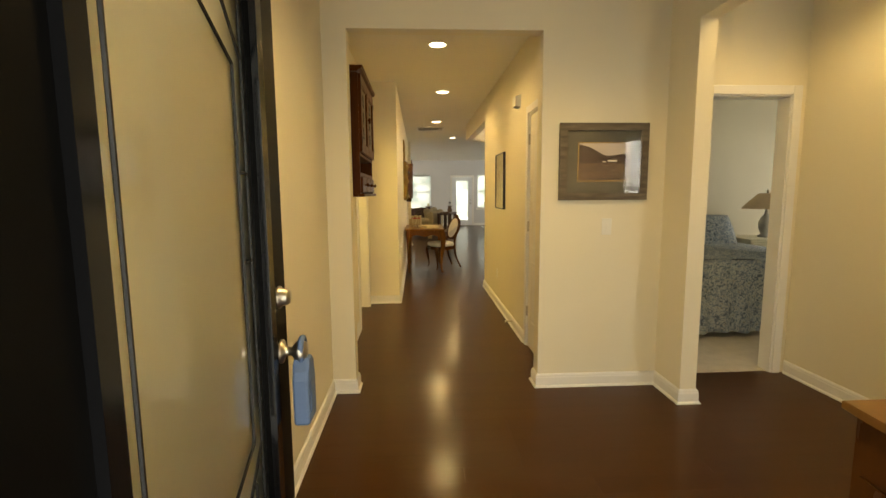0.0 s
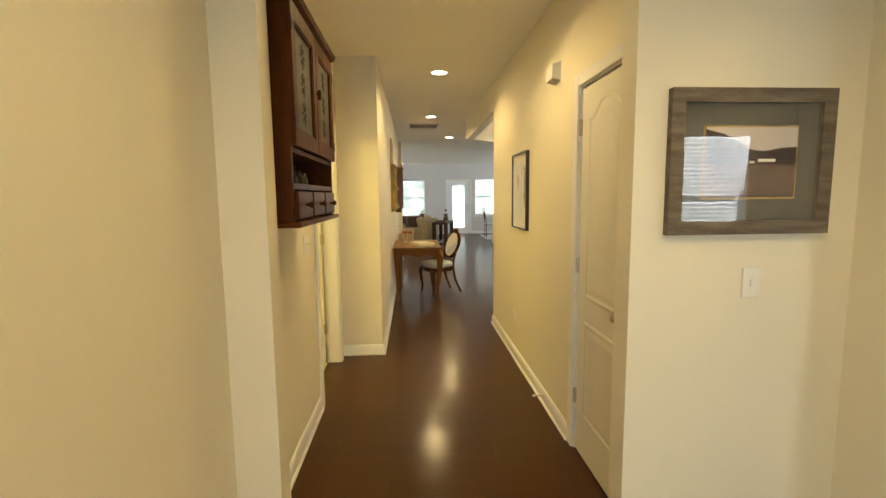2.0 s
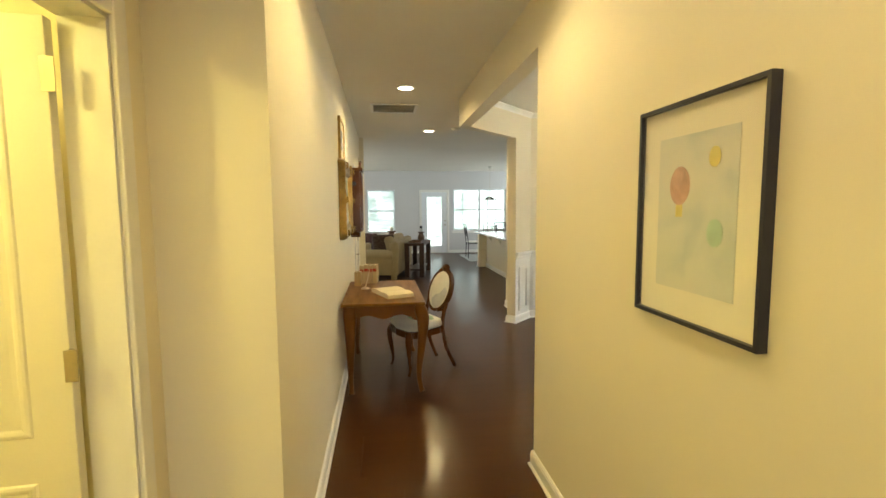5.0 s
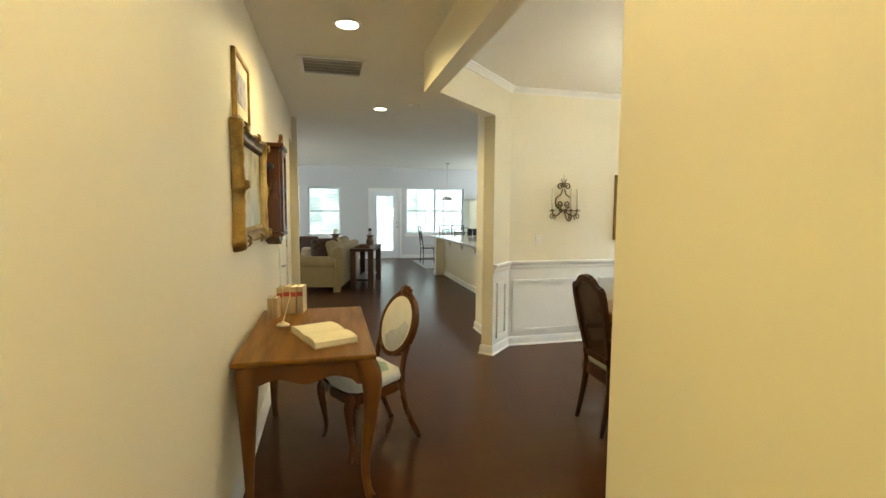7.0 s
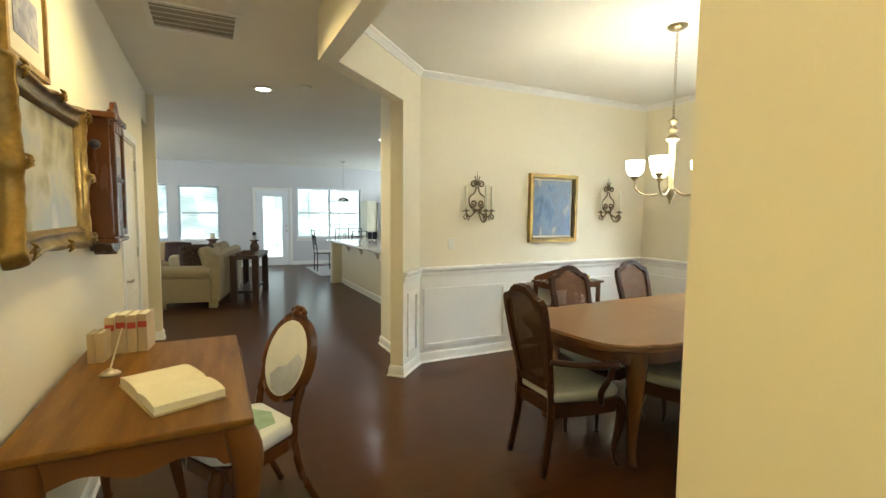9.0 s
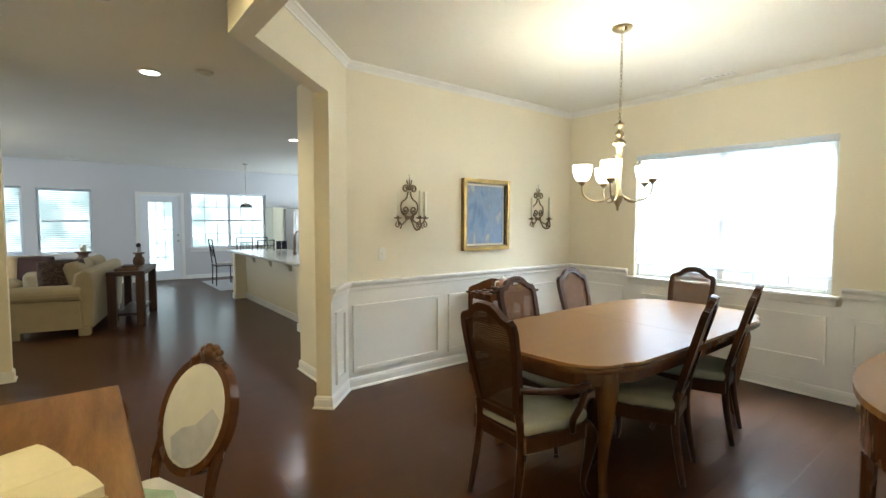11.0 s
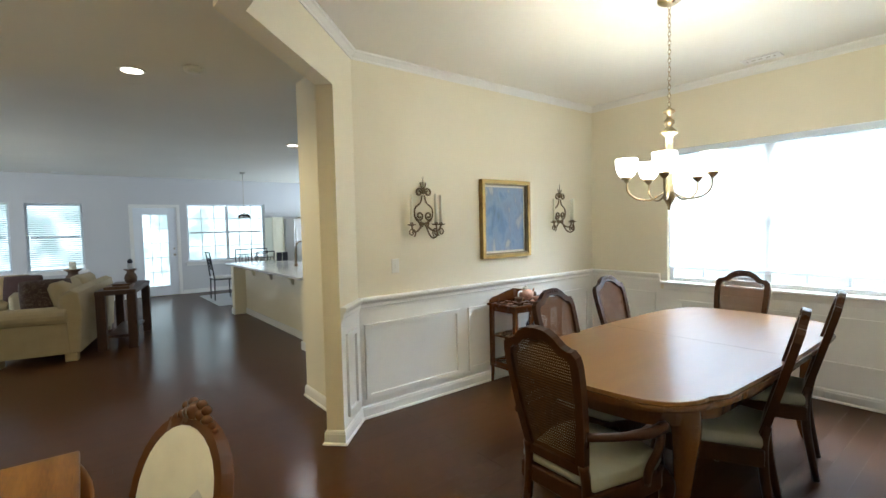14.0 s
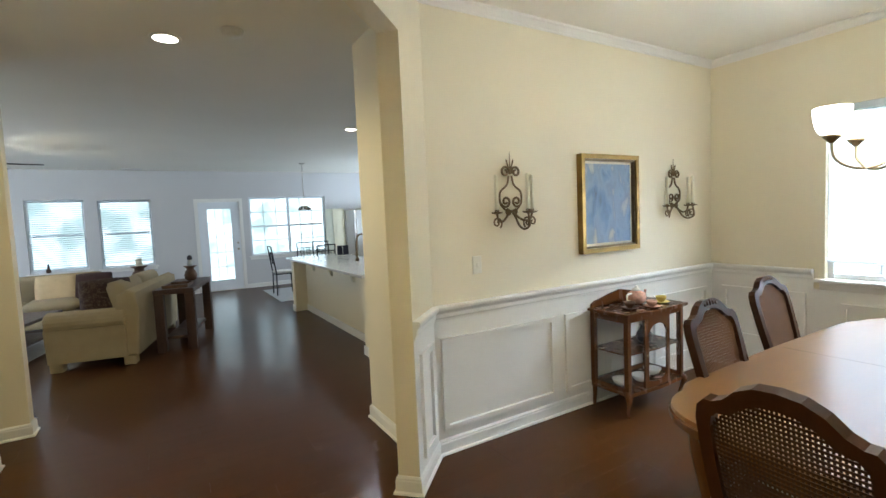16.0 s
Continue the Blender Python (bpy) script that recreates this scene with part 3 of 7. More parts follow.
def run_matrix(x0, y0, x1, y1):
    """A frame at (x0, y0) whose x runs to (x1, y1) and whose y points to the left of that way."""
    a = math.degrees(math.atan2(y1 - y0, x1 - x0))
    return pose(x0, y0, 0, 0, 0, a), math.hypot(x1 - x0, y1 - y0)


def moulding(name, x0, y0, x1, y1, profile, label, category, material=WHITE, cut0=0.0, cut1=0.0):
    """A moulding along a wall face; the room lies to the left of the way. profile: (out, height). cut: mitre, metres gained at the face's far side."""
    m, ln = run_matrix(x0, y0, x1, y1)
    bm = bmesh.new()
    a = [bm.verts.new((0 + cut0 * o, o, z)) for o, z in profile]
    b = [bm.verts.new((ln - cut1 * o, o, z)) for o, z in profile]
    n = len(profile)
    for k in range(n):
        bm.faces.new((a[k], a[(k + 1) % n], b[(k + 1) % n], b[k]))
    bm.faces.new(a[::-1])
    bm.faces.new(b)
    bmesh.ops.transform(bm, matrix=m, verts=bm.verts[:])
    return structure(name, bm, material, label, category)


BASE = [(0.0, 0.0), (0.026, 0.0), (0.024, 0.012), (0.014, 0.020), (0.014, 0.085), (0.011, 0.095), (0.011, 0.104), (0.004, 0.116), (0.0, 0.118)]
BASE = [(o + 0.001 if o else 0.0, z * 0.83 + 0.001) for o, z in BASE]


def base(x0, y0, x1, y1, c0=0.0, c1=0.0):
    moulding("baseboard", x0, y0, x1, y1, BASE, "white painted baseboard with shoe moulding", "baseboard", cut0=c0, cut1=c1)


# room lies to the left of each run; a cut of 1 mitres an inner corner, -1 an outer one
base(-0.43, 3.10, -0.43, 0.28, 1)
base(-0.270, 3.10, -0.43, 3.10, -1, 1)
base(-0.270, 3.22, -0.270, 3.10, -1, -1)
base(1.03, 3.10, 1.03, 3.22, -1, -1)
base(1.90, 3.10, 1.03, 3.10, 1, -1)
base(1.90, 2.775, 1.90, 3.10, -1, 1)
base(2.01, 2.775, 1.90, 2.775, -1, -1)
base(2.01, 3.24, 2.01, 2.775, 0, -1)
base(3.0, 2.32, 3.0, 3.24, 0, 1)
base(1.90, 0.28, 1.90, 1.42, 0, -1)
base(1.90, 1.42, 2.01, 1.42, -1, -1)
base(1.165, 4.083, 1.165, 6.745, 0, -1)
base(-0.44, 4.65, -0.44, 3.22, 0, 1)
base(-0.07, 5.775, -0.44, 5.775, -1, 0)
base(-0.07, 10.38, -0.07, 5.775, 0, -1)
base(-0.07, 11.88, -0.07, 11.32, -1, 0)
base(0.0, 12.38, -0.6, 12.38, -1, 0)
base(0.0, 12.50, 0.0, 12.38, -1, -1)
base(-4.2, 12.50, 0.0, 12.50, 1, -1)
base(-4.2, NY, -4.2, 12.50, 1, 1)
base(1.55, NY, -4.2, NY, 0, 1)
base(6.7, NY, 2.57, NY, 1, 0)
base(2.20, 10.41, 2.20, 11.15, 0.4, -1)
base(1.945, 10.155, 2.20, 10.41, -1, 0.4)
base(2.03, 10.07, 1.945, 10.155, -1, -1)
base(2.32, 10.36, 2.03, 10.07, 0.4, -1)
base(5.37, 10.36, 2.32, 10.36, 1, 0.4)
base(5.37, 6.745, 5.37, 10.36, 1, 1)
base(1.165, 6.745, 5.37, 6.745, -1, 1)

RAIL = [(0.004, 0.845), (0.012, 0.845), (0.014, 0.862), (0.020, 0.870), (0.022, 0.895), (0.030, 0.905), (0.042, 0.918), (0.044, 0.936), (0.036, 0.944), (0.0, 0.944), (0.0, 0.845)]
CROWN = [(0.0, HD - 0.062), (0.007, HD - 0.062), (0.010, HD - 0.048), (0.034, HD - 0.020), (0.044, HD - 0.014), (0.047, HD), (0.0, HD)]
for c0, c1, run in ((0.4, 0, (2.32, 10.36, 2.03, 10.07)), (1, 0.4, (5.37, 10.36, 2.32, 10.36)), (0, 1, (5.37, WY1 + 0.07, 5.37, 10.36)), (1, 0, (5.37, 6.745, 5.37, WY0 - 0.07)), (0, 1, (1.285, 6.745, 5.37, 6.745))):
    moulding("chair_rail", *run, RAIL, "white stepped chair rail moulding on the dining wall", "chair rail", cut0=c0, cut1=c1)
for c0, c1, run in ((0.4, 0.4, (2.32, 10.36, 1.285, 9.325)), (1, 0.4, (5.37, 10.36, 2.32, 10.36)), (1, 1, (5.37, 6.745, 5.37, 10.36)), (1, 1, (1.285, 6.745, 5.37, 6.745)), (0.4, 1, (1.285, 9.325, 1.285, 6.745))):
    moulding("crown_moulding", *run, CROWN, "white crown moulding at the dining ceiling", "crown moulding", cut0=c0, cut1=c1)
CROWNF = [(o, z - HD + H) for o, z in CROWN]
for c0, c1, run in ((1, 1, (-0.43, 3.10, -0.43, 0.28)), (1, 1, (1.90, 3.10, -0.43, 3.10)), (1, 1, (1.90, 0.28, 1.90, 3.10)), (1, 1, (-0.43, 0.28, 1.90, 0.28))):
    moulding("crown_moulding", *run, CROWNF, "white crown moulding at the foyer ceiling", "crown moulding", cut0=c0, cut1=c1)


def wainscot(x0, y0, x1, y1, panels, z0=0.0995, z1=0.845, c0=0.0, c1=0.0):
    """White painted lower wall, 4 mm proud, with framed panels (start, end, bottom, top) measured along the run."""
    moulding("wainscot", x0, y0, x1, y1, [(0.0, z0), (0.004, z0), (0.004, z1), (0.0, z1)], "white painted lower wall below the chair rail", "wainscot", cut0=c0, cut1=c1)
    m, _ = run_matrix(x0, y0, x1, y1)
    for a, b, lo, hi in panels:
        w = 0.036
        bm = ring([(a, lo), (b, lo), (b, hi), (a, hi)], [(a + w, lo + w), (b - w, lo + w), (b - w, hi - w), (a + w, hi - w)], 0.0, 0.019, None, 0.008)
        bmesh.ops.transform(bm, matrix=m @ Matrix(((1, 0, 0, 0), (0, 0, 1, 0.004), (0, 1, 0, 0), (0, 0, 0, 1))), verts=bm.verts[:])
        structure("panel_moulding", bm, WHITE, "white raised picture-frame panel moulding", "moulding")


wainscot(5.37, 10.36, 2.32, 10.36, [(0.10, 0.90, 0.15, 0.735), (1.02, 1.95, 0.15, 0.735), (2.055, 3.01, 0.15, 0.735)], c0=1, c1=0.4)
wainscot(2.32, 10.36, 2.03, 10.07, [(0.09, 0.33, 0.16, 0.745)], c0=0.4)
wainscot(5.37, 6.745, 5.37, WY0 - 0.07, [(0.14, 0.88, 0.29, 0.69)], c0=1)
wainscot(5.37, WY0 - 0.07, 5.37, WY1 + 0.07, [(0.09, 0.88, 0.29, 0.69), (0.98, 1.69, 0.29, 0.69)], z1=0.784)
wainscot(5.37, WY1 + 0.07, 5.37, 10.36, [(0.05, 0.70, 0.29, 0.745)], c1=1)
wainscot(1.285, 6.745, 5.37, 6.745, [(0.2, 1.2, 0.16, 0.745), (1.4, 2.6, 0.16, 0.745), (2.8, 3.9, 0.16, 0.745)], c1=1)

# ---- windows ----


def window(name, m, w, z0, z1, cols, rows_, label, blind=0.0, sash=True, apron=True):
    """A double-hung window in the opening 0..w by z0..z1 of local x and z; the room is towards local -y, wall face at y = 0."""
    win = tagged(new(name), label, "window", kind="structure")
    win.matrix_world = m
    zc = (z0 + z1) / 2
    part("window_frame", boxes((0, 0.05, z0, 0.045, 0.12, z1), (w - 0.045, 0.05, z0, w, 0.12, z1), (0.045, 0.05, z1 - 0.045, w - 0.045, 0.12, z1), (0.045, 0.05, z0, w - 0.045, 0.12, z0 + 0.045),
                               bevel=0.004), VINYLW, win)
    units = 2 if w > 1.3 else 1
    uw = (w - 0.09) / units
    for k in range(units):
        a = 0.045 + k * uw
        if k:
            part("mullion", boxes((a - 0.030, 0.048, z0 + 0.045, a + 0.030, 0.118, z1 - 0.045), bevel=0.004), VINYLW, win)
        part("meeting_rail", boxes((a + 0.03, 0.06, zc - 0.022, a + uw - 0.03, 0.105, zc + 0.022), bevel=0.004), VINYLW, win)
        for lo, hi in ((z0 + 0.045, zc - 0.022), (zc + 0.022, z1 - 0.045)):
            for c in range(1, cols):
                x = a + uw * c / cols
                part("glazing_bar", boxes((x - 0.009, 0.075, lo, x + 0.009, 0.090, hi)), VINYLW, win)
            for r in range(1, rows_):
                z = lo + (hi - lo) * r / rows_
                part("glazing_bar", boxes((a, 0.0755, z - 0.009, a + uw, 0.0895, z + 0.009)), VINYLW, win)
            g = part("pane", boxes((a, 0.081, lo, a + uw, 0.084, hi)), GLASS, win)
            g.visible_shadow = False
    if apron:
        part("window_sill", boxes((-0.06, -0.055, z0 - 0.028, w + 0.06, 0.05, z0 - 0.001), bevel=0.006, seg=2), WHITE, win)
        part("apron", boxes((-0.03, -0.016, z0 - 0.085, w + 0.03, 0.0, z0 - 0.029), bevel=0.004), WHITE, win)
    if blind:
        z = z1 - 0.05
        part("head_rail", boxes((0.01, 0.005, z1 - 0.045, w - 0.01, 0.045, z1 - 0.002), bevel=0.004), BLIND, win)
        end = z0 + (1 - blind) * (z1 - z0)
        while z > end + 0.03:
            slat = boxes((0.015, -0.020, -0.0012, w - 0.015, 0.020, 0.0012))
            bmesh.ops.transform(slat, matrix=pose(0, 0.026, z, 22), verts=slat.verts[:])
            part("slat", slat, BLIND, win)
            z -= 0.042
        part("bottom_rail", boxes((0.012, 0.006, end, w - 0.012, 0.046, end + 0.022), bevel=0.004), BLIND, win)
    return win


window("window_1", pose(-1.32, NY, 0), 0.92, 0.72, 2.15, 1, 1, "white double-hung living room window with a lowered blind", blind=0.97)
window("window_2", pose(-0.18, NY, 0), 0.93, 0.72, 2.13, 1, 1, "white double-hung living room window with a lowered blind", blind=0.93)
window("window_3", pose(2.70, NY, 0), 1.83, 0.75, 2.15, 3, 2, "wide white double window with glazing bars over the garden")
window("window_4", pose(5.37, WY1, 0, 0, 0, -90), WY1 - WY0, WZ0, WZ1, 3, 2, "wide white double dining room window with a sheer shade let down")
window("window_5", pose(3.55, 0.28, 0, 0, 0, 180), 0.70, 0.80, 2.10, 1, 1, "white front room window with blinds", blind=0.97)
window("window_6", pose(7.0, 5.6, 0, 0, 0, -90), 1.2, 0.9, 2.1, 1, 1, "white bedroom window with blinds", blind=0.6)
sheer = bpy.data.materials.new("sheer_shade_cloth")
sheer.use_nodes = True
sb = sheer.node_tree.nodes.new("ShaderNodeBsdfTranslucent")
sb.inputs["Color"].default_value = (0.90, 0.92, 0.95, 1)
st, sm = sheer.node_tree.nodes.new("ShaderNodeBsdfTransparent"), sheer.node_tree.nodes.new("ShaderNodeMixShader")
sm.inputs[0].default_value = 0.72
so = sheer.node_tree.nodes["Material Output"]
sheer.node_tree.links.new(sb.outputs[0], sm.inputs[1])
sheer.node_tree.links.new(st.outputs[0], sm.inputs[2])
sheer.node_tree.links.new(sm.outputs[0], so.inputs["Surface"])
shade = thing("roller_shade", "white translucent roller shade let down in the dining window", "window shade", pose(5.37, WY1, 0, 0, 0, -90))
SWW = WY1 - WY0
part("cloth", boxes((0.012, 0.016, WZ0 + 0.158, SWW - 0.012, 0.0175, WZ1 - 0.055)), sheer, shade, "sheer white cloth")
part("cassette", boxes((0.005, -0.02, WZ1 - 0.055, SWW - 0.005, 0.045, WZ1 - 0.001), bevel=0.006), BLIND, shade)
part("bottom_rail", boxes((0.01, 0.005, WZ0 + 0.13, SWW - 0.01, 0.035, WZ0 + 0.158), bevel=0.006), BLIND, shade)

# ---- doors ----


def door_leaf(door, w, h, t, material, arched=True, two=True):
    """A moulded two-panel leaf in local x 0..w, z 0..h, thickness along y from 0 to t; the panels show on both faces."""
    part("leaf", boxes((0.003, 0, 0.008, w - 0.003, t, h - 0.004), bevel=0.002), material, door)
    s = 0.105
    for lo, hi, arch in ((0.24, 0.80, False), (0.93, h - 0.085, arched)):
        a, b = s, w - s

        def outline(k):
            pts = [(a + k, lo + k), (b - k, lo + k)]
            n = 16
            for j in range(n + 1):
                u = j / n
                x = b - k + (a - b + 2 * k) * u
                e = min(1.0, max(0.0, (min(u, 1 - u) - 0.06) / 0.36))
                pts.append((x, hi - (0.075 if arch else 0) - k + (0.075 * e * e * (3 - 2 * e) if arch else 0.0)))
            return pts
        # a moulded rise, a sunk channel and a raised field, swept round the panel
        steps = ((0.0, 0.0), (0.005, 0.004), (0.013, 0.0055), (0.021, 0.004), (0.027, 0.0010), (0.040, 0.0010), (0.060, 0.0042), (0.066, 0.0045))
        for face, out in ((0.0, -1), (t, 1)):
            bm = bmesh.new()
            rings = [[bm.verts.new((x, face + out * d, z)) for x, z in outline(k)] for k, d in steps]
            for r0, r1 in zip(rings, rings[1:]):
                for k in range(len(r0)):
                    q = (r0[k], r0[(k + 1) % len(r0)], r1[(k + 1) % len(r0)], r1[k])
                    bm.faces.new(q if out < 0 else q[::-1])
            bm.faces.new(rings[-1] if out < 0 else rings[-1][::-1])
            part("panel", bm, material, door)


def knob(door, x, z, t, both=True):
    for side in ((-1, 1) if both else (-1,)):
        y = 0 if side < 0 else t
        bm = lathe([(0.026, 0), (0.026, 0.006), (0.012, 0.012), (0.010, 0.030), (0.024, 0.040), (0.028, 0.052), (0.022, 0.062), (0.0, 0.066)], seg=18)
        bmesh.ops.transform(bm, matrix=pose(x, y, z, 90 if side < 0 else -90), verts=bm.verts[:])
        part("door_knob", bm, NICKEL, door, "satin nickel knob", smooth=True)


def hinge(door, x, y, z):
    bm = tube([(x, y, z - 0.045), (x, y, z + 0.045)], 0.007, 10)
    box(bm, x - 0.016, y + 0.004, z - 0.044, x + 0.016, y + 0.008, z + 0.044)
    part("hinge", bm, NICKEL, door, "nickel butt hinge")


def casing(name, m, w, h, label, side=-1, depth=0.12):
    """Jamb lining and casing round an opening 0..w by 0..h; wall face at y = 0, room towards -y."""
    ob = tagged(new(name), label, "door frame", kind="structure")
    ob.matrix_world = m
    part("jamb", boxes((0, 0.0, 0, 0.014, depth, h), (w - 0.014, 0.0, 0, w, depth, h), (0.014, 0.0, h - 0.014, w - 0.014, depth, h)), WHITE, ob)
    c = 0.062
    for lo, hi in ((-c, 0.004), (w - 0.004, w + c)):
        part("casing", boxes((lo, -0.017, 0, hi, 0.0, h + c), bevel=0.005, seg=2), WHITE, ob)
    part("head_casing", boxes((0.004, -0.0165, h - 0.004, w - 0.004, 0.0, h + c - 0.0005), bevel=0.005, seg=2), WHITE, ob)
    return ob


# hall closet door on the east side, closed (hinges on its far side)
casing("door_frame_1", pose(1.165, 4.02, 0, 0, 0, -90), 0.68, 2.085, "white painted casing of the hall closet door")
closet = tagged(new("door_1"), "cream two-panel closet door with an arched top panel, closed", "door", kind="structure")
closet.matrix_world = pose(1.171, 4.003, 0, 0, 0, -90)
door_leaf(closet, 0.646, 2.067, 0.035, DOORW)
knob(closet, 0.580, 0.95, 0.035, both=False)
for hz in (0.33, 1.10, 1.86):
    hinge(closet, -0.002, -0.010, hz)

# side room door on the west side, swung open into the lit room
casing("door_frame_2", pose(-0.44, 4.72, 0, 0, 0, 90), 0.88, 2.08, "white painted casing of the side room door")
side_door = tagged(new("door_2"), "cream two-panel door standing open into the lit side room", "door", kind="structure")
side_door.matrix_world = pose(-0.565, 5.578, 0, 0, 0, 184)
door_leaf(side_door, 0.85, 2.055, 0.035, DOORW, arched=False)
knob(side_door, 0.78, 0.95, 0.035)
for hz in (0.33, 1.13, 1.90):
    hinge(side_door, -0.006, 0.045, hz)

# linen door further along the west side, closed
casing("door_frame_3", pose(-0.07, 10.45, 0, 0, 0, 90), 0.80, 2.05, "white painted casing of the linen closet door")
linen = tagged(new("door_3"), "white two-panel closet door with a lever handle, closed", "door", kind="structure")
linen.matrix_world = pose(-0.076, 10.465, 0, 0, 0, 90)
door_leaf(linen, 0.77, 2.03, 0.035, DOORW)
lv = lathe([(0.026, 0), (0.026, 0.008), (0.010, 0.012), (0.010, 0.045)], seg=16)
bmesh.ops.transform(lv, matrix=pose(0.07, 0, 0.92, 90), verts=lv.verts[:])
tube(smoothed([(0.07, -0.045, 0.92), (0.12, -0.050, 0.925), (0.17, -0.046, 0.918)], 4), [0.010] * 8 + [0.006], 8, lv)
part("lever_handle", lv, NICKEL, linen, "satin nickel lever handle", smooth=True)
for hz in (0.33, 1.10, 1.86):
    hinge(linen, 0.772, -0.010, hz)

# bedroom doorway, its door swung away inside
casing("door_frame_4", pose(2.08, 3.24, 0), 0.82, 2.09, "white painted casing of the bedroom doorway")
casing("door_frame_5", pose(1.62, NY, 0), 0.88, 2.06, "white painted casing of the garden door", depth=0.14)
garden = tagged(new("door_5"), "white garden door with a full-height pane, closed", "door", kind="structure")
garden.matrix_world = pose(1.635, NY + 0.02, 0)
part("leaf", boxes((0.0, 0, 0.01, 0.165, 0.045, 2.04), (0.685, 0, 0.01, 0.85, 0.045, 2.04), (0.165, 0, 0.01, 0.685, 0.045, 0.22), (0.165, 0, 1.90, 0.685, 0.045, 2.04), bevel=0.003), VINYLW, garden)
part("glazing_frame", ring([(0.150, 0.205), (0.70, 0.205), (0.70, 1.915), (0.150, 1.915)], [(0.180, 0.235), (0.67, 0.235), (0.67, 1.885), (0.180, 1.885)], 0.0, 0.012,
                           Matrix(((1, 0, 0, 0), (0, 0, 1, -0.012), (0, 1, 0, 0), (0, 0, 0, 1))), 0.004), VINYLW, garden)
gp = part("pane", boxes((0.165, 0.020, 0.22, 0.685, 0.024, 1.90)), GLASS, garden)
gp.visible_shadow = False
for gx in (0.338, 0.512):
    part("glazing_bar", boxes((gx - 0.007, 0.012, 0.22, gx + 0.007, 0.019, 1.90)), VINYLW, garden)
for k in range(1, 5):
    gz = 0.22 + k * 1.68 / 5
    part("glazing_bar", boxes((0.165, 0.0125, gz - 0.007, 0.685, 0.0185, gz + 0.007)), VINYLW, garden)
knob(garden, 0.785, 0.95, 0.045, both=False)
db = lathe([(0.024, 0), (0.024, 0.010), (0.016, 0.018), (0.0, 0.020)], seg=16)
bmesh.ops.transform(db, matrix=pose(0.785, 0, 1.09, 90), verts=db.verts[:])
part("deadbolt", db, NICKEL, garden, "round nickel deadbolt", smooth=True)
part("threshold", boxes((-0.01, -0.03, 0.001, 0.86, 0.10, 0.009), bevel=0.003), NICKEL, garden)
# unseen side windows, added to house the living room's two fill lamps
window("window_7", pose(-4.2, 15.0, 0, 0, 0, 90), 2.0, 0.8, 2.2, 1, 1, "unseen white double side window added to brighten the living room")
window("window_8", pose(6.7, 18.4, 0, 0, 0, -90), 1.6, 1.0, 2.0, 1, 1, "unseen white double side window added to brighten the kitchen end")

# ---- things of the foyer and hall ----

# the black front door, swung open, hinged by the front wall
front = tagged(new("door_front"), "black front door with a leaded glass panel, standing open", "door", kind="structure")
front.matrix_world = pose(-0.195, 0.31, 0, 0, 0, 89.8)      # local x from hinge to latch, face towards local -y
DW, DH, DT = 0.915, 2.03, 0.044
GX0, GX1, GZ0, GZ1 = 0.165, 0.750, 0.60, 1.90
part("leaf", boxes((0, 0, 0.01, GX0, DT, DH), (GX1, 0, 0.01, DW, DT, DH), (GX0, 0, 0.01, GX1, DT, GZ0), (GX0, 0, GZ1, GX1, DT, DH), bevel=0.003), BLACKDOOR, front)


def rect(a, b, c, d):
    return [(a, c), (b, c), (b, d), (a, d)]


UP = Matrix(((1, 0, 0, 0), (0, 0, 1, 0), (0, 1, 0, 0), (0, 0, 0, 1)))
for y in (-0.016, DT):
    part("glass_bead", ring(rect(GX0 - 0.025, GX1 + 0.025, GZ0 - 0.025, GZ1 + 0.025), rect(GX0 + 0.012, GX1 - 0.012, GZ0 + 0.012, GZ1 - 0.012), 0, 0.016, pose(0, y, 0) @ UP, 0.006), BEAD, front, "black moulded glazing bead")
part("glass_panel", boxes((GX0, 0.018, GZ0, GX1, 0.026, GZ1)), DOORGLASS, front, "pale textured glass pane").visible_shadow = False
lead = bmesh.new()
LX0, LX1, LZ0, LZ1 = GX0 + 0.085, GX1 - 0.085, GZ0 + 0.10, GZ1 - 0.10
for a, b in (((LX0, GZ0), (LX0, GZ1)), ((LX1, GZ0 + 0.22), (LX1, GZ1 - 0.22)), ((LX1, GZ0 + 0.22), (LX0 + 0.05, GZ0 + 0.02)), ((LX1, GZ1 - 0.22), (LX0 + 0.05, GZ1 - 0.02)),
             ((LX1 + 0.05, GZ0 + 0.20), (LX1 - 0.13, GZ0)), ((LX1 + 0.05, GZ1 - 0.20), (LX1 - 0.13, GZ1)), ((LX1 + 0.05, GZ0), (LX1 + 0.05, GZ1)), ((LX1, GZ0), (LX1, GZ0 + 0.12)),
             ((LX1 - 0.12, GZ0 + 0.11), (LX1 - 0.05, GZ0 + 0.05)), ((LX1, GZ0 + 0.85), (LX1 + 0.05, GZ0 + 0.85)), ((LX1, GZ0 + 0.65), (LX1 + 0.05, GZ0 + 0.65))):
    tube([(a[0], 0.016, a[1]), (b[0], 0.016, b[1])], 0.0042, 6, lead)
part("lead_came", lead, BLACKM, front, "dark lead lines")
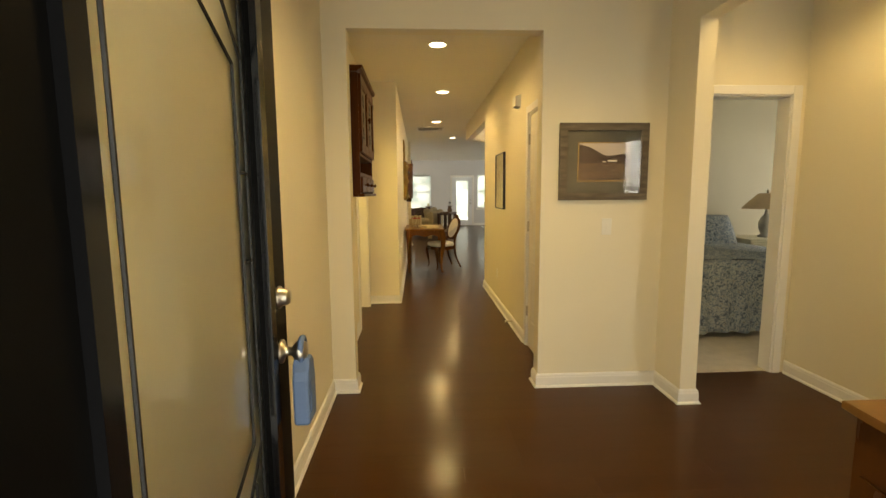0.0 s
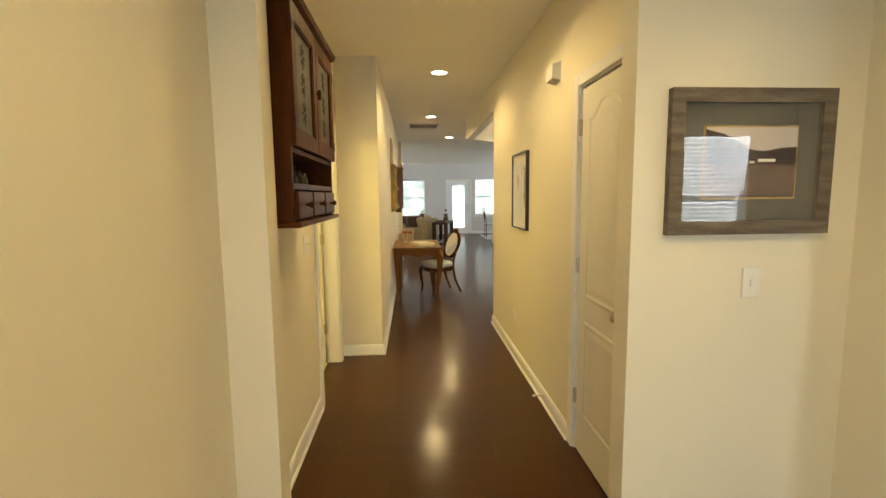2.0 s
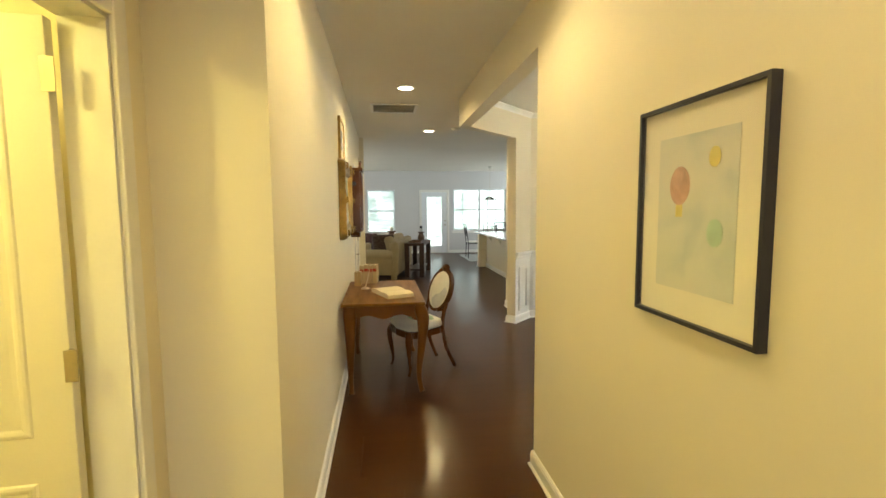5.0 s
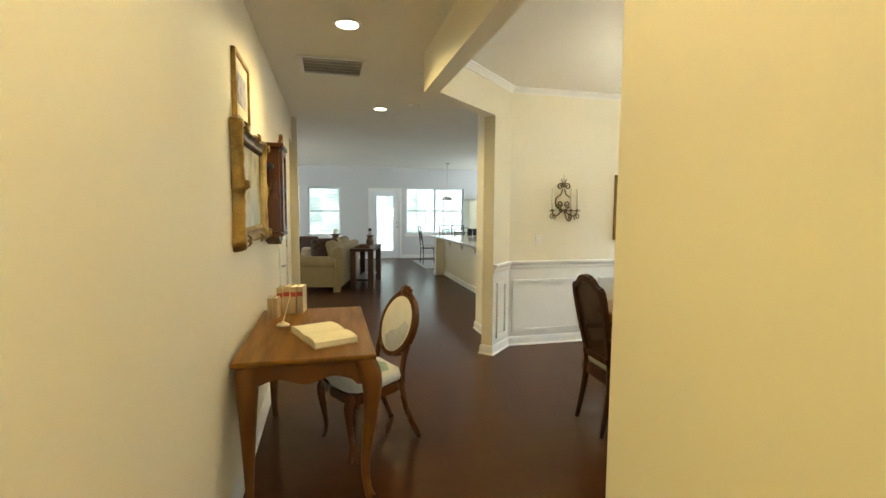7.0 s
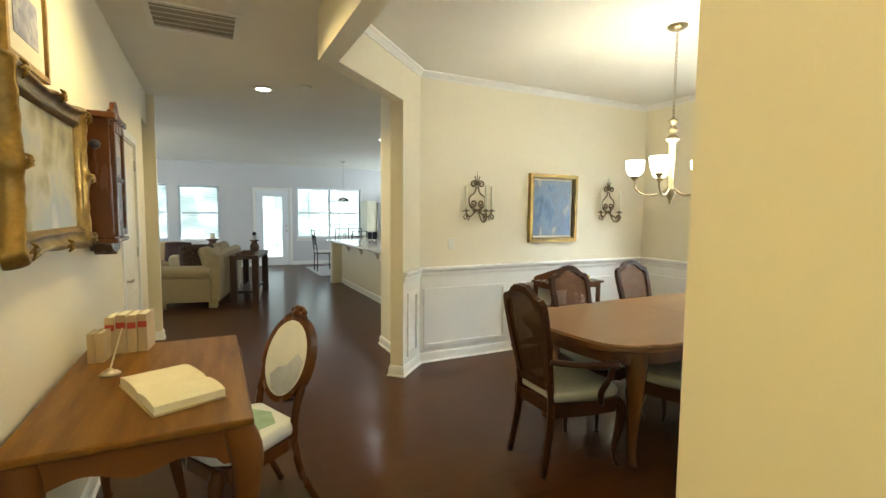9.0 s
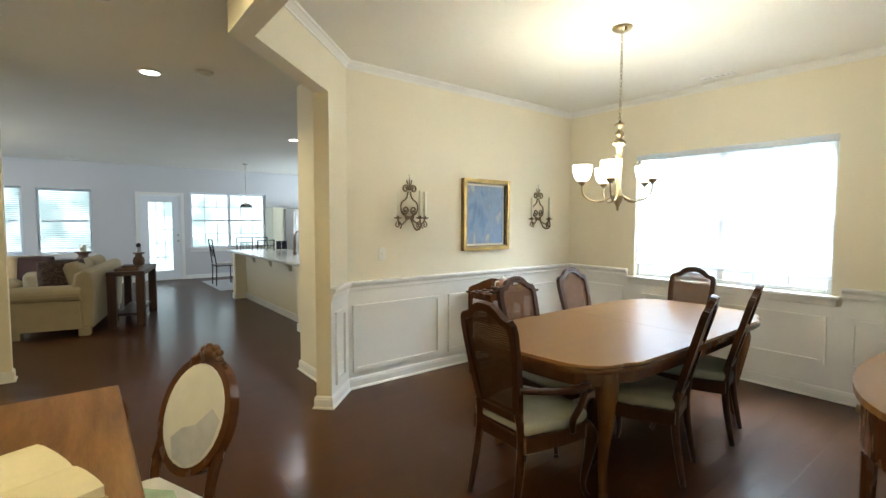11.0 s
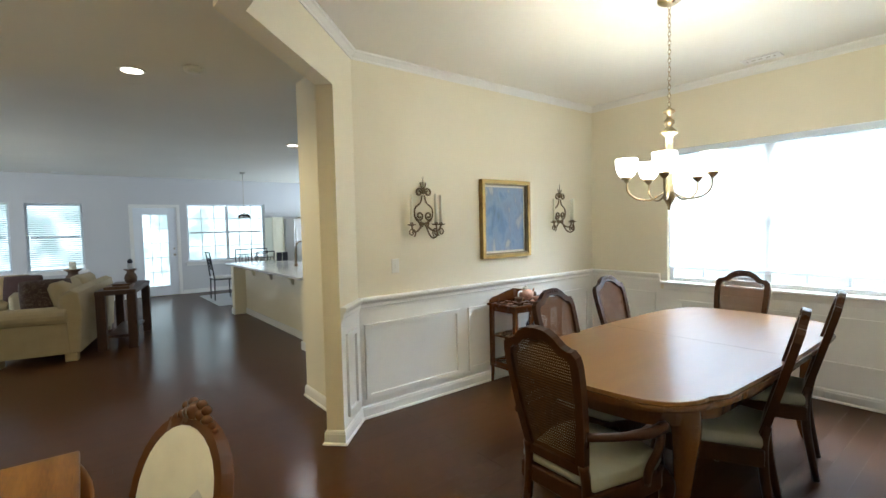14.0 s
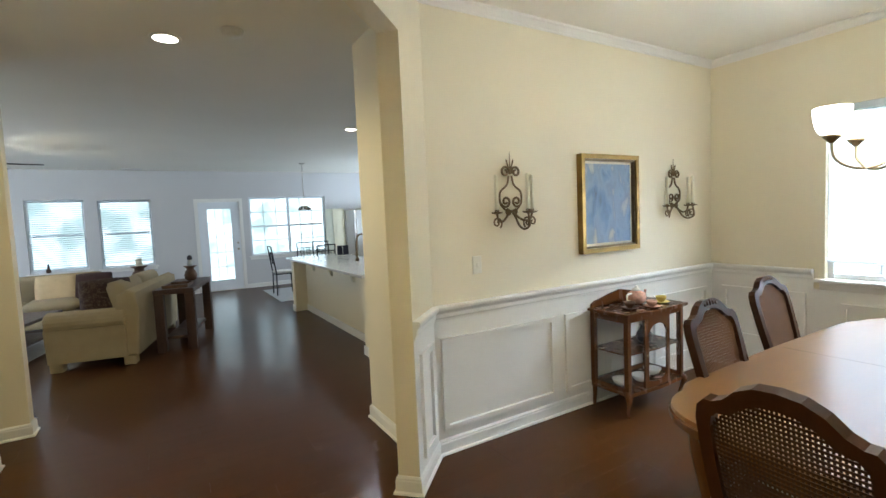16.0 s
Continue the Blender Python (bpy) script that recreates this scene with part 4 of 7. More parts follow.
for z, prof, nm in ((1.13, [(0.030, 0), (0.030, 0.006), (0.024, 0.010), (0.022, 0.024), (0.018, 0.030), (0.0, 0.031)], "deadbolt"),
                    (0.98, [(0.032, 0), (0.032, 0.006), (0.013, 0.012), (0.012, 0.030), (0.026, 0.042), (0.030, 0.056), (0.024, 0.068), (0.0, 0.072)], "door_knob")):
    k = lathe(prof, seg=20)
    bmesh.ops.transform(k, matrix=pose(DW - 0.065, 0, z, 90), verts=k.verts[:])
    part(nm, k, NICKEL, front, "satin nickel " + nm.replace("_", " "), smooth=True)
tag = thing("lockbox", "slate blue rubber-covered lockbox hanging from the front door knob", "lockbox", front.matrix_world @ pose(DW - 0.065, -0.058, 0.785))
part("cover", prism([(-0.036, 0.0), (0.036, 0.0), (0.041, 0.008), (0.041, 0.125), (0.036, 0.148), (0.024, 0.166), (0.016, 0.180), (-0.016, 0.180), (-0.024, 0.166), (-0.036, 0.148), (-0.041, 0.125), (-0.041, 0.008)], -0.022, 0.022, UP, None, 0.008), BLUETAG, tag)
part("face_plate", boxes((-0.026, -0.0245, 0.03, 0.026, -0.0222, 0.12), bevel=0.001), BLUETAG, tag)
part("shackle", tube(smoothed([(-0.016, 0, 0.172), (-0.020, 0, 0.205), (-0.012, 0, 0.228), (0.012, 0, 0.228), (0.020, 0, 0.205), (0.016, 0, 0.172)], 4), 0.0085, 8), BLUETAG, tag, smooth=True)


def framed(name, m, w, h, fw, depth, frame_mat, label, inner, mats=(), glass=True, lip=None):
    """A framed picture on local x 0..w, z 0..h, its back at y = 0 and its face towards local -y. mats: (inset, material) from the frame inwards."""
    pic = thing(name, label, "picture", m)
    part("frame", ring(rect(0, w, 0, h), rect(fw, w - fw, fw, h - fw), 0, depth, pose(0, -depth, 0) @ UP, min(0.012, fw * 0.3)), frame_mat, pic)
    if lip:
        part("inner_frame", ring(rect(fw - 0.002, w - fw + 0.002, fw - 0.002, h - fw + 0.002), rect(fw + 0.016, w - fw - 0.016, fw + 0.016, h - fw - 0.016), 0, depth * 0.6, pose(0, -depth * 0.72, 0) @ UP, 0.004), lip, pic)
    part("backing", boxes((fw - 0.004, -0.006, fw - 0.004, w - fw + 0.004, -0.001, h - fw + 0.004)), BLACKF, pic)
    y, prev = -0.008, 0.0
    for inset, mm in mats:
        part("mat_board", boxes((fw + prev, y - 0.002, fw + prev, w - fw - prev, y, h - fw - prev)), mm, pic)
        y -= 0.003
        prev = inset
    part("image", boxes((fw + prev, y - 0.002, fw + prev, w - fw - prev, y, h - fw - prev)), inner, pic)
    if glass:
        g = part("glass", boxes((fw - 0.001, y - 0.012, fw - 0.001, w - fw + 0.001, y - 0.0095, h - fw + 0.001)), GLASS, pic)
        g.visible_shadow = False
    return pic


GARDEN_ART = picture_mat("green_garden_painting", [(0.010, 0.016, 0.006), (0.03, 0.05, 0.014), (0.08, 0.12, 0.035), (0.022, 0.034, 0.010), (0.16, 0.19, 0.06), (0.05, 0.045, 0.05)], 12, 0.6)
HILL_ART = picture_mat("brown_landscape_print", [(0.035, 0.018, 0.010), (0.10, 0.055, 0.028), (0.15, 0.085, 0.045), (0.34, 0.26, 0.18)], 2.0, 1.0, (1.0, 1, 4.0))
GOLD_ART = picture_mat("hazy_river_painting", [(0.13, 0.12, 0.08), (0.32, 0.27, 0.13), (0.46, 0.42, 0.31), (0.34, 0.37, 0.38), (0.52, 0.51, 0.46)], 3.2, 0.25, detail=9.0)
BLUE_ART = picture_mat("blue_figureless_painting", [(0.06, 0.09, 0.13), (0.11, 0.18, 0.31), (0.20, 0.27, 0.38), (0.16, 0.21, 0.30), (0.44, 0.42, 0.38)], 5.0, 0.5, (1.8, 1, 0.8), detail=9.0)
PALE_ART = picture_mat("pale_watercolour", [(0.42, 0.45, 0.40), (0.56, 0.55, 0.46), (0.60, 0.57, 0.46)], 6.0, 0.6)
PRINT_ART = picture_mat("small_violet_print", [(0.17, 0.17, 0.26), (0.31, 0.30, 0.38), (0.48, 0.46, 0.44)], 14.0, 0.8)

gp_ = framed("framed_painting", pose(-0.429, 1.19, 1.29, 0, 0, 90), 0.672, 0.62, 0.026, 0.045, GOLD, "green garden oil painting in a wide cream and gilt frame", GARDEN_ART, [(0.105, MATB)], glass=False)
part("inner_frame", ring(rect(0.105, 0.567, 0.105, 0.515), rect(0.127, 0.545, 0.127, 0.493), 0, 0.016, pose(0, -0.026, 0) @ UP, 0.004), GOLDD, gp_)
random.seed(21)
dabs = [(0.40, 0.30, MATB, 9, 0.035), (0.43, 0.25, WAX, 6, 0.025), (0.51, 0.29, PINK, 8, 0.03), (0.20, 0.32, MATB, 5, 0.022), (0.32, 0.21, YELLOW, 7, 0.05), (0.46, 0.19, PINK, 7, 0.05), (0.24, 0.19, GREENBLOT, 8, 0.06)]
for fx, fz, fm, nd, spread in dabs:
    for j in range(nd):
        ux, uz, r = fx + random.uniform(-spread, spread), fz + random.uniform(-spread, spread), random.uniform(0.005, 0.013)
        pts = [(ux + r * random.uniform(0.5, 1.1) * math.cos(k * math.pi / 5), uz + r * random.uniform(0.5, 1.3) * math.sin(k * math.pi / 5)) for k in range(10)]
        part("paint_dab", prism(pts, 0, 0.0006, pose(0, -0.0132 - 0.00008 * j, 0) @ UP), fm, gp_)
part("painted_arch", tube([(0.30 + 0.135 * math.cos(math.radians(a)), -0.0135, 0.38 + 0.075 * math.sin(math.radians(a))) for a in range(0, 181, 15)], 0.005, 4), GREENBLOT, gp_)
part("painted_arch", tube([(0.18, -0.0135, 0.385), (0.42, -0.0135, 0.385)], 0.006, 4), GREENBLOT, gp_)
for ax_ in (0.175, 0.425):
    part("painted_post", tube([(ax_, -0.0135, 0.385), (ax_, -0.0135, 0.20)], 0.006, 4), GREENBLOT, gp_)
SKY_TINT = mat("pale_pink_printed_sky", (0.52, 0.44, 0.36), 0.6, var=0.06, scale=9)
HILL_TINT = mat("dark_brown_printed_hill", (0.060, 0.030, 0.017), 0.6, var=0.2, scale=25)
barn = framed("framed_print", pose(1.15, 3.099, 1.345), 0.615, 0.52, 0.05, 0.03, BARN, "brown hill landscape print in a weathered grey wood frame", HILL_ART, [(0.078, MATG), (0.084, GOLD)])
part("printed_sky", prism([(0.135, 0.275), (0.48, 0.275), (0.48, 0.385), (0.135, 0.385)], 0, 0.0006, pose(0, -0.0166, 0) @ UP), SKY_TINT, barn)
part("printed_hill", prism([(0.135, 0.25), (0.48, 0.25), (0.48, 0.315), (0.42, 0.312), (0.36, 0.300), (0.31, 0.305), (0.255, 0.335), (0.20, 0.362), (0.135, 0.378)], 0, 0.0006, pose(0, -0.0174, 0) @ UP), HILL_TINT, barn)
part("printed_barn", boxes((0.335, -0.0186, 0.262, 0.40, -0.0180, 0.272), (0.30, -0.0186, 0.257, 0.32, -0.0180, 0.264)), MATB, barn)
watercolour = framed("framed_watercolour", pose(1.164, 5.64, 1.21, 0, 0, -90), 0.52, 0.64, 0.012, 0.028, BLACKF, "pale watercolour of balloons in a thin dark frame", PALE_ART, [(0.085, MATB)])
for bx, bz, r, mm in ((0.20, 0.40, 0.045, PINK), (0.34, 0.47, 0.022, YELLOW), (0.35, 0.27, 0.03, GREENBLOT)):
    d = lathe([(r, 0), (r, 0.0012)], seg=18)
    bmesh.ops.transform(d, matrix=pose(bx, -0.0135, bz, 90) @ Matrix.Diagonal((1, 1.25, 1, 1)), verts=d.verts[:])
    part("painted_balloon", d, mm, watercolour)
part("painted_basket", boxes((0.185, -0.0145, 0.31, 0.215, -0.0135, 0.345)), YELLOW, watercolour)


def ornate(name, m, w, h, label, inner):
    """A heavy scrolled gilt frame with swept corners."""
    pic = thing(name, label, "picture", m)
    fw, n = 0.088, 48

    def side(u):
        """How far the outer edge swells beyond the plain rectangle: flared corners, hollow sides, a cartouche at mid-side."""
        e = abs(2 * u - 1)
        return 0.030 * e ** 3 - 0.014 * (1 - e) + 0.018 * math.exp(-((u - 0.5) / 0.075) ** 2)
    outer, lift = [], []
    for (ax, az), (bx, bz), (nx, nz) in (((0, 0), (w, 0), (0, -1)), ((w, 0), (w, h), (1, 0)), ((w, h), (0, h), (0, 1)), ((0, h), (0, 0), (-1, 0))):
        for j in range(n):
            u = j / n
            o = side(u)
            outer.append((ax + (bx - ax) * u + nx * o, az + (bz - az) * u + nz * o))
            lift.append(0.005 * abs(2 * u - 1) ** 4 + 0.012 * math.exp(-((u - 0.5) / 0.06) ** 2))
    inner_edge = rect4(fw, w, h, n)
    bm = bmesh.new()
    rows = []
    for f, d, g in ((0.0, 0.001, 0), (0.0, 0.016, 0.3), (0.03, 0.034, 0.8), (0.10, 0.056, 1.0), (0.18, 0.062, 1.0), (0.27, 0.056, 0.9), (0.36, 0.046, 0.6), (0.50, 0.038, 0.4), (0.62, 0.036, 0.2), (0.70, 0.046, 0.1), (0.78, 0.048, 0), (0.84, 0.038, 0), (0.94, 0.034, 0), (1.0, 0.018, 0)):
        row = []
        for k, ((ox, oz), (ix, iz)) in enumerate(zip(outer, inner_edge)):
            curl = 0.0016 * math.sin(k * 1.05) * g if 0.05 < f < 0.6 else 0.0
            row.append(bm.verts.new((ox + (ix - ox) * f, -(d + lift[k] * g + curl), oz + (iz - oz) * f)))
        rows.append(row)
    for r0, r1 in zip(rows, rows[1:]):
        for k in range(len(r0)):
            bm.faces.new((r0[k], r0[(k + 1) % len(r0)], r1[(k + 1) % len(r0)], r1[k]))
    part("frame", bm, GOLDD, pic, "scrolled antique gilt frame with flared corners", smooth=True)
    for cx, cz, r in ((0.028, 0.028, 0.032), (w - 0.028, 0.028, 0.032), (0.028, h - 0.028, 0.032), (w - 0.028, h - 0.028, 0.032), (w / 2, 0.018, 0.026), (w / 2, h - 0.018, 0.026), (0.018, h / 2, 0.026), (w - 0.018, h / 2, 0.026)):
        orn = bmesh.new()
        for a in range(5):
            t = math.radians(a * 72 + 18)
            tube(smoothed([(cx, -0.074, cz), (cx + 0.5 * r * math.cos(t), -0.082, cz + 0.5 * r * math.sin(t)), (cx + r * math.cos(t + 0.5), -0.070, cz + r * math.sin(t + 0.5))], 3), [0.006, 0.007, 0.008, 0.008, 0.007, 0.005, 0.003], 6, orn)
        part("scroll_ornament", orn, GOLDD, pic, smooth=True)
    part("canvas", boxes((fw - 0.005, -0.022, fw - 0.005, w - fw + 0.005, -0.012, h - fw + 0.005)), inner, pic)
    part("backing", boxes((0.06, -0.011, 0.06, w - 0.06, -0.001, h - 0.06)), RECESS_DARK, pic)
    return pic


def rect4(k, w, h, n):
    pts = []
    for (ax, az), (bx, bz) in (((k, k), (w - k, k)), ((w - k, k), (w - k, h - k)), ((w - k, h - k), (k, h - k)), ((k, h - k), (k, k))):
        pts += [(ax + (bx - ax) * j / n, az + (bz - az) * j / n) for j in range(n)]
    return pts


ornate("gilt_framed_painting", pose(-0.069, 8.20, 1.305, 0, 0, 90), 0.93, 0.635, "hazy river landscape in a heavy scrolled antique gilt frame", GOLD_ART)
framed("small_framed_print", pose(-0.069, 8.29, 1.975, 0, 0, 90), 0.45, 0.36, 0.022, 0.022, GOLD, "small violet print with lettering in a gilt frame", PRINT_ART, [(0.075, MATB)], glass=False)
framed("blue_painting", pose(3.59, 10.359, 1.165), 0.655, 0.74, 0.034, 0.05, GOLDD, "blue painting in a dark gilt frame with a cream liner" , BLUE_ART, [(0.034, MATB)], glass=False, lip=DARKGILT)

# wall clock
clock = thing("wall_clock", "red-brown wooden pendulum wall clock with a glazed door", "clock", pose(-0.069, 9.24, 1.26, 0, 0, 90))
part("case", boxes((0.0, -0.135, 0.06, 0.33, 0, 0.68), bevel=0.004), MAHOG, clock)
part("hood", boxes((-0.025, -0.165, 0.68, 0.355, 0, 0.715), bevel=0.008, seg=2), MAHOG, clock)
part("crest", prism([(0.02, 0.715), (0.31, 0.715), (0.29, 0.735), (0.24, 0.745), (0.21, 0.785), (0.165, 0.80), (0.12, 0.785), (0.09, 0.745), (0.04, 0.735)], 0, 0.022, pose(0, -0.145, 0) @ UP), MAHOG, clock)
part("base_moulding", boxes((-0.018, -0.155, 0.035, 0.348, 0, 0.06), bevel=0.006, seg=2), MAHOG, clock)
part("bottom_bracket", prism([(0.0, 0.035), (0.33, 0.035), (0.26, -0.01), (0.20, -0.015), (0.165, -0.035), (0.13, -0.015), (0.07, -0.01)], 0, 0.10, pose(0, -0.12, 0) @ UP), MAHOG, clock)
ck = lathe([(0.012, 0), (0.010, 0.012), (0.024, 0.020), (0.024, 0.028), (0.0, 0.032)], seg=16)
bmesh.ops.transform(ck, matrix=pose(0.0, -0.075, 0.545, 0, -90), verts=ck.verts[:])
part("side_knob", ck, BLACKF, clock, "round dark knob on the case side", smooth=True)
cdoor = part("clock_door", ring(rect(0.012, 0.318, 0.07, 0.67), rect(0.05, 0.28, 0.11, 0.63), 0, 0.018, pose(0, -0.154, 0) @ UP, 0.004), MAHOG, clock)
part("door_glass", boxes((0.05, -0.147, 0.11, 0.28, -0.144, 0.63)), GLASS, cdoor).visible_shadow = False
part("door_bar", boxes((0.05, -0.152, 0.365, 0.28, -0.149, 0.385)), MAHOG, cdoor)
dial = lathe([(0.095, 0), (0.095, 0.004)], seg=28)
bmesh.ops.transform(dial, matrix=pose(0.165, -0.136, 0.50, 90), verts=dial.verts[:])
part("dial", dial, MATB, clock, "ivory dial")
part("clock_hand", boxes((0.162, -0.142, 0.50, 0.168, -0.141, 0.57), (0.165, -0.1428, 0.497, 0.21, -0.1415, 0.503)), BLACKM, clock)
pend = lathe([(0.035, 0), (0.035, 0.006)], seg=20)
bmesh.ops.transform(pend, matrix=pose(0.165, -0.136, 0.19, 90), verts=pend.verts[:])
box(pend, 0.162, -0.140, 0.19, 0.168, -0.137, 0.38)
part("pendulum", pend, BRASS, clock, "brass pendulum")

# hanging cupboard on the west wall of the hall
cup = thing("hanging_cupboard", "red-brown wooden wall cupboard with pierced tin doors and three drawers", "cupboard", pose(-0.439, 3.285, 1.378, 0, 0, 90))
CW, CD = 0.895, 0.215
for bx0, bx1 in ((0, 0.02), (CW - 0.02, CW)):
    part("side_panel", boxes((bx0, -CD, 0.022, bx1, 0, 0.86), bevel=0.002), CAB, cup)
part("back_panel", boxes((0.02, -0.012, 0.022, CW - 0.02, 0, 0.86)), CAB, cup)
part("top_panel", boxes((0.02, -CD, 0.84, CW - 0.02, -0.012, 0.86), bevel=0.002), CAB, cup)
part("bottom_board", boxes((-0.02, -CD - 0.03, 0.0, CW + 0.02, 0, 0.022), bevel=0.007, seg=2), CAB, cup)
for sz0, sz1 in ((0.150, 0.175), (0.292, 0.314)):
    part("shelf", boxes((0.02, -CD + 0.002, sz0, CW - 0.02, -0.012, sz1), bevel=0.002), CAB, cup)
# dark sheet over the back panel: the niche's shade as colour
part("niche_back", boxes((0.02, -0.016, 0.175, CW - 0.02, -0.0125, 0.292)), RECESS_DARK, cup)
part("cornice", prism([(0, 0.86), (CD, 0.86), (CD + 0.012, 0.872), (CD + 0.030, 0.880), (CD + 0.038, 0.900), (0, 0.900)], -0.035, CW + 0.035, Matrix(((0, 0, 1, 0), (-1, 0, 0, 0), (0, 1, 0, 0), (0, 0, 0, 1)))), CAB, cup)
dw = (CW - 0.04) / 3
for k in range(3):
    x0, x1 = 0.02 + k * dw + 0.010, 0.02 + (k + 1) * dw - 0.010
    d = part("drawer", boxes((x0, -CD - 0.014, 0.030, x1, -CD + 0.15, 0.143), bevel=0.006, seg=2), CAB, cup)
    kb = lathe([(0.007, 0), (0.006, 0.010), (0.013, 0.018), (0.014, 0.026), (0.008, 0.032), (0.0, 0.033)], seg=14)
    bmesh.ops.transform(kb, matrix=pose((x0 + x1) / 2, -CD - 0.014, 0.087, 90), verts=kb.verts[:])
    part("drawer_knob", kb, CAB, d, smooth=True)
    # dark strip that paints the shade in the gap between drawers
    part("drawer_divider", boxes((x1 + 0.004, -CD + 0.001, 0.022, x1 + 0.016, -0.02, 0.150)), RECESS_DARK, cup) if k < 2 else None
for k in range(2):
    x0, x1, z0, z1 = 0.004 + k * CW / 2, -0.004 + (k + 1) * CW / 2, 0.318, 0.852
    d = part("cupboard_door", ring(rect(x0, x1, z0, z1), rect(x0 + 0.062, x1 - 0.062, z0 + 0.062, z1 - 0.062), 0, 0.02, pose(0, -CD - 0.02, 0) @ UP, 0.003), CAB, cup)
    part("panel_bead", ring(rect(x0 + 0.060, x1 - 0.060, z0 + 0.060, z1 - 0.060), rect(x0 + 0.072, x1 - 0.072, z0 + 0.072, z1 - 0.072), 0, 0.008, pose(0, -CD - 0.016, 0) @ UP, 0.002), CAB, d)
    part("tin_panel", boxes((x0 + 0.062, -CD - 0.008, z0 + 0.062, x1 - 0.062, -CD - 0.005, z1 - 0.062)), TIN, d, "aged pierced tin panel")
    holes = bmesh.new()
    cx = (x0 + x1) / 2
    for cz in (z0 + 0.15, z0 + 0.267, z0 + 0.384):
        for a in range(8):
            t = a * math.pi / 4
            for r, s in ((0.020, 0.0075), (0.036, 0.006)):
                c = lathe([(s, 0), (s, 0.0012)], seg=8)
                bmesh.ops.transform(c, matrix=pose(cx + r * math.cos(t), -CD - 0.008, cz + r * 1.2 * math.sin(t), 90) @ pose(0, 0, 0, 0, 0, math.degrees(t)) @ Matrix.Diagonal((1.6, 0.8, 1, 1)), verts=c.verts[:])
                tmp = bpy.data.meshes.new("tmp")
                c.to_mesh(tmp)
                c.free()
                holes.from_mesh(tmp)
                bpy.data.meshes.remove(tmp)
    part("pierced_pattern", holes, HOLE, d, "dark pierced flower pattern")
    for hz in (z0 + 0.08, z1 - 0.08):
        part("cupboard_hinge", boxes(((x0 + 0.001, -CD - 0.0235, hz - 0.025, x0 + 0.012, -CD - 0.0205, hz + 0.025) if k == 0 else (x1 - 0.012, -CD - 0.0235, hz - 0.025, x1 - 0.001, -CD - 0.0205, hz + 0.025))), BLACKM, d)
latch = lathe([(0.009, 0), (0.009, 0.012)], seg=12)
bmesh.ops.transform(latch, matrix=pose(CW / 2, -CD - 0.020, 0.60, 90), verts=latch.verts[:])
tube(smoothed([(CW / 2, -CD - 0.030, 0.615), (CW / 2, -CD - 0.034, 0.60), (CW / 2, -CD - 0.030, 0.572)], 4), 0.008, 8, latch)
part("turn_latch", latch, CAB, cup, smooth=True)
for jx, s in ((0.42, 0.80), (0.53, 0.90), (0.64, 0.80)):
    jar = thing("small_jar", "small grey stoneware jar with a narrow neck, on the cupboard shelf", "jar", cup.matrix_world @ pose(jx, -0.11, 0.175), "jars in the cupboard")
    part("jar_body", lathe([(0.016 * s, 0), (0.028 * s, 0.012 * s), (0.033 * s, 0.035 * s), (0.024 * s, 0.056 * s), (0.016 * s, 0.066 * s), (0.021 * s, 0.078 * s), (0.019 * s, 0.080 * s), (0.013 * s, 0.068 * s)], seg=18), CLAY, jar, smooth=True)
    part("lid", lathe([(0.012 * s, 0.068 * s), (0.021 * s, 0.079 * s), (0.018 * s, 0.084 * s), (0.0, 0.086 * s)], seg=18), CLAY, jar, smooth=True)

# chest of drawers in the foyer
chest = thing("chest_of_drawers", "small brown bow-front chest with three drawers on curved legs", "chest", pose(1.885, 0.42, 0, 0, 0, 90))     # local x along the wall, front towards local +y
CHW, CHD = 0.76, 0.43
bow = [(u * CHW, CHD - 0.03 + 0.03 * math.sin(math.pi * u)) for u in [k / 12 for k in range(13)]]
part("carcass", prism([(0, 0), *[(x, y - 0.012) for x, y in bow], (CHW, 0)], 0.20, 0.745), MAHOG, chest)
part("top", prism([(-0.02, 0), *[(x * 1.05 - 0.02, y + 0.025) for x, y in bow], (CHW + 0.02, 0)], 0.745, 0.772, None, None, 0.006), TABLETOP, chest)
for k in range(3):
    z0 = 0.225 + k * 0.172
    ins = [(0.03 + x * (CHW - 0.06) / CHW, y) for x, y in bow]
    d = part("drawer", prism([*[(x, y - 0.05) for x, y in ins[::-1]], *ins], z0, z0 + 0.160, None, None, 0.004), MAHOG, chest)
    for hx in (0.20, 0.56):
        part("drawer_pull", tube(smoothed([(hx - 0.035, CHD - 0.005, z0 + 0.085), (hx - 0.030, CHD + 0.022, z0 + 0.070), (hx + 0.030, CHD + 0.022, z0 + 0.070), (hx + 0.035, CHD - 0.005, z0 + 0.085)], 4), 0.0045, 8), BRASS, d, smooth=True)


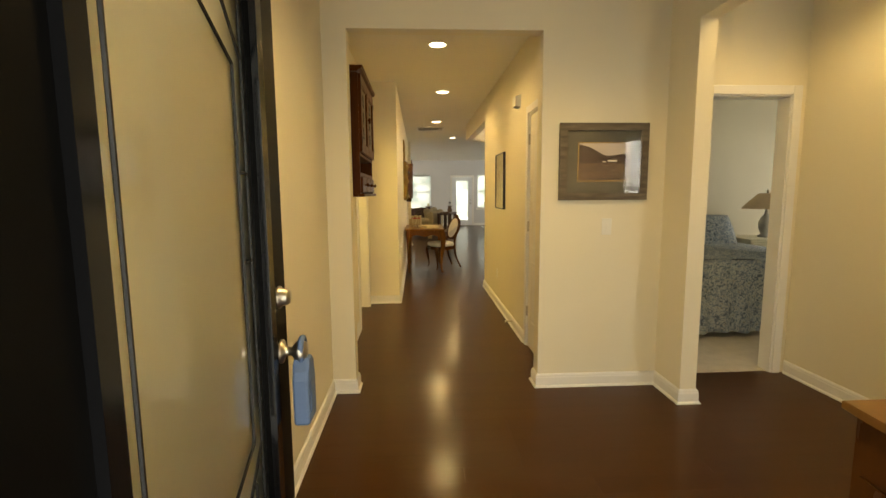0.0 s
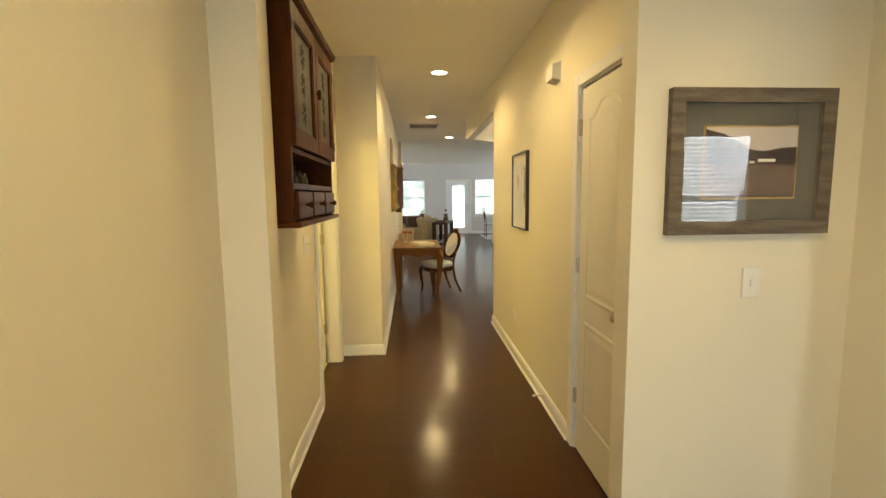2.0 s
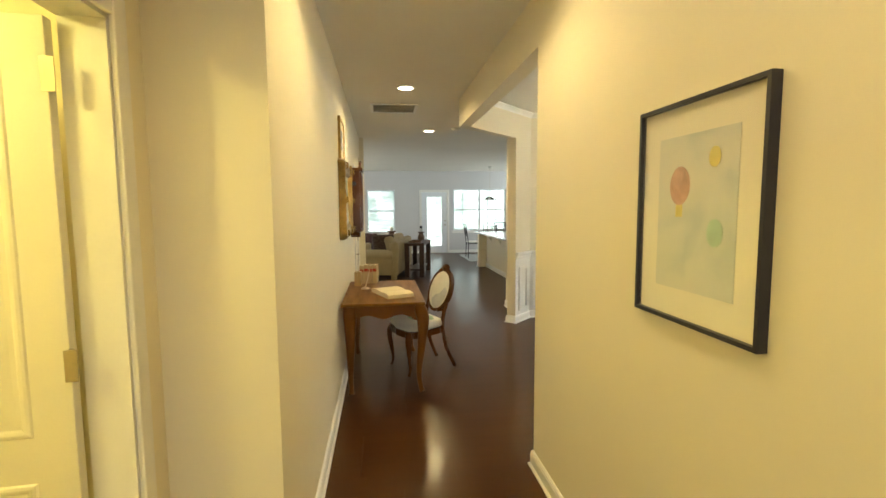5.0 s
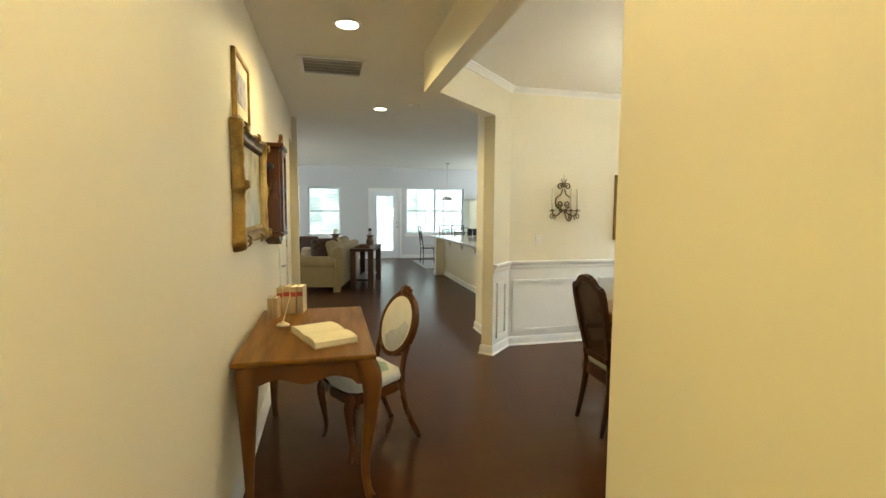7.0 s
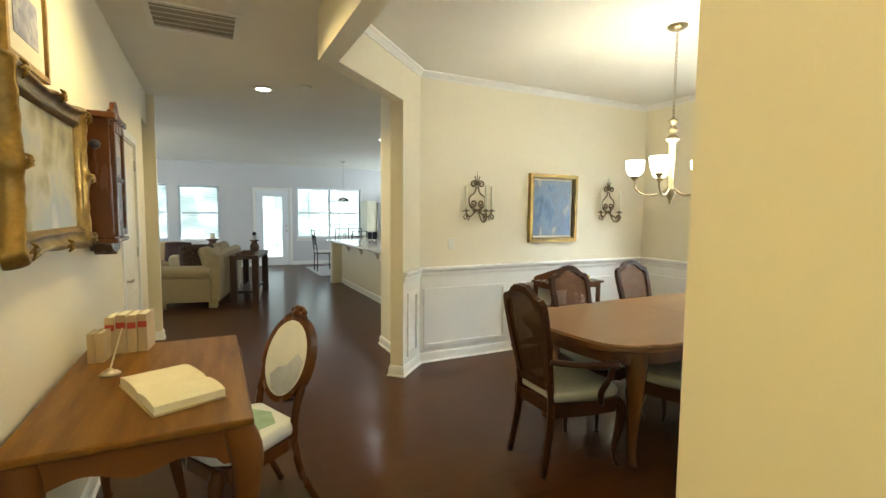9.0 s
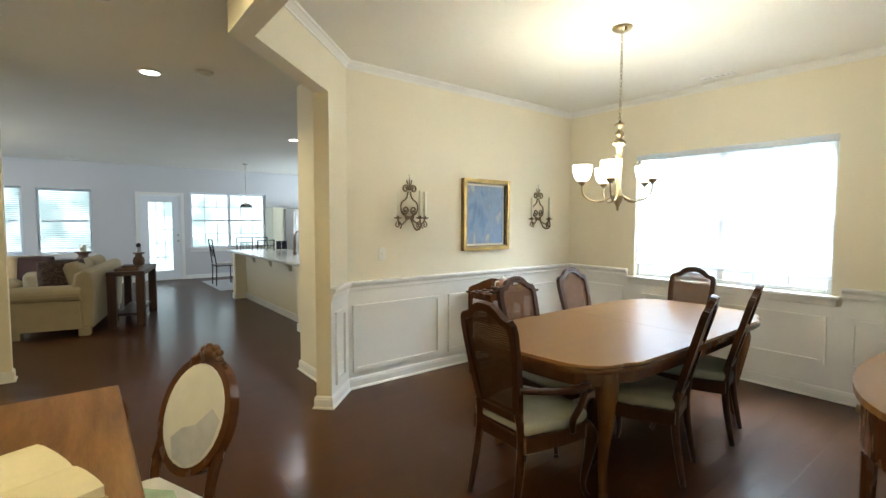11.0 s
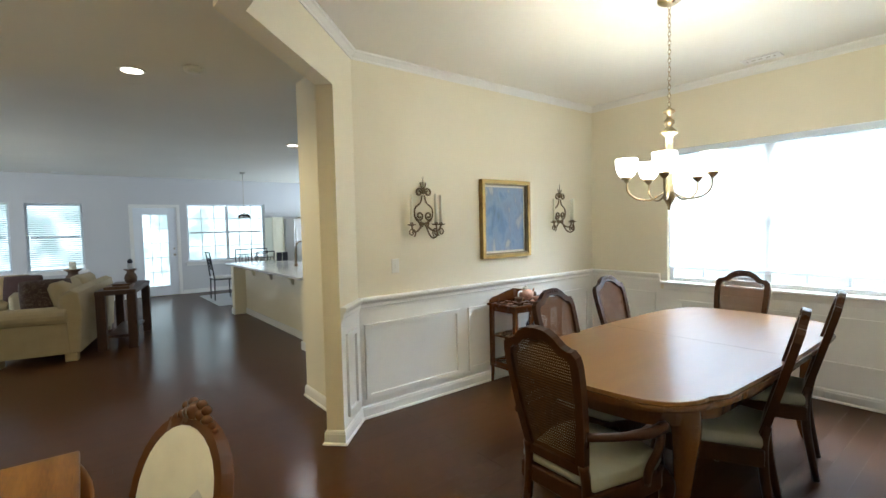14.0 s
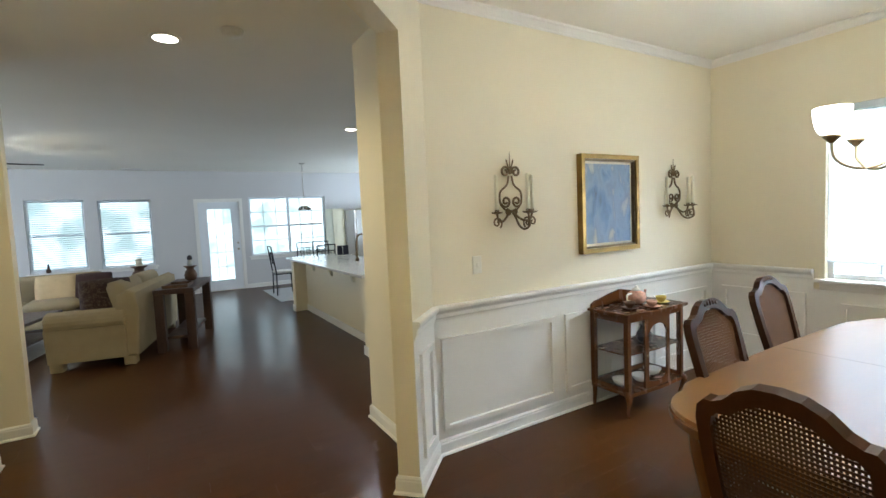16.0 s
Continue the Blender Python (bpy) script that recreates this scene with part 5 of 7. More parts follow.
def cabriole(h, r, out, dirx, diry):
    """A curved leg: knee thrown outwards by out along (dirx, diry), foot turned out."""
    p = smoothed([(0, 0, h), (dirx * out * 0.9, diry * out * 0.9, h * 0.84), (dirx * out * 0.55, diry * out * 0.55, h * 0.55), (-dirx * out * 0.05, -diry * out * 0.05, h * 0.22), (dirx * out * 0.35, diry * out * 0.35, h * 0.05), (dirx * out * 0.75, diry * out * 0.75, 0.008)], 4)
    rad = [r * f for f in (1.15, 1.2, 1.25, 1.25, 1.2, 1.1, 1.0, 0.92, 0.84, 0.76, 0.68, 0.60, 0.54, 0.50, 0.47, 0.46, 0.47, 0.52, 0.58, 0.58, 0.50)]
    bm = tube(p, rad[:len(p)], 10)
    for v in bm.verts:
        if v.co.z < 0.02:
            v.co.z = max(v.co.z, 0.0005)
    return bm


for x, y, dx, dy in ((0.04, 0.03, -0.3, 0), (CHW - 0.04, 0.03, 0.3, 0), (0.04, CHD - 0.06, -0.5, 0.7), (CHW - 0.04, CHD - 0.06, 0.5, 0.7)):
    lg = cabriole(0.21, 0.028, 0.04, dx, dy)
    bmesh.ops.transform(lg, matrix=pose(x, y, 0), verts=lg.verts[:])
    part("leg", lg, MAHOG, chest, smooth=True)
dish = thing("small_dish", "small gilt and green dish on the chest", "dish", pose(1.62, 1.02, 0.773))
part("bowl", lathe([(0.03, 0), (0.05, 0.012), (0.065, 0.03), (0.060, 0.03), (0.045, 0.014), (0.0, 0.008)], seg=20), GOLD, dish, smooth=True)


def plate(name, m, gangs, label, kind="switch"):
    """Wall plate on local x (centred), z, face towards -y."""
    w = 0.07 + 0.046 * (gangs - 1)
    p = thing(name, label, kind, m)
    part("plate", boxes((-w / 2, -0.006, -0.057, w / 2, 0, 0.057), bevel=0.003, seg=2), PLATE, p)
    for g in range(gangs):
        x = (g - (gangs - 1) / 2) * 0.046
        if kind == "outlet":
            for z in (-0.02, 0.02):
                part("socket", boxes((x - 0.016, -0.008, z - 0.014, x + 0.016, -0.006, z + 0.014), bevel=0.002), PLATE, p)
        else:
            part("toggle", boxes((x - 0.007, -0.011, -0.014, x + 0.007, -0.006, 0.014), bevel=0.002), PLATE, p)
    return p


plate("light_switch", pose(1.50, 3.0995, 1.16), 1, "white single light switch on the foyer wall")
plate("light_switch", pose(-0.4395, 4.42, 1.20, 0, 0, 90), 3, "white triple light switch beside the side room door")
plate("power_outlet", pose(1.1645, 5.60, 0.40, 0, 0, -90), 1, "white power outlet low on the hall wall", "outlet")
plate("light_switch", pose(2.66, 10.3595, 1.17), 1, "white single switch on the dining wall")
plate("light_switch", pose(-0.0695, 11.45, 1.20, 0, 0, 90), 1, "white switch beside the closet door")
plate("thermostat", pose(-0.0695, 11.70, 1.52, 0, 0, 90), 1, "white thermostat plate on the hall wall", "thermostat")

chime = thing("door_chime", "white plastic door chime box high on the hall wall", "chime", pose(1.1645, 4.50, 2.20, 0, 0, -90))
part("cover", prism([(0, 0), (0.055, 0.012), (0.055, 0.10), (0, 0.115)], 0, 0.13, Matrix(((0, 0, 1, 0), (-1, 0, 0, 0), (0, 1, 0, 0), (0, 0, 0, 1))), None, 0.004), PLATE, chime)
part("back_plate", boxes((-0.004, -0.005, -0.004, 0.134, 0, 0.119)), PLATE, chime)
stop = thing("door_stop", "small white spring door stop on the baseboard", "door stop", pose(1.1505, 4.58, 0.07, 0, 0, -90))
part("spring", tube([(0, -0.0, 0), (0, -0.065, 0.0)], 0.006, 8), NICKEL, stop)
part("tip", tube([(0, -0.065, 0), (0, -0.08, 0)], 0.009, 10), PLATE, stop)

# ceiling fittings
for lx, ly in [p[:2] for p in HALL_LAMPS] + LIVING_LAMPS + [(0.75, 1.5), (2.45, 2.4)]:
    rl = thing("recessed_light", "round white recessed ceiling light, lit", "ceiling light", pose(lx, ly, H), "recessed lights")
    part("trim", ring([(0.095 * math.cos(k * math.pi / 12), 0.095 * math.sin(k * math.pi / 12)) for k in range(24)], [(0.074 * math.cos(k * math.pi / 12), 0.074 * math.sin(k * math.pi / 12)) for k in range(24)], -0.008, -0.0005, None, 0.002), PLATE, rl)
    part("lens", lathe([(0.075, -0.006), (0.075, -0.001)], seg=24), LAMPGLOW, rl, "glowing frosted lens")


def vent(name, x0, y0, x1, y1, z, n, label):
    v = thing(name, label, "vent", pose(0, 0, z))
    b = 0.035
    part("frame", ring(rect(x0, x1, y0, y1), rect(x0 + b, x1 - b, y0 + b, y1 - b), -0.012, -0.001, None, 0.003), WHITE, v)
    part("backing", boxes((x0 + b, y0 + b, -0.003, x1 - b, y1 - b, -0.001)), GREY, v)
    for k in range(n):
        y = y0 + b + (y1 - y0 - 2 * b) * (k + 0.5) / n
        hw = 0.26 * (y1 - y0 - 2 * b) / n
        s = boxes((x0 + b, -hw, -0.001, x1 - b, hw, 0.001))
        bmesh.ops.transform(s, matrix=pose(0, y, -0.010, 14), verts=s.verts[:])
        part("slat", s, WHITE, v)


vent("ceiling_vent", 0.18, 9.66, 0.74, 10.16, H, 5, "large white louvred return-air grille in the hall ceiling")
vent("ceiling_vent", 5.08, 8.46, 5.20, 8.74, HD, 4, "small white air vent in the dining ceiling")
vent("ceiling_vent", 0.30, 19.25, 0.65, 19.40, H, 4, "small white air vent in the living room ceiling")
smoke = thing("smoke_detector", "round white smoke detector on the ceiling", "smoke detector", pose(1.42, 11.21, H))
part("body", lathe([(0.060, -0.034), (0.066, -0.024), (0.070, -0.002)], seg=24), PLATE, smoke, smooth=True)
part("cap", lathe([(0.030, -0.044), (0.040, -0.040), (0.046, -0.034)], seg=20), PLATE, smoke, smooth=True)

# writing desk with its chair, books and pen
desk = thing("writing_desk", "honey-brown wooden writing desk with a scalloped apron and curved legs", "desk", pose(-0.05, 7.92, 0))
DX, DY, DZ = 0.685, 1.19, 0.775
part("desktop", boxes((0, 0, DZ - 0.026, DX, DY, DZ), bevel=0.008, seg=3), DESKTOP, desk)


def scallop(ln, h, depth, waves=3):
    pts = [(0, h), (0, -0.02)]
    for k in range(25):
        u = k / 24
        pts.append((0.045 + (ln - 0.09) * u, depth * (0.5 - 0.5 * math.cos(2 * math.pi * waves * u)) * 0.55 + 0.02 * (abs(2 * u - 1) < 0.9)))
    return pts + [(ln, -0.02), (ln, h)]


for m, ln in ((pose(0.03, 0.03, DZ - 0.156) @ UP, DX - 0.06), (pose(0.03, DY - 0.048, DZ - 0.156) @ UP, DX - 0.06)):
    part("apron", prism(scallop(ln, 0.13, 0.06, 2), 0, 0.018, m), DESKW, desk)
SIDE = Matrix(((0, 0, 1, 0), (1, 0, 0, 0), (0, 1, 0, 0), (0, 0, 0, 1)))
for x in (0.03, DX - 0.048):
    part("side_apron", prism(scallop(DY - 0.098, 0.13, 0.05, 3), 0, 0.018, pose(x, 0.049, DZ - 0.156) @ SIDE), DESKW, desk)
for x, y, dx, dy in ((0.062, 0.060, 0.1, -0.45), (DX - 0.055, 0.055, 0.6, -0.6), (0.062, DY - 0.055, 0.1, 0.7), (DX - 0.055, DY - 0.055, 0.6, 0.7)):
    lg = cabriole(DZ - 0.03, 0.044, 0.062, dx, dy)
    bmesh.ops.transform(lg, matrix=pose(x, y, 0), verts=lg.verts[:])
    part("leg", lg, DESKW, desk, smooth=True)

# open book
ob_ = thing("open_book", "thick open book with yellowed pages lying on the desk", "book", pose(0.370, 8.30, DZ + 0.0005, 0, 0, -69))
part("cover", boxes((-0.212, -0.124, 0, 0.212, 0.124, 0.005), bevel=0.002), BOOKTAN, ob_)
for s in (-1, 1):
    pw = 0.175 if s > 0 else 0.236
    pg = [(0.0, 0.006), (s * pw, 0.006), (s * pw, 0.034), (s * pw * 0.78, 0.042), (s * pw * 0.45, 0.045), (s * pw * 0.16, 0.042), (0.0, 0.034)]
    pg = [(x + 0.030, z) for x, z in pg]
    part("page_block", prism(pg if s > 0 else pg[::-1], 0, 0.236, pose(0, 0.118, 0, 90)), PAPER, ob_)
# row of books at the wall
for k, (bw, bh, bd) in enumerate(((0.040, 0.180, 0.14), (0.042, 0.188, 0.14), (0.038, 0.184, 0.14), (0.040, 0.186, 0.14))):
    b = thing("book", "upright cream book with a red band on its spine", "book", pose(0.085 + k * 0.044, 9.02, DZ + 0.0005, 0, 0, -8), "books on the desk")
    part("cover", boxes((-bw / 2, -bd / 2, 0, -bw / 2 + 0.003, bd / 2, bh), (bw / 2 - 0.003, -bd / 2, 0, bw / 2, bd / 2, bh), (-bw / 2 + 0.003, -bd / 2, 0, bw / 2 - 0.003, -bd / 2 + 0.004, bh)), BOOKCREAM, b)
    part("page_block", boxes((-bw / 2 + 0.003, -bd / 2 + 0.004, 0.003, bw / 2 - 0.003, bd / 2 - 0.004, bh - 0.003)), PAPER, b)
    part("spine_band", boxes((-bw / 2 + 0.001, -bd / 2 - 0.001, bh - 0.065, bw / 2 - 0.001, -bd / 2 + 0.001, bh - 0.035)), RED, b, "red spine band")
for k in range(2):
    b = thing("book", "short tan book standing before the row", "book", pose(0.03 + k * 0.032, 8.88, DZ + 0.0005, 0, 0, -6), "books on the desk")
    part("cover", boxes((-0.015, -0.055, 0, -0.012, 0.055, 0.135), (0.012, -0.055, 0, 0.015, 0.055, 0.135), (-0.012, -0.055, 0, 0.012, -0.051, 0.135)), BOOKTAN, b)
    part("page_block", boxes((-0.012, -0.051, 0.002, 0.012, 0.052, 0.132)), PAPER, b)
pen = thing("pen_stand", "silver pen holder with a quill pen on the desk", "pen stand", pose(0.125, 8.62, DZ + 0.0005))
part("base", lathe([(0.038, 0), (0.040, 0.006), (0.030, 0.014), (0.012, 0.020), (0.012, 0.026)], seg=20), NICKEL, pen, smooth=True)
part("pen", tube([(0, 0, 0.02), (0.045, 0.03, 0.19)], [0.004, 0.0025], 8), PAPER, pen)

# oval-back chair at the desk
oc = thing("oval_back_chair", "carved mahogany chair with oval cream back and green-printed seat", "chair", pose(0.635, 8.585, 0, 0, 0, 113))       # faces local +y
NO = 28
LEAN = pose(0, -0.140, 0.46, 19) @ Matrix(((1, 0, 0, 0), (0, 0, 1, 0), (0, 1, 0, 0), (0, 0, 0, 1)))


def oval(a, b, cz, n=NO):
    return [(a * math.cos(2 * math.pi * k / n), cz + b * math.sin(2 * math.pi * k / n)) for k in range(n)]


part("back_frame", ring(oval(0.200, 0.216, 0.292), oval(0.171, 0.187, 0.292), -0.024, 0.016, LEAN, 0.010), MAHOG, oc, smooth=False)
bk = prism(oval(0.176, 0.192, 0.292), -0.016, 0.015, LEAN, None, 0.010)
part("back_pad", bk, CLOTH, oc, "cream upholstered oval back")
for x, z, r in ((0, 0.520, 0.030), (-0.018, 0.540, 0.017), (0.022, 0.541, 0.017), (-0.045, 0.528, 0.016), (0.047, 0.528, 0.016), (-0.030, 0.512, 0.020), (0.030, 0.512, 0.020), (-0.056, 0.503, 0.017), (0.056, 0.503, 0.017), (-0.082, 0.492, 0.012), (0.082, 0.492, 0.012), (-0.102, 0.482, 0.009), (0.102, 0.482, 0.009), (0, 0.534, 0.014), (-0.018, 0.530, 0.013), (0.02, 0.530, 0.013), (-0.04, 0.522, 0.011), (0.042, 0.521, 0.011)):
    c = lathe([(0.002, -r), (r * 0.7, -r * 0.7), (r, 0), (r * 0.7, r * 0.7), (0.002, r)], (x, z, 0.006), 10)
    bmesh.ops.transform(c, matrix=LEAN, verts=c.verts[:])
    part("carved_petal", c, MAHOG, oc, smooth=True)
for s in (-1, 1):
    part("back_post", tube(smoothed([(s * 0.166, -0.212, 0.645), (s * 0.166, -0.172, 0.53), (s * 0.163, -0.165, 0.40), (s * 0.163, -0.205, 0.20), (s * 0.178, -0.290, 0.010)], 4), [0.019] * 9 + [0.020] * 4 + [0.017] * 4, 8), MAHOG, oc, smooth=True)
    lg = cabriole(0.40, 0.026, 0.04, s * 0.5, 0.7)
    bmesh.ops.transform(lg, matrix=pose(s * 0.19, 0.20, 0), verts=lg.verts[:])
    part("leg", lg, MAHOG, oc, smooth=True)
so_ = [(-0.17, -0.185), (0.17, -0.185), (0.225, 0.05), (0.235, 0.18), (0.18, 0.235), (0.0, 0.25), (-0.18, 0.235), (-0.235, 0.18), (-0.225, 0.05)]
part("seat_frame", prism(so_, 0.355, 0.415, None, None, 0.008), MAHOG, oc)
part("seat", prism([(x * 0.98, y * 0.98) for x, y in so_], 0.416, 0.485, None, None, 0.026), CLOTH, oc, "cream cushioned seat", smooth=True)
part("back_print", prism([(-0.155, 0.30), (-0.10, 0.33), (-0.03, 0.26), (0.04, 0.235), (0.09, 0.19), (0.05, 0.125), (-0.03, 0.112), (-0.10, 0.150), (-0.145, 0.220)], 0.0152, 0.0160, LEAN), GREYBLOT, oc, "faded grey-blue print on the back pad")
part("seat_print", prism([(-0.13, -0.09), (0.0, -0.14), (0.12, -0.09), (0.15, 0.03), (0.06, 0.10), (-0.05, 0.08), (-0.14, 0.03)], 0.4852, 0.4858), GREENBLOT, oc, "faded green print on the seat")

# ---- dining room ----
table = thing("dining_table", "long polished brown dining table with shaped corners and curved legs", "table", pose(3.55, 8.48, 0))
TL, TW, TZ = 1.16, 0.555, 0.765


def table_outline(grow=0.0):
    """A long oval-cornered top: bowed ends and sides, with a small notched step at every corner."""
    q = []
    for k in range(7):
        u = k / 6
        q.append((TL + grow - 0.030 * u * u, (TW - 0.24) * u))                        # end, bowed
    q += [(TL - 0.040 + grow, TW - 0.205), (TL - 0.070 + grow, TW - 0.150), (TL - 0.115 + grow, TW - 0.105), (TL - 0.175 + grow, TW - 0.072 + grow * 0.5), (TL - 0.225 + grow * 0.7, TW - 0.060 + grow * 0.7), (TL - 0.262 + grow * 0.5, TW - 0.062 + grow), (TL - 0.290, TW - 0.050 + grow), (TL - 0.320, TW - 0.028 + grow), (TL - 0.350, TW - 0.018 + grow)]
    for k in range(1, 8):
        u = k / 7
        q.append(((TL - 0.35) * (1 - u), TW - 0.018 + 0.018 * math.sin(u * math.pi / 2) + grow))
    right = q + [(-x, y) for x, y in q[-2::-1]]
    return right + [(x, -y) for x, y in right[-2:0:-1]]


part("tabletop", prism(table_outline(), TZ - 0.018, TZ, None, None, 0.004), TABLETOP, table, "polished mid-brown veneered top")
part("edge_moulding", prism(table_outline(0.012), TZ - 0.045, TZ - 0.018, None, None, 0.009), TABLEW, table)
inner = [(x * 0.93, y * 0.88) for x, y in table_outline()]
inner2 = [(x * 0.91, y * 0.845) for x, y in table_outline()]
part("apron", ring(inner, inner2, TZ - 0.135, TZ - 0.0455, None, 0.005), TABLEW, table)
for sx in (-1, 1):
    for sy in (-1, 1):
        lg = cabriole(TZ - 0.046, 0.052, 0.060, sx * 0.7, sy * 0.7)
        bmesh.ops.transform(lg, matrix=pose(sx * 0.86, sy * 0.365, 0), verts=lg.verts[:])
        part("leg", lg, TABLEW, table, smooth=True)
part("leaf_seam", boxes((-0.0012, -TW + 0.03, TZ, 0.0012, TW - 0.03, TZ + 0.0004)), WALNUT, table)


def back_outline(k, n=40):
    """Chair back with a shaped crest: half width 0.245 at the shoulders, narrower below; k insets it."""
    w0, w1, zb, zs, zt = 0.185 - k, 0.242 - k, 0.0 + k, 0.47 - 0.35 * k, 0.60 - k
    pts = [(-w0, zb), (w0, zb)]
    for j in range(1, 9):
        u = j / 8
        pts.append((w0 + (w1 - w0) * math.sin(u * math.pi / 2), zb + (zs - zb) * u))
    for x, z in ((0.96, 0.30), (0.86, 0.46), (0.76, 0.46), (0.62, 0.56), (0.46, 0.80), (0.25, 0.96), (0.0, 1.0), (-0.25, 0.96), (-0.46, 0.80), (-0.62, 0.56), (-0.76, 0.46), (-0.86, 0.46), (-0.96, 0.30)):
        pts.append((w1 * x, zs + (zt - zs) * z))
    for j in range(8, 0, -1):
        u = j / 8
        pts.append((-(w0 + (w1 - w0) * math.sin(u * math.pi / 2)), zb + (zs - zb) * u))
    return [(x * 0.81, z) for x, z in pts]


def width_at(z):
    return (0.185 + (0.242 - 0.185) * math.sin(min(1, max(0, z / 0.47)) * math.pi / 2)) - 0.040


def cane(parent, m, material):
    """Woven strips filling the chair back."""
    bm = bmesh.new()
    lo, hi, step, w = 0.036, 0.545, 0.0125, 0.0032
    z = lo
    while z < hi:
        half = width_at(z) if z < 0.46 else width_at(0.46) * max(0.35, 1 - (z - 0.46) * 6.2)
        box(bm, -half, z - w, -0.0035, half, z + w, -0.0015)
        z += step
    x = -0.198
    while x <= 0.199:
        top = 0.548 - max(0, abs(x) - 0.07) * 0.62
        bot = lo if abs(x) < 0.145 else lo + (abs(x) - 0.145) * 7
        if top > bot:
            box(bm, x - w, bot, -0.001, x + w, top, 0.001)
        x += step
    bmesh.ops.transform(bm, matrix=m @ Matrix.Diagonal((0.81, 1, 1, 1)), verts=bm.verts[:])
    return tagged(part("cane_panel", bm, material, parent, "woven cane panel"), kind="stuff")


def dining_chair(name, label, arms, cane_mat, group):
    c = thing(name, label, "chair", pose(0, 0, 0), group)
    lean = pose(0, -0.205, 0.485, 11 if arms else 15) @ Matrix(((1, 0, 0, 0), (0, 0, 1, 0), (0, 1, 0, 0), (0, 0, 0, 1)))
    part("backrest", ring(back_outline(0), back_outline(0.044), -0.017, 0.017, lean, 0.013), WALNUT, c, "shaped dark wooden back frame")
    carve = bmesh.new()
    for x in (-0.05, -0.025, 0.0, 0.025, 0.05):
        tube([tuple(lean @ Vector((x, 0.570, 0.014))), tuple(lean @ Vector((x * 0.8, 0.598 - abs(x) * 0.35, 0.014)))], 0.008, 6, carve)
    part("carved_crest", carve, WALNUT, c, smooth=True)
    cane(c, lean, cane_mat)
    for s in (-1, 1):
        part("back_leg", tube(smoothed([(s * 0.146, -0.222, 0.53), (s * 0.152, -0.208, 0.44), (s * 0.158, -0.215, 0.28), (s * 0.168, -0.262, 0.010)], 4), [0.021] * 5 + [0.022] * 4 + [0.021, 0.020, 0.018, 0.017], 8), WALNUT, c, smooth=True)
        lg = cabriole(0.40, 0.030, 0.045, s * 0.6, 0.6)
        bmesh.ops.transform(lg, matrix=pose(s * 0.215, 0.205, 0), verts=lg.verts[:])
        part("leg", lg, WALNUT, c, smooth=True)
        if arms:
            part("arm", tube(smoothed([(s * 0.180, -0.245, 0.665), (s * 0.245, -0.12, 0.655), (s * 0.285, 0.02, 0.645), (s * 0.280, 0.12, 0.640), (s * 0.262, 0.165, 0.615)], 4), [0.018] * 6 + [0.022] * 6 + [0.024] * 4 + [0.018], 8), WALNUT, c, smooth=True)
            part("arm_support", tube(smoothed([(s * 0.272, 0.13, 0.632), (s * 0.285, 0.08, 0.56), (s * 0.262, 0.05, 0.48), (s * 0.240, 0.07, 0.40)], 4), 0.018, 8), WALNUT, c, smooth=True)
    seat = [(-0.195, -0.215), (0.195, -0.215), (0.235, 0.02), (0.252, 0.16), (0.235, 0.215), (0.12, 0.240), (0, 0.247), (-0.12, 0.240), (-0.235, 0.215), (-0.252, 0.16), (-0.235, 0.02)]
    part("seat_frame", prism(seat, 0.345, 0.425, None, None, 0.008), WALNUT, c)
    part("seat", prism([(x * 0.965, y * 0.965) for x, y in seat], 0.4255, 0.487, None, None, 0.022), SEATCLOTH, c, "pale padded seat cushion", smooth=True)
    return c


armchair = dining_chair("dining_armchair", "dark walnut dining armchair with a cane back and pale seat", True, CANE, "chairs round the dining table")
armchair.matrix_world = pose(2.40, 8.39, 0, 0, 0, -92)
sidechair = dining_chair("dining_chair", "dark walnut dining chair with a cane back and pale seat", False, CANE_LIT, "chairs round the dining table")
sidechair.matrix_world = pose(3.20, 8.17, 0, 0, 0, 14)
for x, y, a in ((3.95, 8.19, 12), (3.04, 8.74, 181), (3.90, 8.89, 180)):
    copy_thing(sidechair, pose(x, y, 0, 0, 0, a))
copy_thing(sidechair, pose(4.53, 8.62, 0, 0, 0, 91))

# chandelier
ch = thing("chandelier", "brass five-arm chandelier with white glass shades, lit, over the table", "chandelier", pose(3.50, 8.56, 0))
part("canopy", lathe([(0.068, HD - 0.001), (0.066, HD - 0.014), (0.040, HD - 0.030), (0.012, HD - 0.036)], seg=24), BRASS, ch, smooth=True)
chain = bmesh.new()
zc = HD - 0.034
k = 0
while zc > 2.16:
    t = [(0.0085 * math.cos(j * math.pi / 4) * (k % 2), 0.0085 * math.cos(j * math.pi / 4) * ((k + 1) % 2), zc - 0.013 + 0.017 * math.sin(j * math.pi / 4)) for j in range(9)]
    tube(t, 0.0022, 5, chain)
    zc -= 0.026
    k += 1
part("chain", chain, BRASS, ch)
part("column", lathe([(0.004, 2.175), (0.010, 2.16), (0.034, 2.145), (0.036, 2.135), (0.014, 2.120), (0.016, 2.10), (0.030, 2.085), (0.030, 2.065), (0.014, 2.050), (0.045, 2.020), (0.048, 2.008), (0.020, 1.99), (0.022, 1.94), (0.018, 1.72), (0.030, 1.66), (0.040, 1.625), (0.018, 1.59), (0.008, 1.565), (0.010, 1.552), (0.0, 1.545)], seg=20), BRASS, ch, smooth=True)
AR = 0.242
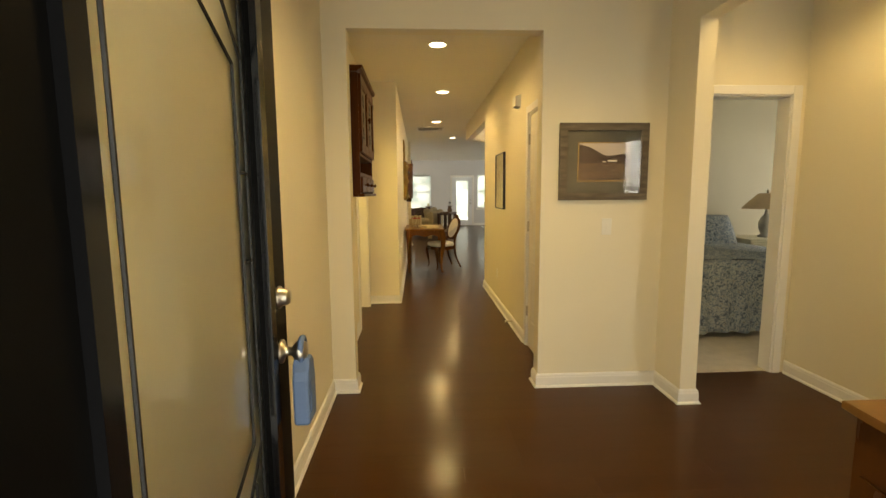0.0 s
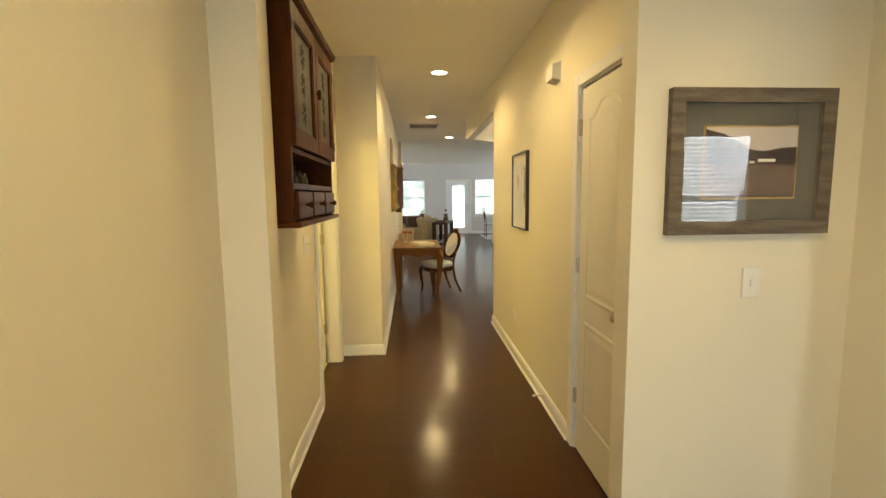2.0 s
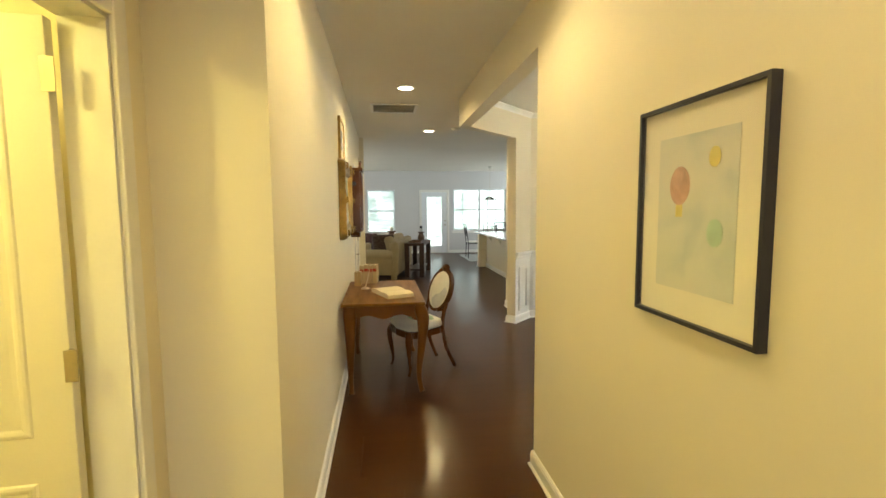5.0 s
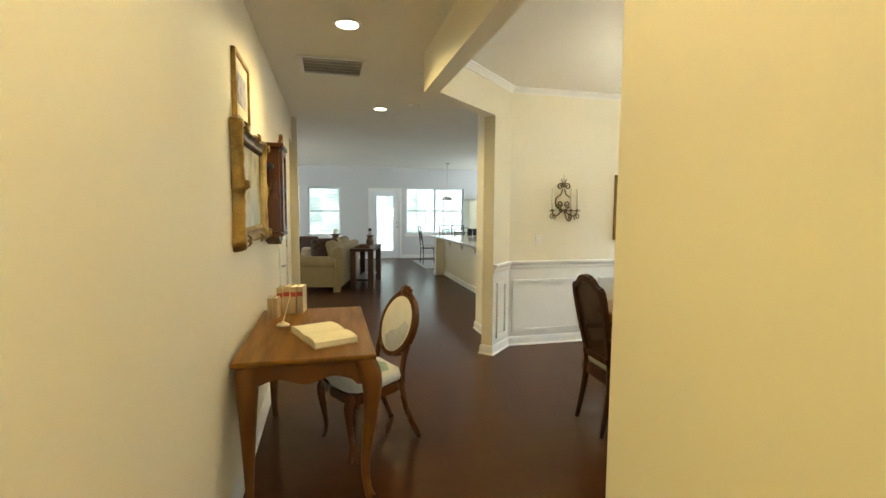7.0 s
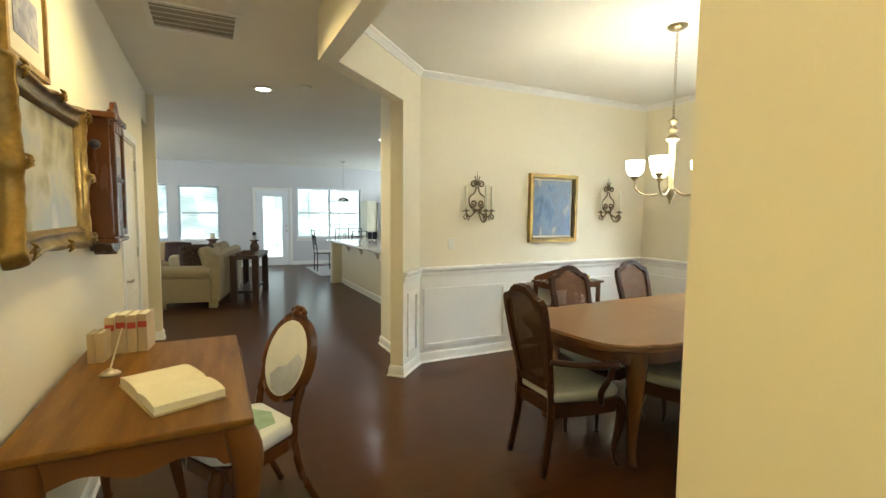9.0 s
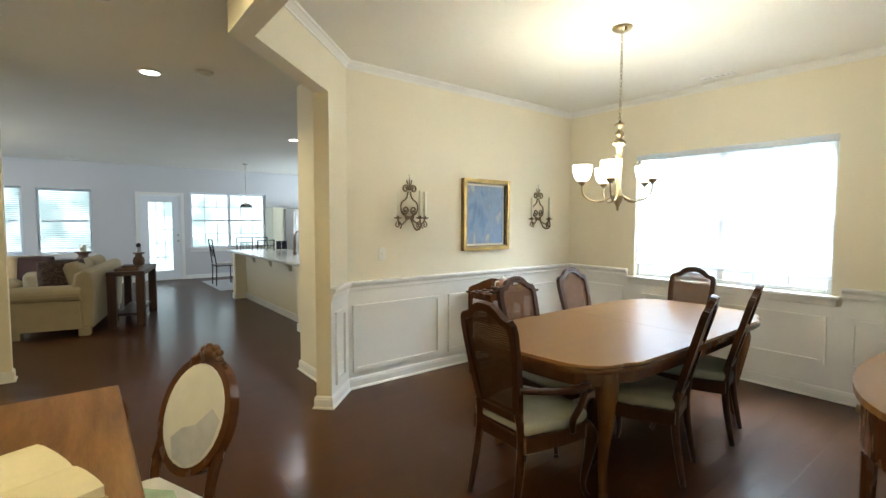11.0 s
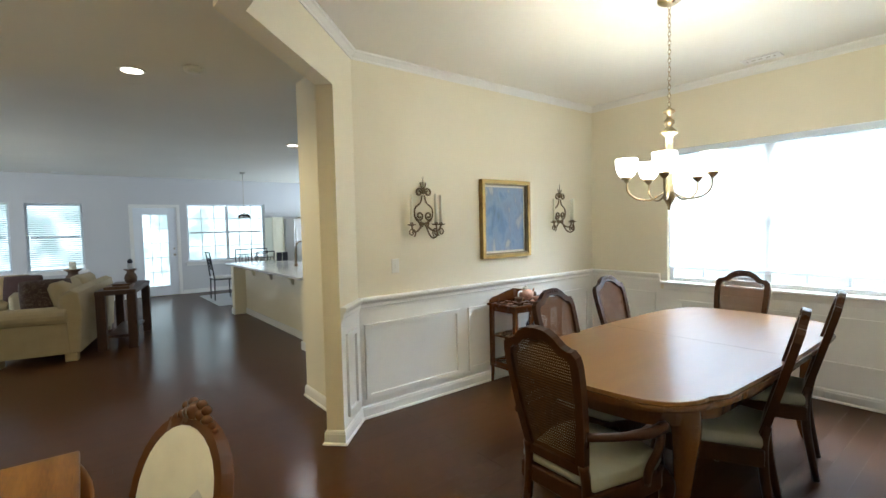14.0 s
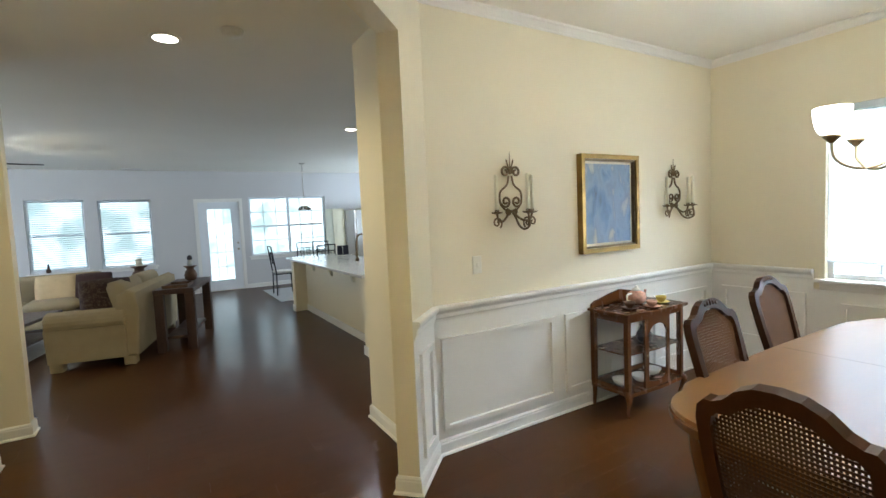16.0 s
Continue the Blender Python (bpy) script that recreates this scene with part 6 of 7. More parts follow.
for j in range(5):
    a = math.radians(72 * j + 200)
    ca, sa = math.cos(a), math.sin(a)
    part("arm", tube(smoothed([(0.02 * ca, 0.02 * sa, 1.66), (0.10 * ca, 0.10 * sa, 1.615), (0.18 * ca, 0.18 * sa, 1.620), (0.234 * ca, 0.234 * sa, 1.665), (AR * ca, AR * sa, 1.735)], 5), 0.0065, 8), BRASS, ch, smooth=True)
    part("socket_cup", lathe([(0.008, 1.722), (0.030, 1.745), (0.032, 1.757), (0.012, 1.760)], (AR * ca, AR * sa, 0), 16), BRASS, ch, smooth=True)
    part("shade", lathe([(0.030, 1.758), (0.044, 1.768), (0.056, 1.790), (0.064, 1.830), (0.066, 1.868), (0.063, 1.868), (0.060, 1.830), (0.052, 1.792), (0.040, 1.772), (0.026, 1.762)], (AR * ca, AR * sa, 0), 24), SHADEGLOW, ch, "white frosted glass shade, lit", smooth=True)


# wrought-iron candle sconces
def spiral(cx, cz, r0, r1, a0, turns, y=-0.02, n=20):
    return [(cx + (r0 + (r1 - r0) * t / n) * math.cos(math.radians(a0) + turns * 2 * math.pi * t / n), y, cz + (r0 + (r1 - r0) * t / n) * math.sin(math.radians(a0) + turns * 2 * math.pi * t / n)) for t in range(n + 1)]


def sconce(x):
    s = thing("wall_sconce", "dark wrought-iron scroll candle sconce with ivory candles", "sconce", pose(x, 10.359, 1.38), "sconces on the dining wall")
    part("spike", tube([(0, -0.015, 0.37), (0, -0.015, 0.52)], [0.006, 0.0015], 8), IRON, s)
    for d in (-1, 1):
        part("leaf_prong", tube(smoothed([(0, -0.015, 0.40), (d * 0.018, -0.015, 0.43), (d * 0.030, -0.015, 0.47)], 4), [0.005] * 8 + [0.0015], 6), IRON, s)
        part("upper_scroll", tube(spiral(d * 0.044, 0.385, 0.012, 0.038, 90 if d > 0 else 90, d * 1.3), 0.0080, 6), IRON, s, smooth=True)
        part("side_bar", tube(smoothed([(d * 0.012, -0.015, 0.36), (d * 0.030, -0.015, 0.30), (d * 0.088, -0.015, 0.25), (d * 0.084, -0.015, 0.17), (d * 0.020, -0.015, 0.115)], 5), 0.007, 6), IRON, s, smooth=True)
        part("middle_scroll", tube(spiral(d * 0.046, 0.190, 0.010, 0.040, 200 if d > 0 else -20, d * 1.4), 0.0080, 6), IRON, s, smooth=True)
        part("lower_scroll", tube(spiral(d * 0.024, 0.120, 0.008, 0.022, 0 if d > 0 else 180, d * 1.2), 0.0080, 6), IRON, s, smooth=True)
        part("arm", tube(smoothed([(d * 0.015, -0.016, 0.125), (d * 0.050, -0.026, 0.085), (d * 0.095, -0.040, 0.060), (d * 0.135, -0.050, 0.070), (d * 0.150, -0.055, 0.112)], 4), 0.0080, 6), IRON, s, smooth=True)
        part("arm_scroll", tube([(p[0], -0.055, p[2]) for p in spiral(d * 0.150, 0.052, 0.006, 0.040, 90, d * 1.4)], 0.0055, 6), IRON, s, smooth=True)
        part("drip_pan", lathe([(0.010, 0.108), (0.034, 0.114), (0.038, 0.122), (0.028, 0.118), (0.014, 0.120), (0.014, 0.136)], (d * 0.150, -0.055, 0), 16), IRON, s, smooth=True)
        part("candle", lathe([(0.0140, 0.124), (0.0125, 0.355), (0.004, 0.364)], (d * 0.150, -0.055, 0), 12), WAX, s, "ivory taper candle", smooth=True)
    part("front_arm", tube(smoothed([(0, -0.018, 0.130), (0, -0.055, 0.090), (0, -0.095, 0.030), (0, -0.145, 0.006), (0, -0.195, 0.030), (0, -0.190, 0.085), (0, -0.185, 0.112)], 4), 0.0070, 6), IRON, s, smooth=True)
    part("front_scroll", tube([(0, -0.175 - p[0], p[2]) for p in spiral(0.0, 0.052, 0.006, 0.040, 90, 1.4)], 0.0055, 6), IRON, s, smooth=True)
    part("drip_pan", lathe([(0.010, 0.108), (0.034, 0.114), (0.038, 0.122), (0.028, 0.118), (0.014, 0.120), (0.014, 0.136)], (0, -0.185, 0), 16), IRON, s, smooth=True)
    part("candle", lathe([(0.0140, 0.124), (0.0125, 0.355), (0.004, 0.364)], (0, -0.185, 0), 12), WAX, s, "ivory taper candle", smooth=True)
    return s


sconce(2.945)
sconce(4.755)

# glazed curio cabinet table by the north wall
cur = thing("curio_table", "small mahogany curio table with glass sides and an arched glazed door", "curio table", pose(3.675, 10.005, 0))     # front towards local -y
KW, KD, KZ = 0.66, 0.335, 0.752


def front_at(x):
    """The serpentine front: bowed forwards in the middle, hollow towards the posts."""
    return -0.030 * (0.5 + 0.5 * math.cos(2 * math.pi * (x - KW / 2) / KW)) + 0.012 * math.sin(math.pi * x / KW) ** 2


CF = [(KW * k / 20, front_at(KW * k / 20)) for k in range(21)]
part("top", prism([(x * (KW + 0.05) / KW - 0.025, y * 1.3 - 0.024) for x, y in CF] + [(KW + 0.025, KD), (-0.025, KD)], KZ - 0.024, KZ, None, None, 0.007), MAHOG, cur, "polished shaped top")
part("gallery", prism([(0.0, 0), (0.005, 0.03), (0.05, 0.050), (0.12, 0.055), (0.22, 0.085), (0.33, 0.105), (0.44, 0.085), (0.54, 0.055), (0.61, 0.050), (0.655, 0.03), (KW, 0)], 0, 0.018, pose(0, KD - 0.020, KZ) @ UP, None, 0.004), MAHOG, cur, "shaped back gallery")
for x in (0.0, KW - 0.038):
    for y in (0.0, KD - 0.038):
        part("post", boxes((x, y, 0.175, x + 0.038, y + 0.038, KZ - 0.0245), bevel=0.004, seg=2), MAHOG, cur)
    part("back_leg", tube([(x + 0.019, KD - 0.019, 0.175), (x + 0.019, KD - 0.019, 0.09), (x + 0.019, KD - 0.012, 0.002)], [0.019, 0.016, 0.013], 8), MAHOG, cur)
    lg = cabriole(0.178, 0.022, 0.030, -0.6 if x == 0 else 0.6, -0.8)
    bmesh.ops.transform(lg, matrix=pose(x + 0.019, 0.019, 0), verts=lg.verts[:])
    part("front_leg", lg, MAHOG, cur, smooth=True)
part("floor_board", prism([(x, y - 0.004) for x, y in CF] + [(KW, KD - 0.002), (0.0, KD - 0.002)], 0.150, 0.174, None, None, 0.005), MAHOG, cur)
part("shelf", prism([(x * 0.94 + 0.02, y + 0.020) for x, y in CF] + [(KW - 0.006, KD - 0.012), (0.006, KD - 0.012)], 0.440, 0.452, None, None, 0.002), MAHOG, cur)
for x in (0.008, KW - 0.024):
    for z0, z1 in ((KZ - 0.075, KZ - 0.0245), (0.1745, 0.205)):
        part("side_rail", boxes((x, 0.0385, z0, x + 0.016, KD - 0.0385, z1), bevel=0.002), MAHOG, cur)
    part("side_pane", boxes((x + 0.007, 0.0387, 0.206, x + 0.009, KD - 0.0387, KZ - 0.076)), GLASS, cur).visible_shadow = False
for z0, z1 in ((KZ - 0.075, KZ - 0.0245), (0.1745, 0.205)):
    part("back_rail", boxes((0.0385, KD - 0.020, z0, KW - 0.0385, KD - 0.006, z1)), MAHOG, cur)


def front_piece(name, x0, x1, z_low, z_high, thick, material, label=""):
    """A board that follows the serpentine front between two edges given as functions of x."""
    bm = bmesh.new()
    n = 14
    cols = []
    for k in range(n + 1):
        x = x0 + (x1 - x0) * k / n
        y = front_at(x) + 0.004
        cols.append([bm.verts.new(p) for p in ((x, y, z_low(x)), (x, y, z_high(x)), (x, y + thick, z_high(x)), (x, y + thick, z_low(x)))])
    for a, b in zip(cols, cols[1:]):
        for k in range(4):
            bm.faces.new((a[k], b[k], b[(k + 1) % 4], a[(k + 1) % 4]))
    bm.faces.new(cols[0])
    bm.faces.new(cols[-1][::-1])
    return part(name, bm, material, cur, label)


D0, D1 = 0.185, KW - 0.185


def door_arch(x):
    u = (x - D0 - 0.036) / (D1 - D0 - 0.072)
    return 0.560 + 0.085 * math.sqrt(max(0.0, 1 - (2 * min(1.0, max(0.0, u)) - 1) ** 2))


front_piece("top_rail", 0.0385, KW - 0.0385, lambda x: KZ - 0.068, lambda x: KZ - 0.0245, 0.018, MAHOG)
front_piece("door_head", D0, D1, door_arch, lambda x: KZ - 0.0685, 0.016, MAHOG, "arched head of the glazed door")
front_piece("door_foot", D0, D1, lambda x: 0.178, lambda x: 0.222 + 0.012 * math.cos(2 * math.pi * (x - D0) / (D1 - D0)), 0.016, MAHOG)
for x0 in (D0, D1 - 0.036):
    front_piece("door_stile", x0, x0 + 0.036, lambda x: 0.2345, lambda x: 0.559, 0.016, MAHOG)
front_piece("door_pane", D0 + 0.036, D1 - 0.036, lambda x: 0.235, lambda x: door_arch(x) - 0.0005, 0.002, GLASS).visible_shadow = False
for x0, x1 in ((0.0385, D0 - 0.0005), (D1 + 0.0005, KW - 0.0385)):
    front_piece("flank_pane", x0, x1, lambda x: 0.1755, lambda x: KZ - 0.0685, 0.002, GLASS).visible_shadow = False
part("door_knob", lathe([(0.005, 0), (0.009, 0.010), (0.0, 0.016)], (D0 + 0.018, 0.0, 0.0), 10), BRASS, cur).matrix_basis = pose(0, front_at(D0 + 0.018) + 0.004, 0.42, 90)


def cup_and_saucer(x, y, z, material, label):
    c = thing("teacup", label, "teacup", pose(x, y, z))
    part("saucer", lathe([(0.030, 0), (0.058, 0.010), (0.062, 0.013), (0.030, 0.006), (0.0, 0.005)], seg=20), material, c, smooth=True)
    part("cup", lathe([(0.018, 0.007), (0.024, 0.012), (0.036, 0.036), (0.040, 0.052), (0.036, 0.050), (0.022, 0.016), (0.0, 0.013)], seg=20), material, c, smooth=True)
    part("cup_handle", tube(smoothed([(0.036, 0, 0.042), (0.056, 0, 0.040), (0.054, 0, 0.022), (0.030, 0, 0.020)], 4), 0.004, 6), GOLD, c, smooth=True)


cup_and_saucer(3.84, 10.11, KZ + 0.001, POT, "dark teacup with a gilt rim on its saucer")
cup_and_saucer(4.00, 10.04, KZ + 0.001, PINK, "rose-coloured teacup on its saucer")
cup_and_saucer(4.20, 10.10, KZ + 0.001, YELLOW, "yellow teacup on its saucer")
pot = thing("teapot", "pink and cream flowered china teapot on the curio table", "teapot", pose(4.04, 10.20, KZ + 0.001))
part("body", lathe([(0.035, 0), (0.060, 0.015), (0.074, 0.050), (0.062, 0.085), (0.036, 0.100), (0.034, 0.104)], seg=24), PINK, pot, smooth=True)
part("lid", lathe([(0.036, 0.104), (0.030, 0.116), (0.010, 0.126), (0.012, 0.138), (0.0, 0.142)], seg=20), CHINA, pot, smooth=True)
part("spout", tube(smoothed([(0.062, 0, 0.035), (0.095, 0, 0.055), (0.112, 0, 0.098)], 4), [0.015, 0.014, 0.013, 0.012, 0.011, 0.010, 0.009, 0.009, 0.009], 8), PINK, pot, smooth=True)
part("handle", tube(smoothed([(-0.058, 0, 0.085), (-0.105, 0, 0.080), (-0.105, 0, 0.035), (-0.065, 0, 0.025)], 4), 0.007, 8), CHINA, pot, smooth=True)
for x, y, z in ((3.80, 10.16, 0.1755), (3.98, 10.13, 0.1755), (4.18, 10.17, 0.1755)):
    b = thing("china_bowl", "white china bowl on the curio shelf", "bowl", pose(x, y, z), "china on the curio shelves")
    part("bowl", lathe([(0.03, 0), (0.055, 0.02), (0.068, 0.05), (0.062, 0.048), (0.048, 0.02), (0.0, 0.008)], seg=20), CHINA, b, smooth=True)
vs = thing("dark_vase", "small dark glazed vase on the curio shelf", "vase", pose(4.06, 10.15, 0.4535))
part("body", lathe([(0.03, 0), (0.055, 0.03), (0.06, 0.07), (0.035, 0.11), (0.028, 0.13), (0.036, 0.14), (0.0, 0.138)], seg=20), BLACKF, vs, smooth=True)

# bow-front sideboard on the south wall of the dining room
side = thing("sideboard", "bow-front mahogany sideboard with a polished top and slender legs", "sideboard", pose(3.35, 6.752, 0))
bowf = [(0.78 * math.cos(t * math.pi / 24), 0.06 + 0.40 * math.sin(t * math.pi / 24) ** 0.8) for t in range(25)]
part("top", prism([(-0.78, 0.0), (0.78, 0.0)] + bowf, 0.795, 0.822, None, None, 0.008), TABLETOP, side)
part("carcass", prism([(-0.75, 0.012), (0.75, 0.012)] + [(x * 0.955, y * 0.94) for x, y in bowf], 0.60, 0.7945), MAHOG, side)
for x, y in ((-0.70, 0.06), (0.70, 0.06), (-0.50, 0.34), (0.50, 0.34)):
    part("leg", tube([(x, y, 0.60), (x, y, 0.30), (x, y, 0.010)], [0.026, 0.022, 0.015], 8), MAHOG, side)
for x in (-0.3, 0.0, 0.3):
    part("drawer_knob", lathe([(0.014, 0), (0.018, 0.012), (0.0, 0.016)], seg=12), BRASS, side).matrix_basis = pose(x, 0.432 if x == 0 else 0.405, 0.70, -90)

# ---- living room and kitchen ----
sofa = thing("sofa", "beige fabric sofa with rolled arms and loose back cushions", "sofa", pose(0.20, 14.12, 0, 0, 0, -12))     # side towards local -y, back along local +x
SL, SD = 2.05, 0.84


def roll_arm(y):
    prof = [(-0.0, 0.10), (0.20, 0.10), (0.20, 0.46)] + [(0.10 + 0.135 * math.cos(math.radians(a)), 0.53 + 0.115 * math.sin(math.radians(a))) for a in range(-30, 215, 20)] + [(0.0, 0.46)]
    return prism(prof, -SD / 2, SD / 2 - 0.10, pose(0, y, 0) @ Matrix(((0, 0, 1, 0), (1, 0, 0, 0), (0, 1, 0, 0), (0, 0, 0, 1))), None, 0.02)


part("arm", roll_arm(0.0), SOFA, sofa, "rolled sofa arm", smooth=False)
part("arm", roll_arm(SL - 0.20), SOFA, sofa, "rolled sofa arm")
part("base", boxes((-SD / 2 + 0.02, 0.2, 0.10, SD / 2 - 0.1, SL - 0.2, 0.30), bevel=0.02, seg=2), SOFA, sofa)
bkp = [(SD / 2 - 0.22, 0.10), (SD / 2, 0.10), (SD / 2 + 0.03, 0.60), (SD / 2 + 0.01, 0.80), (SD / 2 - 0.07, 0.84), (SD / 2 - 0.17, 0.78), (SD / 2 - 0.22, 0.50)]
part("backrest", prism(bkp, 0.02, SL - 0.02, Matrix(((1, 0, 0, 0), (0, 0, 1, 0), (0, 1, 0, 0), (0, 0, 0, 1))), None, 0.03), SOFA, sofa)
for k in range(2):
    b = pad(SD - 0.25, (SL - 0.4) / 2 - 0.01, 0.17, 0.015, 8, (-0.09, 0.2 + (SL - 0.4) * (k + 0.5) / 2, 0.30))
    part("seat_cushion", b, SOFA, sofa, smooth=True)
    b = pad((SL - 0.4) / 2 - 0.01, 0.44, 0.20, 0.03, 8)
    bmesh.ops.transform(b, matrix=pose(SD / 2 - 0.22, 0.2 + (SL - 0.4) * (k + 0.5) / 2, 0.70, 78, 0, 90) @ pose(0, 0, -0.10), verts=b.verts[:])
    part("back_cushion", b, SOFA, sofa, smooth=True)
for x in (-SD / 2 + 0.07, SD / 2 - 0.09):
    for y in (0.08, SL - 0.08):
        part("foot", boxes((x - 0.06, y - 0.06, 0.001, x + 0.06, y + 0.06, 0.105), bevel=0.008), SOFA, sofa)


def cushion(m, w, material, label):
    c = thing("cushion", label, "cushion", m)
    part("cover", pad(w, w * 0.92, 0.13, 0.03, 8), material, c, smooth=True)


cushion(sofa.matrix_world @ pose(0.04, 0.40, 0.70, 68, 0, 24), 0.50, DARKC, "dark patterned square cushion leaning on the sofa")
cushion(sofa.matrix_world @ pose(0.05, 1.55, 0.66, 65, 0, 100), 0.44, BROWNC, "dark brown square cushion on the sofa")

love = thing("loveseat", "beige fabric loveseat under the living room windows", "sofa", pose(-0.95, 17.6, 0))
part("base", boxes((-0.95, -0.80, 0.08, 0.95, 0.0, 0.30), bevel=0.03, seg=2), SOFA, love)
part("backrest", boxes((-0.95, -0.02, 0.08, 0.95, 0.18, 0.82), bevel=0.06, seg=3), SOFA, love)
for s in (-1, 1):
    part("arm", boxes((s * 0.95, -0.84, 0.08, s * 0.72, 0.10, 0.58), bevel=0.06, seg=3), SOFA, love)
    part("seat_cushion", pad(0.70, 0.66, 0.17, 0.02, 8, (s * 0.355, -0.42, 0.30)), SOFA, love, smooth=True)
    for y in (-0.72, 0.08):
        part("foot", boxes((s * 0.86 - 0.05, y - 0.05, 0.001, s * 0.86 + 0.05, y + 0.05, 0.085)), SOFA, love)
cushion(pose(-0.55, 17.35, 0.56, 68, 0, 4), 0.56, TANC, "tan square cushion on the loveseat")
cushion(pose(-0.08, 17.32, 0.58, 66, 0, -6), 0.50, BROWNC, "dark brown square cushion on the loveseat")
cushion(pose(-1.25, 17.33, 0.58, 66, 0, 8), 0.50, BROWNC, "dark brown square cushion on the loveseat")
coffee = thing("coffee_table", "dark wooden coffee table before the sofa", "table", pose(-0.75, 15.6, 0, 0, 0, -12))
part("top", boxes((-0.32, -0.55, 0.40, 0.32, 0.55, 0.44), bevel=0.01, seg=2), CONSOLE, coffee)
part("shelf", boxes((-0.27, -0.50, 0.14, 0.27, 0.50, 0.165), bevel=0.004), CONSOLE, coffee)
for x in (-0.28, 0.28):
    for y in (-0.51, 0.51):
        part("leg", boxes((x - 0.035, y - 0.035, 0.008, x + 0.035, y + 0.035, 0.40), bevel=0.006), CONSOLE, coffee)
rug = thing("area_rug", "pale grey woven area rug under the coffee table", "rug", pose(-0.95, 15.6, 0, 0, 0, -12))
part("pile", boxes((-0.75, -1.2, 0.0005, 0.55, 1.2, 0.009), bevel=0.003), RUG, rug)

con = thing("console_table", "chunky dark rustic console table behind the sofa", "table", pose(0.99, 14.34, 0, 0, 0, -13))
part("top", boxes((-0.22, 0.0, 0.70, 0.22, 1.26, 0.760), bevel=0.008), CONSOLE, con)
for y in (0.06, 1.20):
    for x in (-0.165, 0.165):
        part("leg", boxes((x - 0.05, y - 0.055, 0.0005, x + 0.05, y + 0.055, 0.70), bevel=0.006), CONSOLE, con)
part("stretcher_shelf", boxes((-0.14, 0.08, 0.14, 0.14, 1.18, 0.175), bevel=0.004), CONSOLE, con)
tray = thing("woven_tray", "flat brown woven tray on the console table", "tray", con.matrix_world @ pose(0.0, 0.30, 0.761))
part("tray", ring(rect(-0.14, 0.14, -0.20, 0.20), rect(-0.12, 0.12, -0.18, 0.18), 0, 0.035, None, 0.004), POT, tray)
part("tray_base", boxes((-0.121, -0.181, 0.0, 0.121, 0.181, 0.006)), POT, tray)


def pot_candle(m, s, label, candle, cap):
    p = thing("candle_holder", label, "candle holder", m)
    part("jar", lathe([(0.06 * s, 0), (0.085 * s, 0.03 * s), (0.095 * s, 0.09 * s), (0.075 * s, 0.15 * s), (0.055 * s, 0.17 * s), (0.055 * s, 0.20 * s), (0.095 * s, 0.225 * s), (0.098 * s, 0.235 * s), (0.03 * s, 0.232 * s)], seg=20), POT, p, smooth=True)
    part("candle", lathe([(0.040 * s, 0.233 * s), (0.040 * s, 0.33 * s), (0.010 * s, 0.332 * s)], seg=16), candle, p, smooth=True)
    if cap:
        part("finial", lathe([(0.030 * s, 0.332 * s), (0.042 * s, 0.35 * s), (0.034 * s, 0.39 * s), (0.0, 0.41 * s)], seg=16), BLACKF, p, smooth=True)


end = thing("end_table", "dark wooden end table beside the sofa", "table", pose(0.55, 16.95, 0, 0, 0, -12))
part("top", boxes((-0.25, -0.25, 0.58, 0.25, 0.25, 0.61), bevel=0.006), CONSOLE, end)
for x in (-0.21, 0.21):
    for y in (-0.21, 0.21):
        part("leg", boxes((x - 0.025, y - 0.025, 0.0005, x + 0.025, y + 0.025, 0.58), bevel=0.004), CONSOLE, end)
pot_candle(pose(0.56, 16.95, 0.611), 1.25, "brown pottery candle stand with a pale candle", WAX, False)
pot_candle(con.matrix_world @ pose(0.03, 0.92, 0.761), 0.86, "brown pottery jar with a pale green candle and dark cap", CERAM, True)
pot_candle(pose(-0.60, 19.60, 0.722) @ pose(-0.43, 0.02, 0), 0.45, "small dark candle jar on the window sill", BLACKF, True)

fan = thing("ceiling_fan", "brown ceiling fan at rest in the living room", "ceiling fan", pose(-1.05, 16.3, 0))
part("rod", lathe([(0.05, H - 0.001), (0.05, H - 0.03), (0.014, H - 0.04), (0.014, 2.52)], seg=16), BRASS, fan, smooth=True)
part("motor", lathe([(0.03, 2.54), (0.10, 2.52), (0.115, 2.46), (0.08, 2.41), (0.03, 2.40)], seg=24), BRASS, fan, smooth=True)
for j in range(5):
    bl = boxes((0.12, -0.065, -0.004, 0.64, 0.065, 0.004), bevel=0.003)
    bmesh.ops.transform(bl, matrix=pose(0, 0, 2.455, 0, 0, 72 * j + 10) @ pose(0, 0, 0, 10), verts=bl.verts[:])
    part("blade", bl, CONSOLE, fan)
part("light_bowl", lathe([(0.09, 2.398), (0.085, 2.36), (0.05, 2.33), (0.0, 2.325)], seg=24), SHADEGLOW, fan, "lit glass bowl", smooth=True)

isl = thing("kitchen_island", "cream kitchen island with corbels under its overhang", "kitchen island", pose(0, 0, 0))
part("knee_wall", boxes((2.97, 12.72, 0.0, 3.09, 15.85, 0.872)), PAINT, isl)
part("end_post", boxes((2.77, 12.60, 0.0, 3.09, 12.72, 0.872), bevel=0.004), PAINT, isl)
part("end_post", boxes((2.77, 15.85, 0.0, 3.09, 16.02, 0.872), bevel=0.004), PAINT, isl)
part("cabinet_body", boxes((3.09, 12.62, 0.09, 3.70, 16.0, 0.872)), CABW, isl)
# toe kick coloured near black for the shade under the cabinet
part("toe_kick", boxes((3.09, 12.62, 0.0, 3.62, 16.0, 0.09)), RECESS_DARK, isl)
